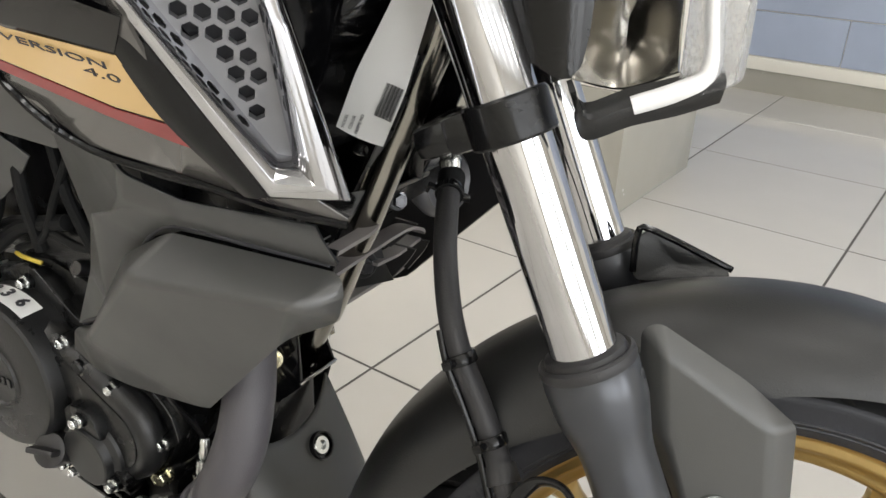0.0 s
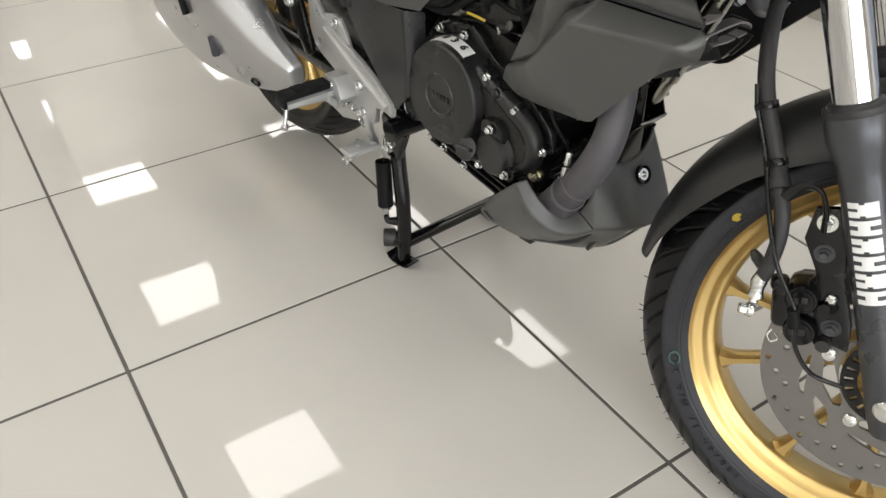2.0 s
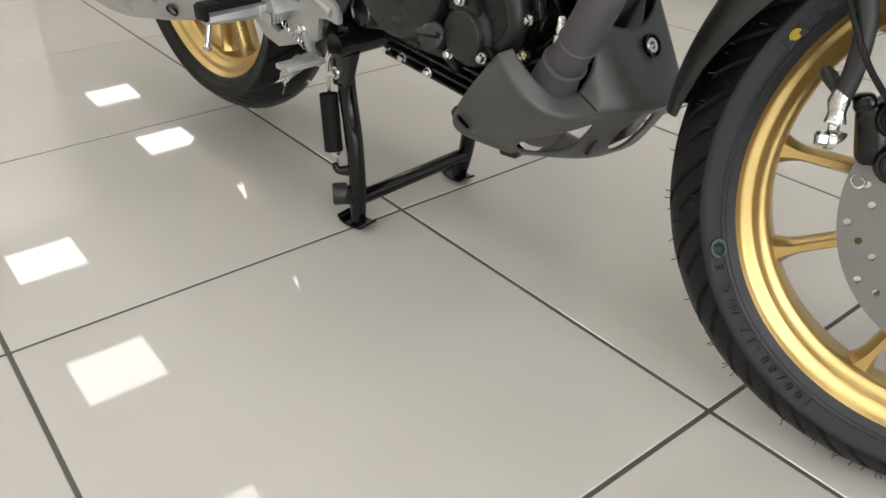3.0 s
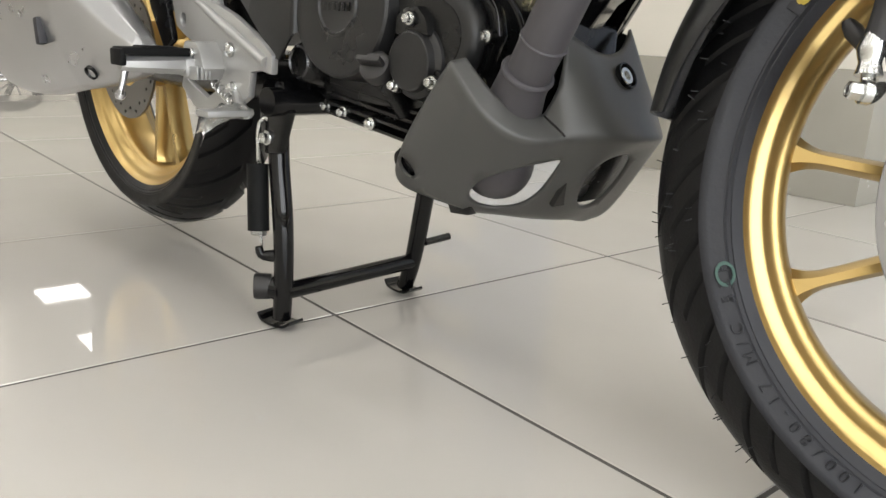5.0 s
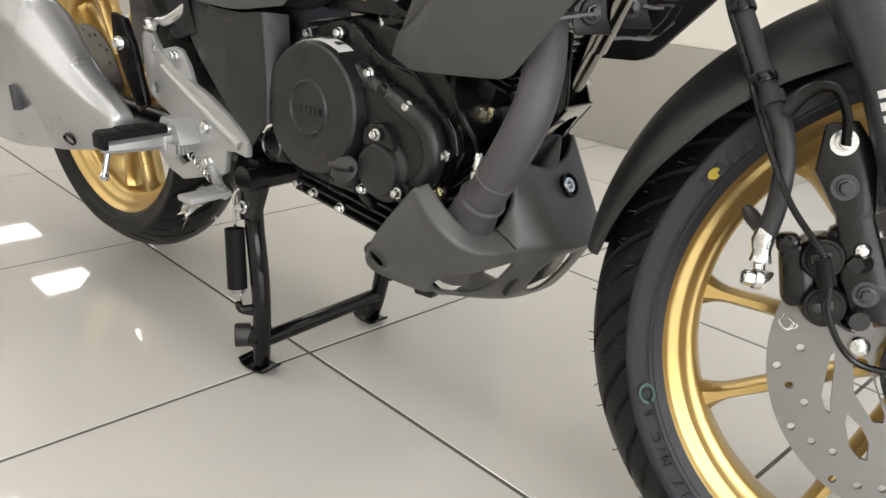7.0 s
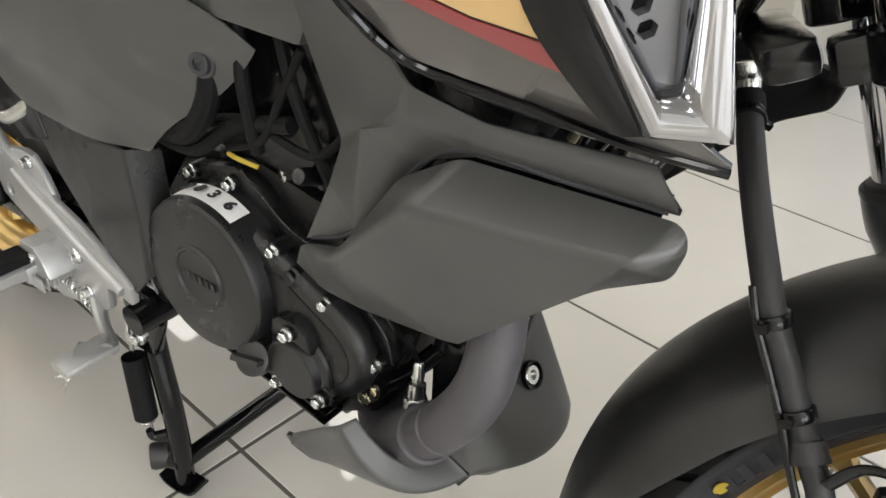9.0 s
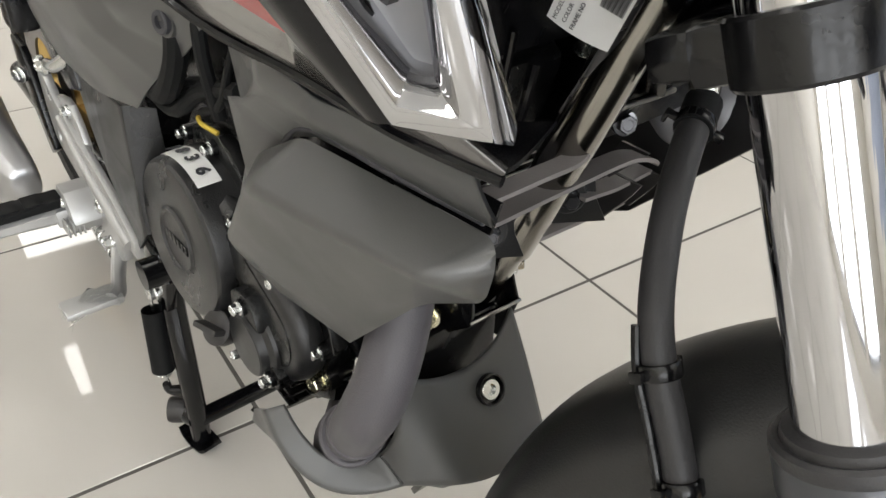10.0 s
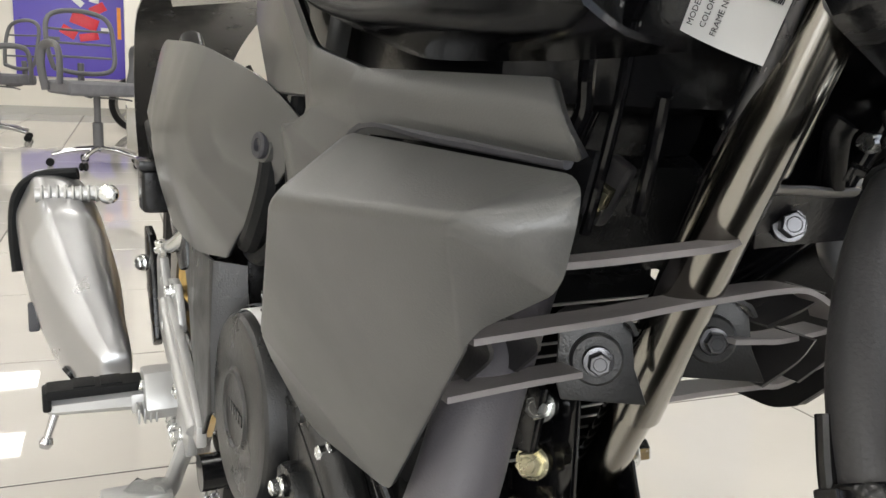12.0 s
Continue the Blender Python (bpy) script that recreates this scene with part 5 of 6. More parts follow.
# ---- frame behind the front wheel ----
down = part("frame_down_tube", tube([(0.380, 0.000, 0.446), (0.418, -0.004, 0.520)], 0.0135, 24, 2), TUBEBLACK, bike, "gloss black frame down tube")
part("sleeve", tube([(0.412, -0.003, 0.506), (0.456, -0.010, 0.600), (0.480, -0.008, 0.660), (0.536, 0.000, 0.810)], 0.0150, 24, 3), TUBEBLACK, down)
part("brace", tube([(0.459, 0.017, 0.624), (0.481, 0.010, 0.667), (0.510, 0.000, 0.722), (0.540, -0.006, 0.780)], 0.0075, 16, 3), TUBEBLACK, down)
part("edge_strip", tube([(0.459, -0.019, 0.627), (0.479, -0.021, 0.663), (0.496, -0.025, 0.696), (0.520, -0.030, 0.744)], 0.0042, 10, 3, flat=0.45), DARKSTEEL, down, "bright edge of the frame plate")
part("head_tube", tube([tuple(Vector((0.560, 0, 0.78)) + AXIS * k) for k in (-0.06, 0.16)], 0.030, 28, 1), GLOSS, down)
part("gusset", plate([[(0.300, 0.560), (0.410, 0.560), (0.455, 0.600), (0.520, 0.740), (0.540, 0.860), (0.300, 0.860)]], 0.060, 0.068, 0.002), GLOSS, down)
part("gusset", plate([[(0.300, 0.640), (0.400, 0.620), (0.455, 0.720), (0.480, 0.800), (0.300, 0.860)]], -0.052, -0.046, 0.002), GLOSS, down)
part("gusset_pin", lathe([(0.0, -0.006), (0.004, -0.006), (0.005, -0.002), (0.005, 0.001)], 14), ZINC, down, m=facing((0.478, 0.058, 0.648), (0.2, -1, 0)))
bolt((0.424, -0.050, 0.699), (0.6, -0.8, 0.1), 0.0105, 0.010, ZINC, down)
bolt((0.402, -0.072, 0.600), (0.5, -0.85, 0), 0.006, 0.006, YZINC, down)
def leaning(bm, top=0.446, rate=0.36):
    """shift a side wall sideways below its top, as the bracket is skewed"""
    for v in bm.verts:
        v.co.y += max(0.0, top - v.co.z) * rate
    return bm
channel = part("engine_bracket", join(leaning(plate([[(0.408, 0.4425), (0.406, 0.520), (0.385, 0.525), (0.350, 0.470), (0.332, 0.400), (0.346, 0.3805)]], -0.036, -0.032, 0.0015)),
               leaning(plate([[(0.408, 0.4425), (0.404, 0.456), (0.397, 0.474), (0.382, 0.478), (0.350, 0.470), (0.332, 0.400), (0.346, 0.3805)]], 0.0095, 0.0135, 0.0015), rate=0.55)), GLOSS, bike, "gloss black engine bracket with plated nuts")
bolt((0.389, -0.044, 0.503), (0.55, -0.8, 0.2), 0.0086, 0.010, ZINC, channel)
bolt((0.386, -0.044, 0.470), (0.55, -0.8, 0.2), 0.0098, 0.011, YZINC, channel)
bolt((0.392, 0.016, 0.468), (0.3, 0.9, 0.1), 0.0085, 0.010, ZINC, channel)
bolt((0.366, -0.040, 0.428), (0.55, -0.8, 0.2), 0.0098, 0.011, YZINC, channel)
SLOPE = Matrix(((-0.7071, -0.7071, 0, 0.4105), (0, 0, 1, 0), (-0.7071, 0.7071, 0, 0.4460), (0, 0, 0, 1)))
part("slotted_plate", plate([[(0.0, -0.036), (0.0, 0.0135), (0.035, 0.031), (0.076, 0.048), (0.081, 0.041), (0.032, 0.0165), (0.025, 0.0135), (0.022, 0.006), (0.026, -0.003), (0.034, -0.006),
                              (0.078, 0.006), (0.081, 0.001), (0.081, -0.015), (0.035, -0.026)]], 0.0, 0.003, 0.0008), TUBEBLACK, channel, m=SLOPE)
part("backing", box(0.088, 0.022, 0.014, 0.070, 0.004, 0.060, 0.001), HOSE, channel, m=SLOPE)
# black sheets added below the slotted plate to keep the gap in shade
part("blackout_sheet", box(0.108, 0.006, 0.018, 0.050, 0.003, 0.090, 0.001), HOSE, channel, m=SLOPE)
part("blackout_sheet", plate([[(0.290, 0.330), (0.345, 0.340), (0.362, 0.394), (0.350, 0.398), (0.300, 0.396)]], 0.059, 0.063, 0.001), HOSE, channel)
part("nut_plate", plate([[(0.360, 0.470), (0.392, 0.478), (0.398, 0.516), (0.376, 0.520)]], -0.052, -0.046, 0.002), BLACK, channel)

# plastic carrier with screws; its shelves are coloured pale as if lit from above
def shelf(pts, depth, th):
    rows = [[Vector(p) + Vector((dx, 0, 0.05 * dx)) for p in pts] for dx in (-depth, 0.0)]
    return patch(rows, 4, th)
carrier = part("shroud_carrier", shelf([(0.459, -0.128, 0.570), (0.460, -0.087, 0.572), (0.461, -0.059, 0.5735), (0.462, -0.030, 0.576), (0.463, 0.002, 0.578), (0.463, 0.032, 0.579), (0.462, 0.054, 0.577), (0.457, 0.080, 0.566), (0.450, 0.096, 0.555)], 0.017, 0.0028), LITSHELF, bike, "black moulded carrier, its shelves coloured pale as if lit")
part("shelf", shelf([(0.476, -0.130, 0.602), (0.476, -0.098, 0.602), (0.4765, -0.072, 0.6028), (0.477, -0.048, 0.604), (0.478, -0.024, 0.6055), (0.474, -0.010, 0.607)], 0.014, 0.0028), LITSHELF, carrier)
part("shelf", shelf([(0.444, -0.130, 0.541), (0.4445, -0.095, 0.543), (0.445, -0.064, 0.544)], 0.016, 0.0028), LITSHELF, carrier)
part("shelf", shelf([(0.430, -0.004, 0.517), (0.430, 0.032, 0.5165), (0.4285, 0.070, 0.514), (0.428, 0.090, 0.513), (0.438, 0.118, 0.530)], 0.018, 0.0028), LITSHELF, carrier)
part("shelf", shelf([(0.448, 0.024, 0.5505), (0.4475, 0.043, 0.5485), (0.447, 0.060, 0.547), (0.447, 0.093, 0.549)], 0.016, 0.0028), LITSHELF, carrier)
for y0, y1, z0, z1 in ((-0.092, -0.098, 0.544, 0.570), (-0.116, -0.120, 0.543, 0.569), (0.062, 0.072, 0.516, 0.548), (0.060, 0.074, 0.549, 0.572), (-0.092, -0.104, 0.574, 0.601), (-0.114, -0.120, 0.573, 0.600), (0.090, 0.094, 0.515, 0.548)):
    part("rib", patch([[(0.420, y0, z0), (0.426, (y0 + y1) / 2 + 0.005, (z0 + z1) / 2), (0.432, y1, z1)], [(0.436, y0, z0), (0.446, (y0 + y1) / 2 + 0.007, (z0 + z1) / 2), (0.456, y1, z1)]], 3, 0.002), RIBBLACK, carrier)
# screw plates: an upright face folded round the screw, with a hood above it
for x, y, z, w in ((0.4335, -0.046, 0.543, 1.0), (0.4375, 0.021, 0.547, 1.15)):
    fm = facing((x - 0.004, y, z), (0.85, -0.5, 0.1))
    part("screw_plate", plate([[(-0.017 * w, 0.012), (-0.012 * w, 0.0195), (0.010 * w, 0.0195), (0.0165 * w, 0.013), (0.019 * w, -0.004), (0.026 * w, -0.021), (-0.014 * w, -0.021), (-0.017 * w, -0.012)]], 0.0, 0.004, 0.0012), ENGCOVER, carrier, m=fm)
    part("hood", patch([[(-0.019 * w, -0.004, 0.012), (-0.012 * w, -0.005, 0.021), (0.012 * w, -0.005, 0.021), (0.019 * w, -0.004, 0.013)], [(-0.019 * w, 0.022, 0.011), (-0.012 * w, 0.022, 0.020), (0.012 * w, 0.022, 0.020), (0.019 * w, 0.022, 0.012)]], 3, 0.002), ENGCOVER, carrier, m=fm)
    part("screw_boss", lathe([(0.0, -0.0015), (0.0112, -0.0015), (0.0125, -0.0005), (0.0130, 0.008), (0.0, 0.008)], 28), ENGCOVER, carrier, m=facing((x - 0.002, y, z), (0.85, -0.5, 0.1)))
    bolt((x, y - 0.001, z), (0.85, -0.5, 0.1), 0.0072, 0.008, DARKSTEEL, carrier)
bracket = part("horn_bracket", patch([[(0.468, 0.004, 0.6235), (0.469, 0.030, 0.6245), (0.469, 0.060, 0.6250), (0.467, 0.100, 0.625)], [(0.454, 0.021, 0.5965), (0.455, 0.050, 0.5975), (0.455, 0.080, 0.5980), (0.453, 0.112, 0.598)]], 3, 0.003), BLACK, bike, "black horn bracket with a plated screw")
bolt((0.4625, 0.031, 0.609), (0.85, -0.45, 0.2), 0.0082, 0.007, DARKSTEEL, bracket)
part("clip", tube([(0.470, 0.000, 0.6275), (0.471, 0.012, 0.6265), (0.471, 0.030, 0.6260), (0.470, 0.046, 0.6245), (0.470, 0.064, 0.6245)], 0.0030, 10, 4, flat=0.6), STEEL, bracket, "bright wire clip")
part("stay", tube([(0.486, 0.028, 0.657), (0.481, 0.030, 0.650), (0.470, 0.046, 0.627)], 0.0060, 10, 4, flat=0.3), BLACK, bracket)
hm = facing((0.460, 0.117, 0.598), (0.95, -0.25, 0.15))
horn = part("horn", lathe([(0.0, -0.006), (0.007, -0.006), (0.008, -0.001), (0.016, 0.0), (0.018, 0.003), (0.024, 0.001), (0.027, -0.001), (0.030, 0.002), (0.0325, 0.006), (0.0335, 0.012), (0.028, 0.026), (0.0, 0.028)], 40), MESHGREY, bike, "grey disc horn", m=hm)
part("centre", lathe([(0.0, -0.010), (0.005, -0.009), (0.006, -0.005)], 16), STEEL, horn, m=hm)
# wiring and small fittings between the frame and the shroud
for pts, r in (([(0.496, -0.113, 0.684), (0.492, -0.111, 0.670), (0.485, -0.106, 0.657), (0.478, -0.108, 0.644)], 0.0030), ([(0.470, -0.075, 0.690), (0.462, -0.072, 0.660), (0.452, -0.070, 0.630), (0.440, -0.066, 0.605)], 0.0026),
               ([(0.458, -0.046, 0.664), (0.448, -0.040, 0.640), (0.436, -0.034, 0.612)], 0.0034)):
    part("wire", tube(pts, r, 10, 5), GLOSS, bike, "thin gloss black wire")
part("connector", join(box(0, 0, 0, 0.007, 0.006, 0.010, 0.001), box(0.001, -0.002, -0.007, 0.004, 0.004, 0.005, 0.0008)), YZINC, bike, "small brass wire connector", m=pose(0.436, -0.055, 0.620, 0, 25, 20))
part("relay", box(0, 0, 0, 0.014, 0.010, 0.034, 0.003), RIBBLACK, bike, "black relay box", m=pose(0.408, -0.030, 0.618, 0, 28, 15))
# plugs on the frame
for p, r, mat in (((0.445, 0.006, 0.655), 0.0045, ZINC), ((0.455, 0.004, 0.672), 0.0045, ZINC)):
    part("plug", lathe([(0.0, -0.007), (r * 0.8, -0.0065), (r, -0.004), (r, 0.006), (0.0, 0.006)], 16), mat, down, m=facing(p, (0.85, -0.45, 0.2)))
# paper tag hanging from the frame
tx = Vector((0.027, 0.014, -0.012)).normalized()
tz = Vector((0.30, -0.06, 0.95)); tz = (tz - tx * tz.dot(tx)).normalized()
ty = tz.cross(tx)
tagm = Matrix.Identity(4)
for i, v in enumerate((tx, ty, tz)):
    tagm[0][i], tagm[1][i], tagm[2][i] = v
tagm = Matrix.Translation(Vector((0.4785, -0.0415, 0.682)) + tz * 0.040) @ tagm
def tag_sheet():
    rows = []
    for i in range(9):
        z = 0.085 - 0.125 * i / 8
        rows.append([(x * (1 - 5.5 * max(0.0, z - 0.005)), 0.0015 * math.sin(i * 0.9) + 9 * x * x, z) for x in (-0.0175, -0.010, 0.0, 0.010, 0.0175)])
    return patch(rows, 2, 0.0006)
tag = part("paper_tag", tag_sheet(), PAPER, bike, "curled white paper tag with a bar code", m=tagm)
for k in range(16):
    part("code_bar", box(0.004 + 0.0008 * k, -0.0018, -0.004, 0.0003 + 0.0003 * (k * 7 % 3) / 2, 0.0008, 0.026), INK, tag, m=tagm)
for k, w in enumerate(("MODEL", "COLOR", "FRAME NO")):
    part("lettering", moved(letters(w, 0.0033, 0.0001), pose(0, 0, 0, 0, -90, 0)), INK, tag, m=tagm @ pose(-0.013 + 0.0050 * k, -0.0020, -0.030 + 0.001 * k, 0, 0, 0))

# ---- front end on the fork ----
CLAMP = FRONT @ Matrix.Translation((-0.0065, 0, -0.003)) @ LEG
LOGO_TURN = 2
clamp = part("fork_clamp", join(*[moved(lathe([(0.0194, -0.0125), (0.0240, -0.0125), (0.0250, -0.0110), (0.0250, 0.0110), (0.0240, 0.0125), (0.0194, 0.0125)], 40, True), Matrix.Translation((0.000, s * 0.106, 0.466)) @ pose(0, 0, 0, -90, 0, 0)) for s in (-1, 1)],
             box(-0.026, -0.094, 0.466, 0.026, 0.024, 0.023, 0.005), box(-0.052, 0.010, 0.464, 0.030, 0.15, 0.022, 0.008)), BLACK, bike, "satin black lower fork clamp", m=CLAMP)
bolt(FRONT @ Vector((-0.009, -0.123, 0.003)), FRONT.to_3x3() @ Vector((0, -1, 0)), 0.0135, 0.008, ZINC, right_slider, "dome", label="large domed axle nut")
part("axle", tube([(0, -0.112, 0), (0, 0.112, 0)], 0.0095, 16, 1), ZINC, front_wheel, m=WHEEL)
# bold maker's mark as plain strokes, printed along the slider
for k in range(6):
    y0 = -0.233 + 0.0182 * k
    for a0, a1, d0, d1 in ((-0.66, -0.18, 0.0, 0.0056), (-0.66, -0.18, 0.0088, 0.0146), (-0.24, 0.10, 0.002, 0.0128), (0.04, 0.58, 0.0, 0.0146)) if k % 2 == 0 else ((-0.66, 0.58, 0.0, 0.0050), (-0.30, 0.16, 0.0042, 0.0104), (-0.66, 0.58, 0.0096, 0.0146)):
        part("logo_block", patch([[(0.0230 * math.sin(a), y0 + d, -0.0230 * math.cos(a)) for a in np.linspace(a0, a1, 5).tolist()] for d in (d0, d1)], 1, 0.0006), WHITE, right_slider, m=RLEG @ pose(0, 0, 0, 0, LOGO_TURN, 0))

# mudguard side plates and stays
PAD = [(-0.108, -0.079, 0.300), (-0.098, -0.080, 0.306), (-0.040, -0.080, 0.276), (-0.007, -0.080, 0.252), (0.002, -0.079, 0.180), (-0.018, -0.077, 0.098), (-0.034, -0.076, 0.098), (-0.070, -0.078, 0.190), (-0.100, -0.078, 0.240),
       (-0.094, -0.090, 0.290), (-0.024, -0.090, 0.250), (-0.013, -0.088, 0.176), (-0.036, -0.086, 0.118), (-0.084, -0.088, 0.235)]
def frontal(vs):
    return [tuple(FRONT @ Vector(v)) for v in vs]
pad = shell("mudguard_plate", frontal(PAD), [(9, 10, 11, 12, 13), (0, 1, 9), (1, 2, 10, 9), (2, 3, 10), (3, 4, 11, 10), (4, 5, 12, 11), (5, 6, 12), (6, 7, 13, 12), (7, 8, 13), (8, 0, 9, 13)], PLASTIC, bike, 0.003, 0.004, 3, "dark grey side plate of the mudguard", tuple(FRONT.to_3x3() @ Vector((0, 1, 0))))
bolt(FRONT @ Vector((-0.047, -0.0895, 0.190)), FRONT.to_3x3() @ Vector((0.1, -1, 0.1)), 0.0120, 0.007, ZINC, pad, "dome")
PADL = [(x, -y, z) for x, y, z in PAD]
shell("mudguard_plate", frontal(PADL), [(9, 10, 11, 12, 13), (0, 1, 9), (1, 2, 10, 9), (2, 3, 10), (3, 4, 11, 10), (4, 5, 12, 11), (5, 6, 12), (6, 7, 13, 12), (7, 8, 13), (8, 0, 9, 13)], PLASTIC, bike, 0.003, 0.004, 3, "dark grey side plate of the mudguard", tuple(FRONT.to_3x3() @ Vector((0, -1, 0))))
WING = [(-0.100, 0.060, 0.290), (-0.103, 0.062, 0.322), (-0.094, 0.064, 0.330), (-0.032, 0.066, 0.308), (-0.028, 0.060, 0.296), (-0.07, 0.07, 0.304)]
shell("mudguard_fin", frontal(WING), [(0, 1, 5), (1, 2, 5), (2, 3, 5), (3, 4, 5), (4, 0, 5)], FENDER, bike, 0.004, 0.003, 2, "upright fin of the mudguard", tuple(FRONT.to_3x3() @ Vector((0, 1, 0))))
part("fin_edge", tube([(-0.102, 0.062, 0.296), (-0.103, 0.062, 0.326), (-0.092, 0.064, 0.330), (-0.028, 0.067, 0.306)], 0.0028, 8, 3), GLOSS, fender, m=FRONT)

# caliper, its bracket and the brake hose
br = part("caliper_bracket", plate([[(-0.140, 0.176), (-0.118, 0.182), (-0.100, 0.160), (-0.090, 0.110), (-0.066, 0.062), (-0.060, 0.030), (-0.090, 0.034), (-0.104, 0.060), (-0.118, 0.108), (-0.140, 0.140)]], -0.090, -0.080, 0.003), BLACK, bike, "black caliper bracket on the fork leg", m=FRONT)
for x, z, r in ((-0.125, 0.164, 0.0080), (-0.117, 0.131, 0.0080), (-0.084, 0.053, 0.0080)):
    n = FRONT.to_3x3() @ Vector((0, -1, 0))
    part("washer", lathe([(0.0, -0.001), (r * 1.25, -0.001), (r * 1.3, 0.002), (0.0, 0.002)], 24), ZINC if z > 0.15 else FORKLEG, br, m=FRONT @ pose(x, -0.090, z))
    bolt(FRONT @ Vector((x, -0.091, z)), n, r * 0.85, 0.009, ZINC if z > 0.15 else FORKLEG, br)
CAL = FRONT @ Matrix.Translation((-0.114, -0.062, 0.058)) @ pose(0, 0, 0, 0, -14, 0)
def lump(*balls):
    """A cast body: overlapping rounded lumps (x, y, z, rx, ry, rz)."""
    out = []
    for x, y, z, a, b, c in balls:
        out.append(box(x, y, z, a, b, c, min(a, b, c) * 0.46, 4))
    return join(*out)
cal = part("brake_caliper", lump((0.000, -0.002, 0.000, 0.040, 0.040, 0.070), (-0.020, -0.016, 0.004, 0.026, 0.030, 0.052), (0.016, -0.014, 0.030, 0.026, 0.026, 0.024), (0.006, 0.018, 0.0, 0.034, 0.016, 0.060), (-0.026, -0.020, 0.030, 0.018, 0.020, 0.016)), BLACK, bike, "black two-piston brake caliper", m=CAL)
for z in (-0.020, 0.018):
    part("piston_housing", lathe([(0.0, -0.010), (0.0120, -0.010), (0.0128, -0.0085), (0.0150, -0.0085), (0.0165, -0.0065), (0.0175, 0.002), (0.0180, 0.016), (0.0, 0.016)], 32), BLACK, cal, m=CAL @ pose(-0.002, -0.026, z))
    for k in range(2):
        part("logo_mark", box(-0.008 + 0.009 * k, -0.0368, z + 0.0015 * k, 0.0055, 0.0012, 0.0065, 0.0004), RIBBLACK, cal, m=CAL)
part("bridge", tube([(0.018, -0.020, -0.034), (0.020, -0.006, -0.040), (0.012, 0.014, -0.036)], 0.0075, 14, 4), BLACK, cal, m=CAL)
part("slide_pin", tube([(0.022, -0.016, -0.030), (0.022, -0.036, -0.032)], [0.0085, 0.0075], 14, 1), RIBBLACK, cal, m=CAL)
part("pad_pin", tube([(0.020, -0.030, 0.012), (0.020, -0.036, 0.012)], 0.0065, 6, 1), BLACK, cal, m=CAL)
part("boot", lathe([(0.0, -0.016), (0.007, -0.016), (0.0085, -0.012), (0.0070, -0.008), (0.0090, -0.004), (0.0075, 0.0), (0.0095, 0.006), (0.0, 0.006)], 20), HOSE, cal, m=CAL @ pose(0.026, -0.014, 0.012))
part("bleed_cap", tube([(-0.038, -0.010, 0.030), (-0.052, -0.012, 0.052), (-0.056, -0.012, 0.060)], [0.0055, 0.0065, 0.003], 12, 2), RIBBLACK, cal, m=CAL)
part("pin_clip", tube([(-0.030, -0.022, -0.028), (-0.034, -0.026, -0.033), (-0.030, -0.029, -0.039), (-0.023, -0.026, -0.036), (-0.027, -0.023, -0.031)], 0.0010, 8, 4), ZINC, cal, m=CAL)
bolt(CAL @ Vector((0.026, -0.028, 0.022)), FRONT.to_3x3() @ Vector((0, -1, 0)), 0.0065, 0.006, ZINC, cal, "dome")
bolt((0.660, -0.134, 0.366), (-0.75, -0.65, 0.1), 0.0080, 0.012, ZINC, cal, label="banjo bolt")
hose = part("brake_hose", tube([(0.513, 0.030, 0.642), (0.517, 0.022, 0.638), (0.530, -0.004, 0.629), (0.549, -0.037, 0.612), (0.571, -0.066, 0.587), (0.586, -0.075, 0.561), (0.600, -0.077, 0.537), (0.617, -0.081, 0.508), (0.629, -0.090, 0.496)], 0.0086, 18, 6), HOSEGREY, bike, "thick black brake hose held by clips")
part("hose_fitting", tube([(0.505, 0.036, 0.662), (0.507, 0.035, 0.656), (0.509, 0.034, 0.651), (0.513, 0.030, 0.642)], [0.0085, 0.0072, 0.0092, 0.0074], 16, 3), ZINC, hose, "crimped metal fitting")
part("hose_cuff", tube([(0.513, 0.030, 0.641), (0.523, 0.010, 0.634)], 0.0106, 16, 1), HOSE, hose)
part("hose_sleeve", tube([(0.627, -0.088, 0.499), (0.634, -0.094, 0.490)], [0.0102, 0.0116], 18, 1), HOSEGREY, hose)
part("lower_hose", tube([(0.632, -0.093, 0.493), (0.646, -0.102, 0.476), (0.654, -0.107, 0.452), (0.656, -0.112, 0.420), (0.654, -0.116, 0.398)], 0.0080, 16, 5), HOSEGREY, hose)
part("crimp", tube([(0.6540, -0.116, 0.402), (0.6530, -0.118, 0.392), (0.6545, -0.120, 0.384), (0.6555, -0.122, 0.376)], [0.0070, 0.0088, 0.0070, 0.0088], 16, 2), ZINC, hose, "crimped metal fitting")
part("banjo", tube([(0.6555, -0.122, 0.378), (0.658, -0.127, 0.370), (0.664, -0.130, 0.366)], [0.0045, 0.0045, 0.0085], 14, 4), ZINC, hose)
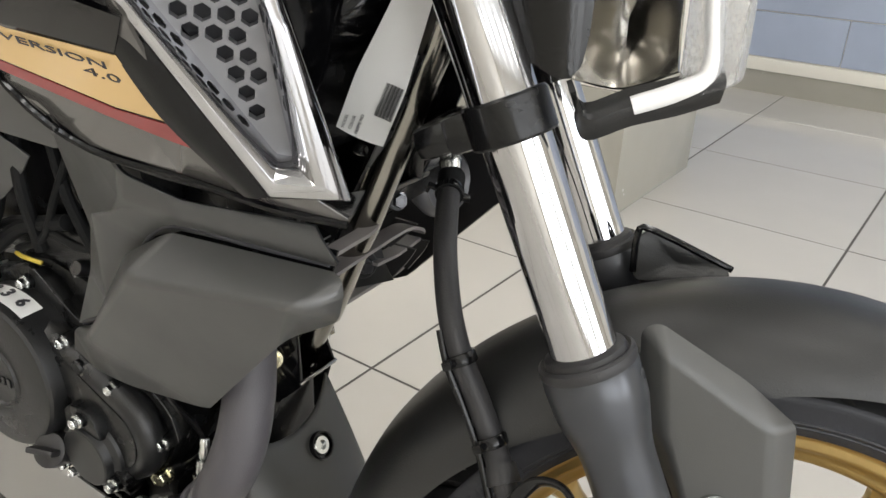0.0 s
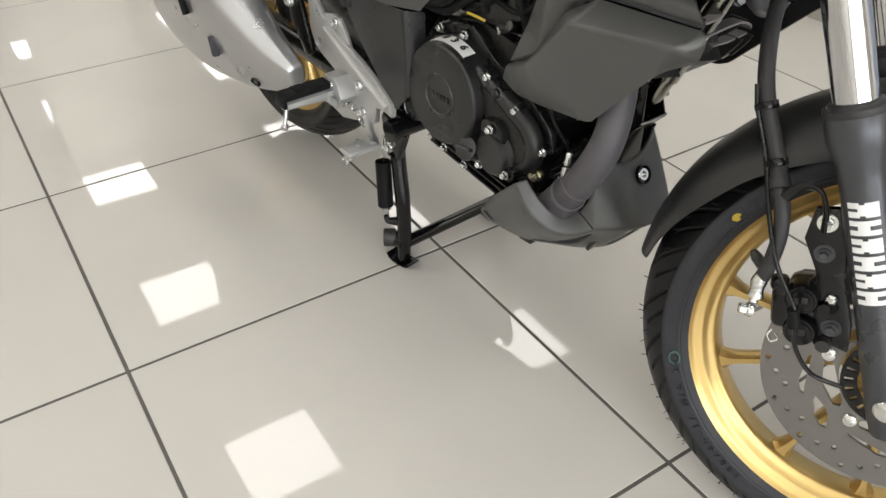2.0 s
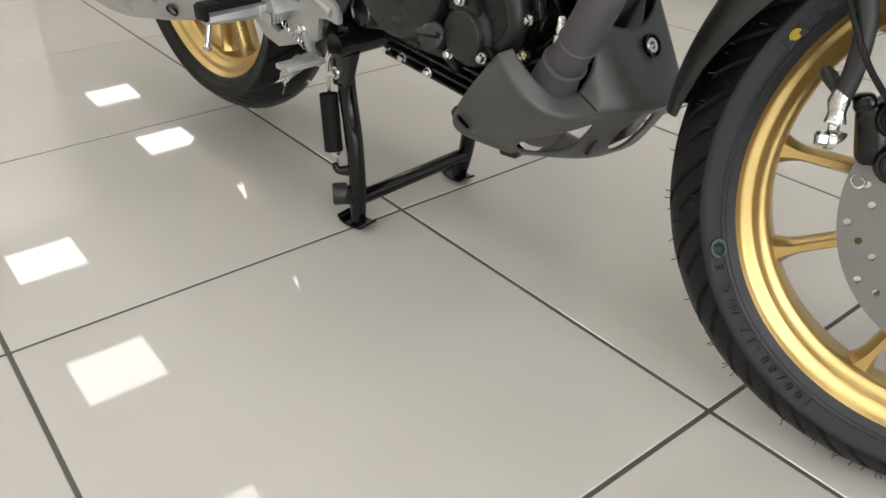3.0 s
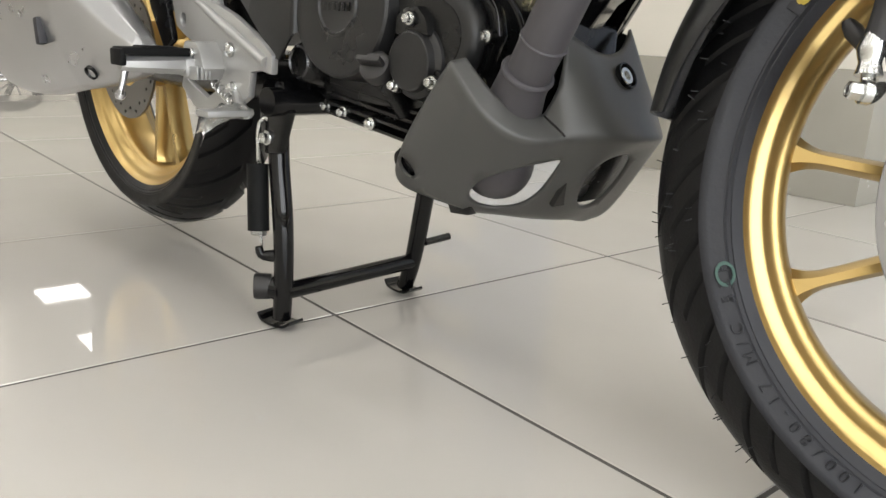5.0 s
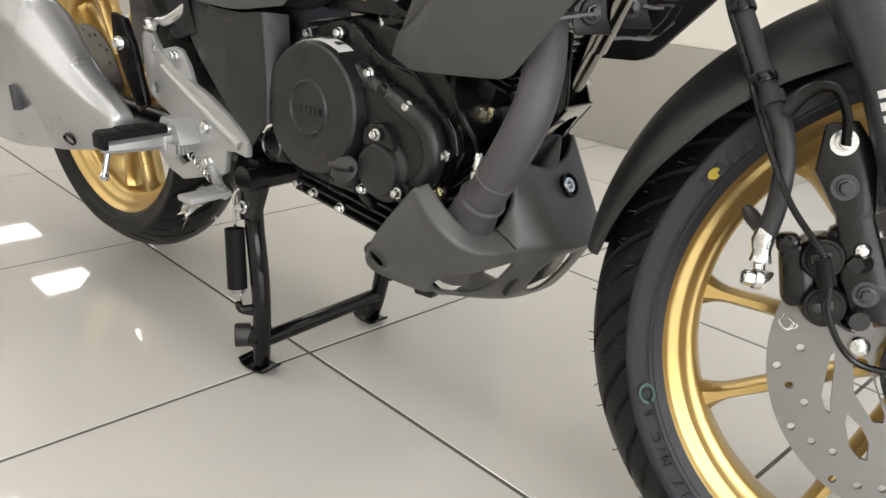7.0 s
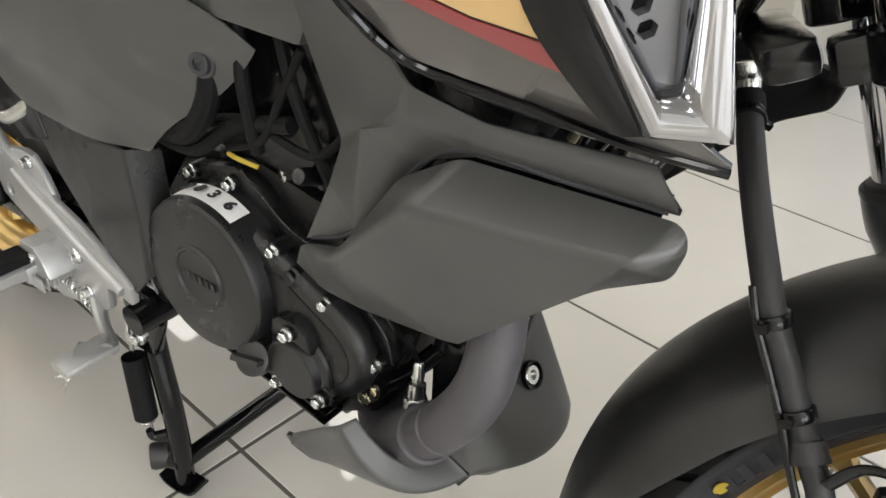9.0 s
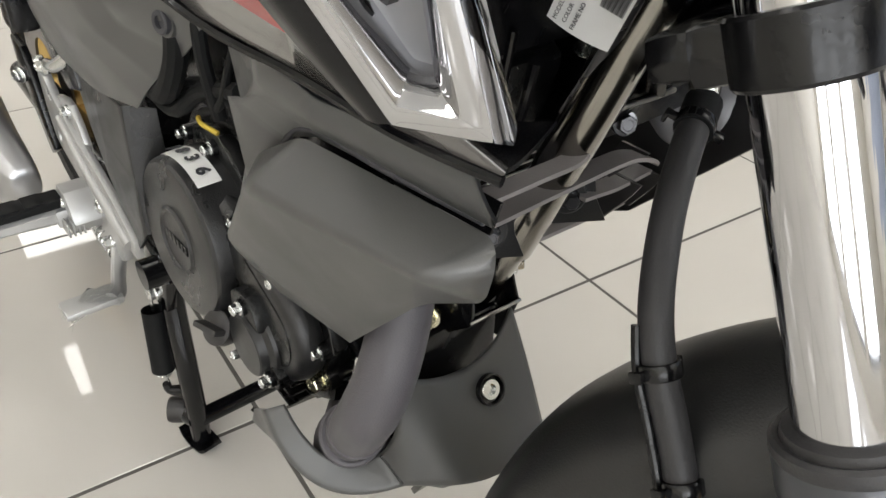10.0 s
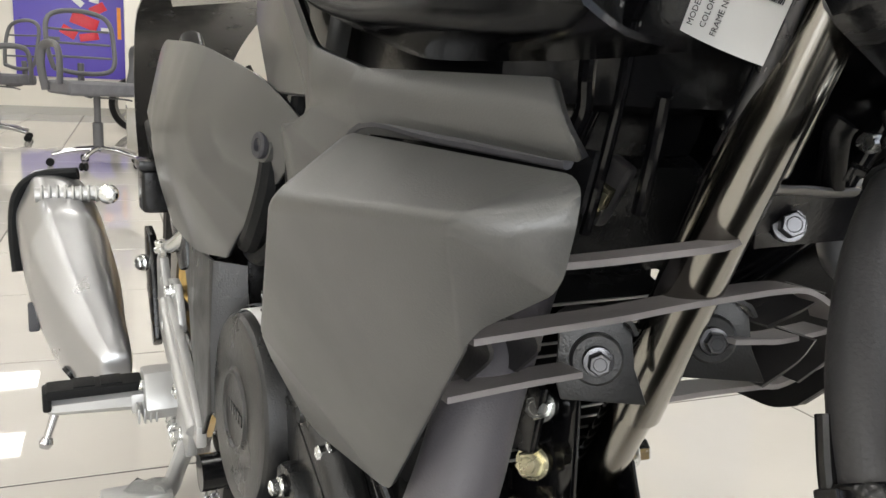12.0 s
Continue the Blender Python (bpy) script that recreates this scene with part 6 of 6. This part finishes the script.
for p, d in (((0.5865, -0.0752, 0.560), (0.014, -0.004, -0.025)), ((0.6165, -0.0808, 0.509), (0.016, -0.006, -0.026)), ((0.521, 0.014, 0.635), (0.013, -0.026, -0.009))):
    m = facing(p, d)
    clip = part("hose_clip", lathe([(0.0084, -0.004), (0.0104, -0.004), (0.0110, -0.003), (0.0110, 0.003), (0.0104, 0.004), (0.0084, 0.004)], 20, True), BLACK, hose, "black hose clip", m=m)
    part("clip_ear", join(box(0.0130, 0, 0, 0.007, 0.005, 0.003, 0.001), box(0.0160, 0, 0.002, 0.0025, 0.006, 0.007, 0.001)), BLACK, clip, m=m @ pose(0, 0, 0, 0, 200, 0))
    part("clip_ear", box(0.0128, 0, 0, 0.007, 0.005, 0.005, 0.001), BLACK, clip, m=m @ pose(0, 0, 0, 0, 20, 0))
wire = part("sensor_wire", tube([(0.571, -0.078, 0.578), (0.581, -0.084, 0.558), (0.595, -0.086, 0.533), (0.612, -0.091, 0.504), (0.638, -0.110, 0.468), (0.670, -0.126, 0.428), (0.706, -0.132, 0.392), (0.714, -0.128, 0.352), (0.735, -0.115, 0.318), (0.765, -0.100, 0.312)], 0.0026, 10, 6), BLACK, bike, "thin black sensor wire")
part("grommet", tube([(0.702, -0.133, 0.396), (0.709, -0.132, 0.376)], 0.0062, 14, 1), HOSE, wire)
part("hose_stay", tube([(0.646, -0.104, 0.490), (0.658, -0.100, 0.508), (0.676, -0.100, 0.512), (0.688, -0.102, 0.496), (0.692, -0.102, 0.474)], 0.0062, 14, 6, flat=0.4), BLACK, bike, "black stay for the hose")

# headlamp on the fork, seen from its right side
def lamp(p, out=0.0):
    return Vector(p) + Vector((0.412, -0.891, 0.19)) * out
shellp = [(0.646, -0.073, 0.734), (0.653, -0.070, 0.722), (0.673, -0.059, 0.731), (0.694, -0.048, 0.738), (0.712, -0.039, 0.746)]
lampbody = part("headlamp", patch([[lamp(p, 0.006) for p in shellp], [lamp((p[0], p[1], p[2] + 0.012), 0.012) for p in shellp], [lamp((p[0] - 0.003, p[1], p[2] + 0.020), 0.0) for p in shellp]], 4, 0.003), FENDER, bike, "headlamp with a clear lens and white light strip")
part("light_strip", tube([lamp((0.672, -0.059, 0.742), 0.008), lamp((0.694, -0.049, 0.752), 0.008), lamp((0.704, -0.042, 0.762), 0.008), lamp((0.701, -0.040, 0.790), 0.008), lamp((0.694, -0.040, 0.840), 0.008)], 0.0052, 12, 5), WHITE, lampbody, "white light strip, switched off")
part("reflector", patch([[lamp((0.640, -0.066, 0.752), -0.01), lamp((0.668, -0.056, 0.748), -0.02), lamp((0.694, -0.046, 0.760), -0.012)], [lamp((0.640, -0.062, 0.785), -0.02), lamp((0.668, -0.052, 0.785), -0.045), lamp((0.692, -0.042, 0.790), -0.02)], [lamp((0.636, -0.06, 0.85), -0.01), lamp((0.662, -0.05, 0.85), -0.02), lamp((0.688, -0.04, 0.85), -0.01)]], 5, 0.002), TUBEBLACK, lampbody, "bright reflector")
part("lens", patch([[lamp((0.690, -0.046, 0.745), 0.014), lamp((0.717, -0.036, 0.756), 0.010), lamp((0.726, -0.030, 0.764), -0.02)], [lamp((0.688, -0.043, 0.80), 0.014), lamp((0.716, -0.032, 0.80), 0.010), lamp((0.724, -0.026, 0.80), -0.02)], [lamp((0.684, -0.04, 0.86), 0.014), lamp((0.712, -0.030, 0.86), 0.010), lamp((0.72, -0.024, 0.86), -0.02)]], 4, 0.0025), LENS, lampbody, "clear plastic lens")
part("back_shell", patch([[lamp((0.600, -0.075, 0.770), 0.0), lamp((0.634, -0.070, 0.752), 0.004), lamp((0.645, -0.066, 0.760), 0.0)], [lamp((0.596, -0.07, 0.81), 0.0), lamp((0.630, -0.066, 0.79), 0.006), lamp((0.646, -0.06, 0.79), 0.0)], [lamp((0.59, -0.066, 0.86), 0.0), lamp((0.628, -0.062, 0.86), 0.004), lamp((0.640, -0.056, 0.86), 0.0)]], 3, 0.003), BLACK, lampbody, "black back of the lamp")

# paint marks on the front tyre
def mark(a, r, size, ring=False):
    loops = [circle(0, 0, size, 14, 1.3)] + ([circle(0, 0, size * 0.72, 14, 1.3)] if ring else [])
    y = -0.0484
    return WHEEL @ Matrix.Rotation(-a, 4, "Y") @ Matrix.Translation((r, y, 0)) @ pose(0, 0, 0, 0, 90, -16), loops
for a, r, size, ring, mat in ((radians(150), 0.2441, 0.0046, False, YELLOW), (radians(200), 0.2425, 0.0075, True, GREENMARK)):
    m, loops = mark(a, r, size, ring)
    part("paint_mark", plate(loops, -0.0005, 0.0004), mat, front_wheel, m=m)
# raised size lettering round the sidewall
for i, c in enumerate("100/80-17 M/C 52P"):
    if c != " ":
        th = radians(-153 + 2.75 * i)
        part("lettering", letters(c, 0.0135, 0.0010), SIDEWALL, front_tyre, m=WHEEL @ Matrix.Rotation(th, 4, "Y") @ Matrix.Translation((0, -0.0479, 0.2440)) @ pose(0, 0, 0, -6, 0, 0))
for i in range(6):
    th = radians(-62 + 3.4 * i)
    part("logo_bar", box(0, 0, 0, 0.0075, 0.0012, 0.0125, 0.0005), SIDEWALL, front_tyre, m=WHEEL @ Matrix.Rotation(th, 4, "Y") @ Matrix.Translation((0, -0.0479, 0.2440)) @ pose(0, 0, 0, -6, 0, 0))
# rubber hairs left on the tread
hair = []
for k in range(260):
    a = random.uniform(0, 2 * math.pi)
    y = random.choice((-0.042, -0.03, -0.015, 0.015, 0.03)) + random.uniform(-0.002, 0.002)
    r = 0.2940 - 0.0370 * (abs(y) / 0.0475) ** 2.1
    p = Vector((r * math.cos(a), y, r * math.sin(a)))
    d = Vector((math.cos(a) + random.uniform(-0.4, 0.4), y * 12, math.sin(a) + random.uniform(-0.4, 0.4))).normalized()
    hair.append(tube([p - d * 0.001, p + d * random.uniform(0.004, 0.008)], 0.0005, 4, 1))
hairs = part("rubber_hairs", join(*hair), RUBBER, front_tyre, m=WHEEL)
hairs["kind"] = "stuff"
# the number sticker on the engine
TILT = pose(*CL, -2, 0, 2) @ Matrix.Translation(-Vector(CL))
stick = part("number_sticker", sticker(), PAPER, engine, "white sticker with a handwritten number", m=TILT)
for c, a in zip("D836", (110, 98, 85, 71)):
    ang = radians(a)
    rx, rz = math.cos(ang), math.sin(ang)
    m = Matrix(((rz, -rx, 0, CL[0] + 0.0806 * rx), (0, 0, 1, -0.1240), (-rx, -rz, 0, CL[2] + 0.0806 * rz), (0, 0, 0, 1)))
    part("pen_stroke", moved(letters(c, 0.0175, 0.0004, 0.0005), pose(0, 0, 0, 0, random.uniform(-7, 7), 0)), INK, stick, m=TILT @ m)
# rear details
part("rear_bracket", plate([[(-0.100, 0.470), (-0.150, 0.600), (-0.285, 0.665), (-0.320, 0.620), (-0.250, 0.560), (-0.200, 0.490), (-0.150, 0.455)]], -0.142, -0.132, 0.004), BLACK, bike, "black rear frame bracket")
part("brake_pipe", tube([(-0.120, -0.130, 0.510), (-0.150, -0.150, 0.560), (-0.210, -0.155, 0.585), (-0.290, -0.150, 0.600), (-0.330, -0.140, 0.560)], 0.0065, 12, 5), HOSE, bike, "black rubber brake hose at the rear")
part("reservoir", join(box(-0.205, -0.158, 0.535, 0.040, 0.030, 0.048, 0.008, 3), box(-0.205, -0.158, 0.563, 0.046, 0.036, 0.012, 0.004)), BLACK, bike, "black fluid reservoir")
for p, q, r in (((-0.05, -0.10, 0.50), (-0.30, -0.10, 0.70), 0.014), ((-0.10, -0.105, 0.47), (-0.26, -0.11, 0.60), 0.012), ((-0.14, -0.12, 0.46), (-0.30, -0.13, 0.56), 0.010)):
    part("rear_frame_tube", tube([p, q], r, 14, 1), BLACK, bike, "black rear frame tube")
pp = part("passenger_peg", tube([(-0.342, -0.200, 0.512), (-0.347, -0.275, 0.510)], 0.0090, 14, 1), SILVERMATT, bike, "silver folded passenger footpeg")
for k in range(8):
    part("ridge", lathe([(0.0095, -0.002), (0.0108, 0.0), (0.0095, 0.002)], 14), SILVERMATT, pp, m=pose(-0.343 - 0.0005 * k, -0.208 - 0.0085 * k, 0.5115))
bolt((-0.332, -0.195, 0.512), (0.9, -0.3, 0), 0.012, 0.008, ZINC, pp, "dome")
# unseen tail part, added to block one ceiling panel's reflection in the floor
part("rear_mudguard", patch([[(-0.62, y, 0.800 - 0.9 * y * y), (-0.80, y, 0.770 - 0.9 * y * y), (-0.96, y * 0.9, 0.700 - 0.9 * y * y), (-1.07, y * 0.8, 0.590 - 0.9 * y * y), (-1.12, y * 0.7, 0.470)] for y in (-0.105, -0.05, 0.0, 0.05, 0.105)], 3, 0.004), BLACK, bike, "black rear mudguard behind the wheel")
part("rear_shock", tube([(-0.16, -0.02, 0.44), (-0.24, -0.02, 0.56)], 0.020, 18, 1), BLACK, bike, "black rear shock body")

# ---- things further back in the showroom ----
def office_chair(x, y, turn, label):
    m = TILE @ pose(x, y, 0, 0, 0, turn)
    c = new("office_chair")
    c.matrix_basis = m
    tagged(c, label, "chair", "office chairs in the showroom")
    part("seat", box(0, 0, 0.52, 0.50, 0.48, 0.09, 0.035, 3), FABRIC, c, m=m)
    back = part("backrest", tube([(-0.19, 0.24, 0.64), (-0.22, 0.27, 0.80), (-0.19, 0.31, 0.98), (0.0, 0.33, 1.03), (0.19, 0.31, 0.98), (0.22, 0.27, 0.80), (0.19, 0.24, 0.64), (0.0, 0.24, 0.61), (-0.19, 0.24, 0.64)], 0.016, 12, 5), GREYPLASTIC, c, "open dark backrest frame", m=m)
    for k in range(3):
        part("back_slat", tube([(-0.20, 0.265 + 0.018 * k, 0.72 + 0.09 * k), (0.0, 0.30 + 0.018 * k, 0.72 + 0.09 * k), (0.20, 0.265 + 0.018 * k, 0.72 + 0.09 * k)], 0.008, 8, 4), GREYPLASTIC, back, m=m)
    part("back_post", tube([(0.0, 0.12, 0.47), (0.0, 0.28, 0.50), (0.0, 0.29, 0.68)], 0.022, 12, 4), GREYPLASTIC, c, m=m)
    for s in (-1, 1):
        arm = part("armrest", tube([(s * 0.27, 0.16, 0.50), (s * 0.30, 0.14, 0.66), (s * 0.29, 0.10, 0.78), (s * 0.28, -0.10, 0.79), (s * 0.28, -0.18, 0.72), (s * 0.27, -0.14, 0.55)], 0.020, 12, 5, flat=1.4), GREYPLASTIC, c, m=m)
    part("gas_column", lathe([(0.0, -0.48), (0.022, -0.48), (0.022, -0.30), (0.034, -0.29), (0.034, -0.10), (0.0, -0.10)], 20), GREYPLASTIC, c, m=m @ pose(0, 0, 0, -90, 0, 0) @ pose(0, 0, 0, 0, 0, 0))
    part("lever", tube([(0.0, 0, 0.46), (0.20, 0.05, 0.45), (0.26, 0.06, 0.44)], 0.006, 8, 3), GREYPLASTIC, c, m=m)
    for k in range(5):
        a = 2 * math.pi * k / 5 + 0.3
        leg_ob = part("base_arm", tube([(0.02 * math.cos(a), 0.02 * math.sin(a), 0.12), (0.17 * math.cos(a), 0.17 * math.sin(a), 0.105), (0.29 * math.cos(a), 0.29 * math.sin(a), 0.075)], [0.024, 0.02, 0.015], 12, 4), CHROME, c, "chromed base arm", m=m)
        for s in (-1, 1):
            part("caster", lathe([(0.0, -0.009), (0.022, -0.009), (0.026, -0.005), (0.026, 0.005), (0.022, 0.009), (0.0, 0.009)], 20), HOSE, leg_ob, m=m @ pose(0.30 * math.cos(a), 0.30 * math.sin(a), 0.027, 0, 0, math.degrees(a)) @ pose(0, s * 0.014, 0))
    return c
office_chair(-0.30, 5.15, 20, "grey office chair with armrests and a chromed castor base")
office_chair(-1.15, 7.15, -50, "grey office chair further back on chromed castors")
office_chair(0.30, 8.90, 160, "dark grey office chair by the rear wall")

poster = part("poster", box(-0.20, Y1 - 0.02, 1.35, 2.40, 0.012, 1.70, 0.002), PURPLE, None, m=TILE)
tagged(poster, "large purple wall poster with a red motorcycle print", "poster")
for x, z, w, h, a, mat in ((-0.55, 1.25, 0.34, 0.16, 20, REDPRINT), (-0.38, 1.42, 0.20, 0.12, -30, REDPRINT), (-0.62, 1.50, 0.14, 0.08, 40, WHITE), (-0.42, 1.55, 0.12, 0.10, 10, WHITE), (-0.50, 1.05, 0.24, 0.10, -10, REDPRINT), (-0.75, 1.10, 0.20, 0.12, 30, REDPRINT), (-0.30, 1.15, 0.10, 0.06, 0, WHITE), (-0.95, 1.0, 0.18, 0.05, 0, GREYPLASTIC), (-0.12, 1.25, 0.05, 0.42, 0, ORANGE)):
    part("printed_shape", box(x, Y1 - 0.029, z, w, 0.003, h, 0.001, m=pose(0, 0, 0, 0, a, 0)), mat, poster, m=TILE)

# another motorcycle parked by the far column: only its front wheel end shows
PARK = TILE @ pose(1.33, 7.95, 0, 0, 0, -12)
park = new("parked_motorcycle")
park.matrix_basis = PARK
tagged(park, "black motorcycle parked beyond the far column", "motorcycle")
def ywheel(x, z):
    return PARK @ pose(x, 0, z)
pw = part("wheel", lathe([(0.215, -0.03), (0.222, -0.036), (0.222, -0.03), (0.205, -0.018), (0.205, 0.018), (0.222, 0.03), (0.222, 0.036), (0.215, 0.03)], 48, True), STEEL, park, m=ywheel(0, 0.29))
part("tyre", lathe([(0.222, -0.036), (0.25, -0.048), (0.278, -0.035), (0.29, 0), (0.278, 0.035), (0.25, 0.048), (0.222, 0.036)], 56), RUBBER, pw, m=ywheel(0, 0.29))
for k in range(10):
    part("spoke", spoke(k * math.pi / 5, 0.03, 0.206, 0.009, 0.008, 0.012, 0.012), STEEL, pw, m=ywheel(0, 0.29))
part("fork", tube([(0.0, -0.09, 0.29), (-0.22, -0.09, 0.75)], 0.024, 14, 1), BLACK, park, m=PARK)
part("fork", tube([(0.0, 0.09, 0.29), (-0.22, 0.09, 0.75)], 0.024, 14, 1), BLACK, park, m=PARK)
part("mudguard", patch([[(0.315 * math.cos(a), y, 0.29 + 0.315 * math.sin(a) - 6 * y * y) for y in (-0.06, 0, 0.06)] for a in np.linspace(0.7, 2.6, 8).tolist()], 3, 0.004), BLACK, park, m=PARK)
part("body", box(-0.75, 0, 0.62, 0.80, 0.26, 0.40, 0.09, 3), BLACK, park, m=PARK)
rw = part("wheel", lathe([(0.215, -0.04), (0.222, -0.046), (0.222, -0.03), (0.205, -0.018), (0.205, 0.018), (0.222, 0.03), (0.222, 0.046), (0.215, 0.04)], 48, True), STEEL, park, m=ywheel(-1.33, 0.295))
part("tyre", lathe([(0.222, -0.046), (0.25, -0.06), (0.28, -0.045), (0.295, 0), (0.28, 0.045), (0.25, 0.06), (0.222, 0.046)], 56), RUBBER, rw, m=ywheel(-1.33, 0.295))
for k in range(5):
    part("spoke", spoke(k * math.pi * 0.4, 0.03, 0.206, 0.014, 0.012, 0.014, 0.014), STEEL, rw, m=ywheel(-1.33, 0.295))

# bent steel floor stand
fs = part("floor_stand", tube([(0.34, 4.42, 0.012), (0.72, 4.38, 0.012), (0.86, 4.42, 0.020), (0.98, 4.62, 0.090), (1.05, 4.9, 0.20)], 0.011, 12, 5), CHROME, None, m=TILE)
tagged(fs, "bent chromed steel floor stand", "stand")
part("foot_bar", tube([(0.34, 4.42, 0.012), (0.36, 4.75, 0.012), (0.80, 4.9, 0.012)], 0.011, 12, 4), CHROME, fs, m=TILE)

# ---- floor tiles ----
PITCH, JOINT = 0.6, 0.0056
def tile_mesh():
    bm = box(0, 0, -0.006, PITCH - JOINT, PITCH - JOINT, 0.012, 0.0012, 1)
    bmesh.ops.delete(bm, geom=[f for f in bm.faces if f.normal.z < -0.9], context="FACES")
    me = bpy.data.meshes.new("tile")
    bm.to_mesh(me)
    bm.free()
    me.materials.append(CERAMIC)
    return me
tile_data = tile_mesh()
cells = [((i + 0.5) * PITCH, (j + 0.5) * PITCH) for i in range(-11, 7) for j in range(-11, 20)]
cells = [(x, y) for x, y in cells if X0 < x < X1 + 0.3 and Y0 < y < Y1 + 0.3]
cells.sort(key=lambda c: (c[0] - 0.2) ** 2 + 0.5 * (c[1] - 0.8) ** 2)
for x, y in cells[:290]:
    share("tile", tile_data, floor, TILE @ pose(x, y, random.uniform(-0.0003, 0.0003), random.uniform(-0.03, 0.03), random.uniform(-0.03, 0.03), 0))
rest = bmesh.new()
for x, y in cells[290:]:
    tmp = bmesh.new()
    tmp.from_mesh(tile_data)
    bmesh.ops.translate(tmp, verts=tmp.verts, vec=(x, y, 0))
    me = bpy.data.meshes.new("tmp")
    tmp.to_mesh(me)
    tmp.free()
    rest.from_mesh(me)
    bpy.data.meshes.remove(me)
far = part("far_tiles", rest, CERAMIC, floor, m=TILE)
far["kind"] = "stuff"

# boards of the blue wall
board_w, board_h = 1.2, 0.20
def board_mesh():
    bm = box(0, 0, 0, 0.010, board_w - 0.004, board_h - 0.005, 0.0015, 1)
    me = bpy.data.meshes.new("board")
    bm.to_mesh(me)
    bm.free()
    me.materials.append(BLUEWALL)
    return me
board_data = board_mesh()
for r in range(14):
    z = 0.158 + (r + 0.5) * board_h
    for k in range(6):
        y = -3.2 + (k + 0.5 * (r % 2)) * board_w
        if z + board_h / 2 < HIGH:
            share("board", board_data, wall_blue, TILE @ pose(X1 + 0.008, y, z))
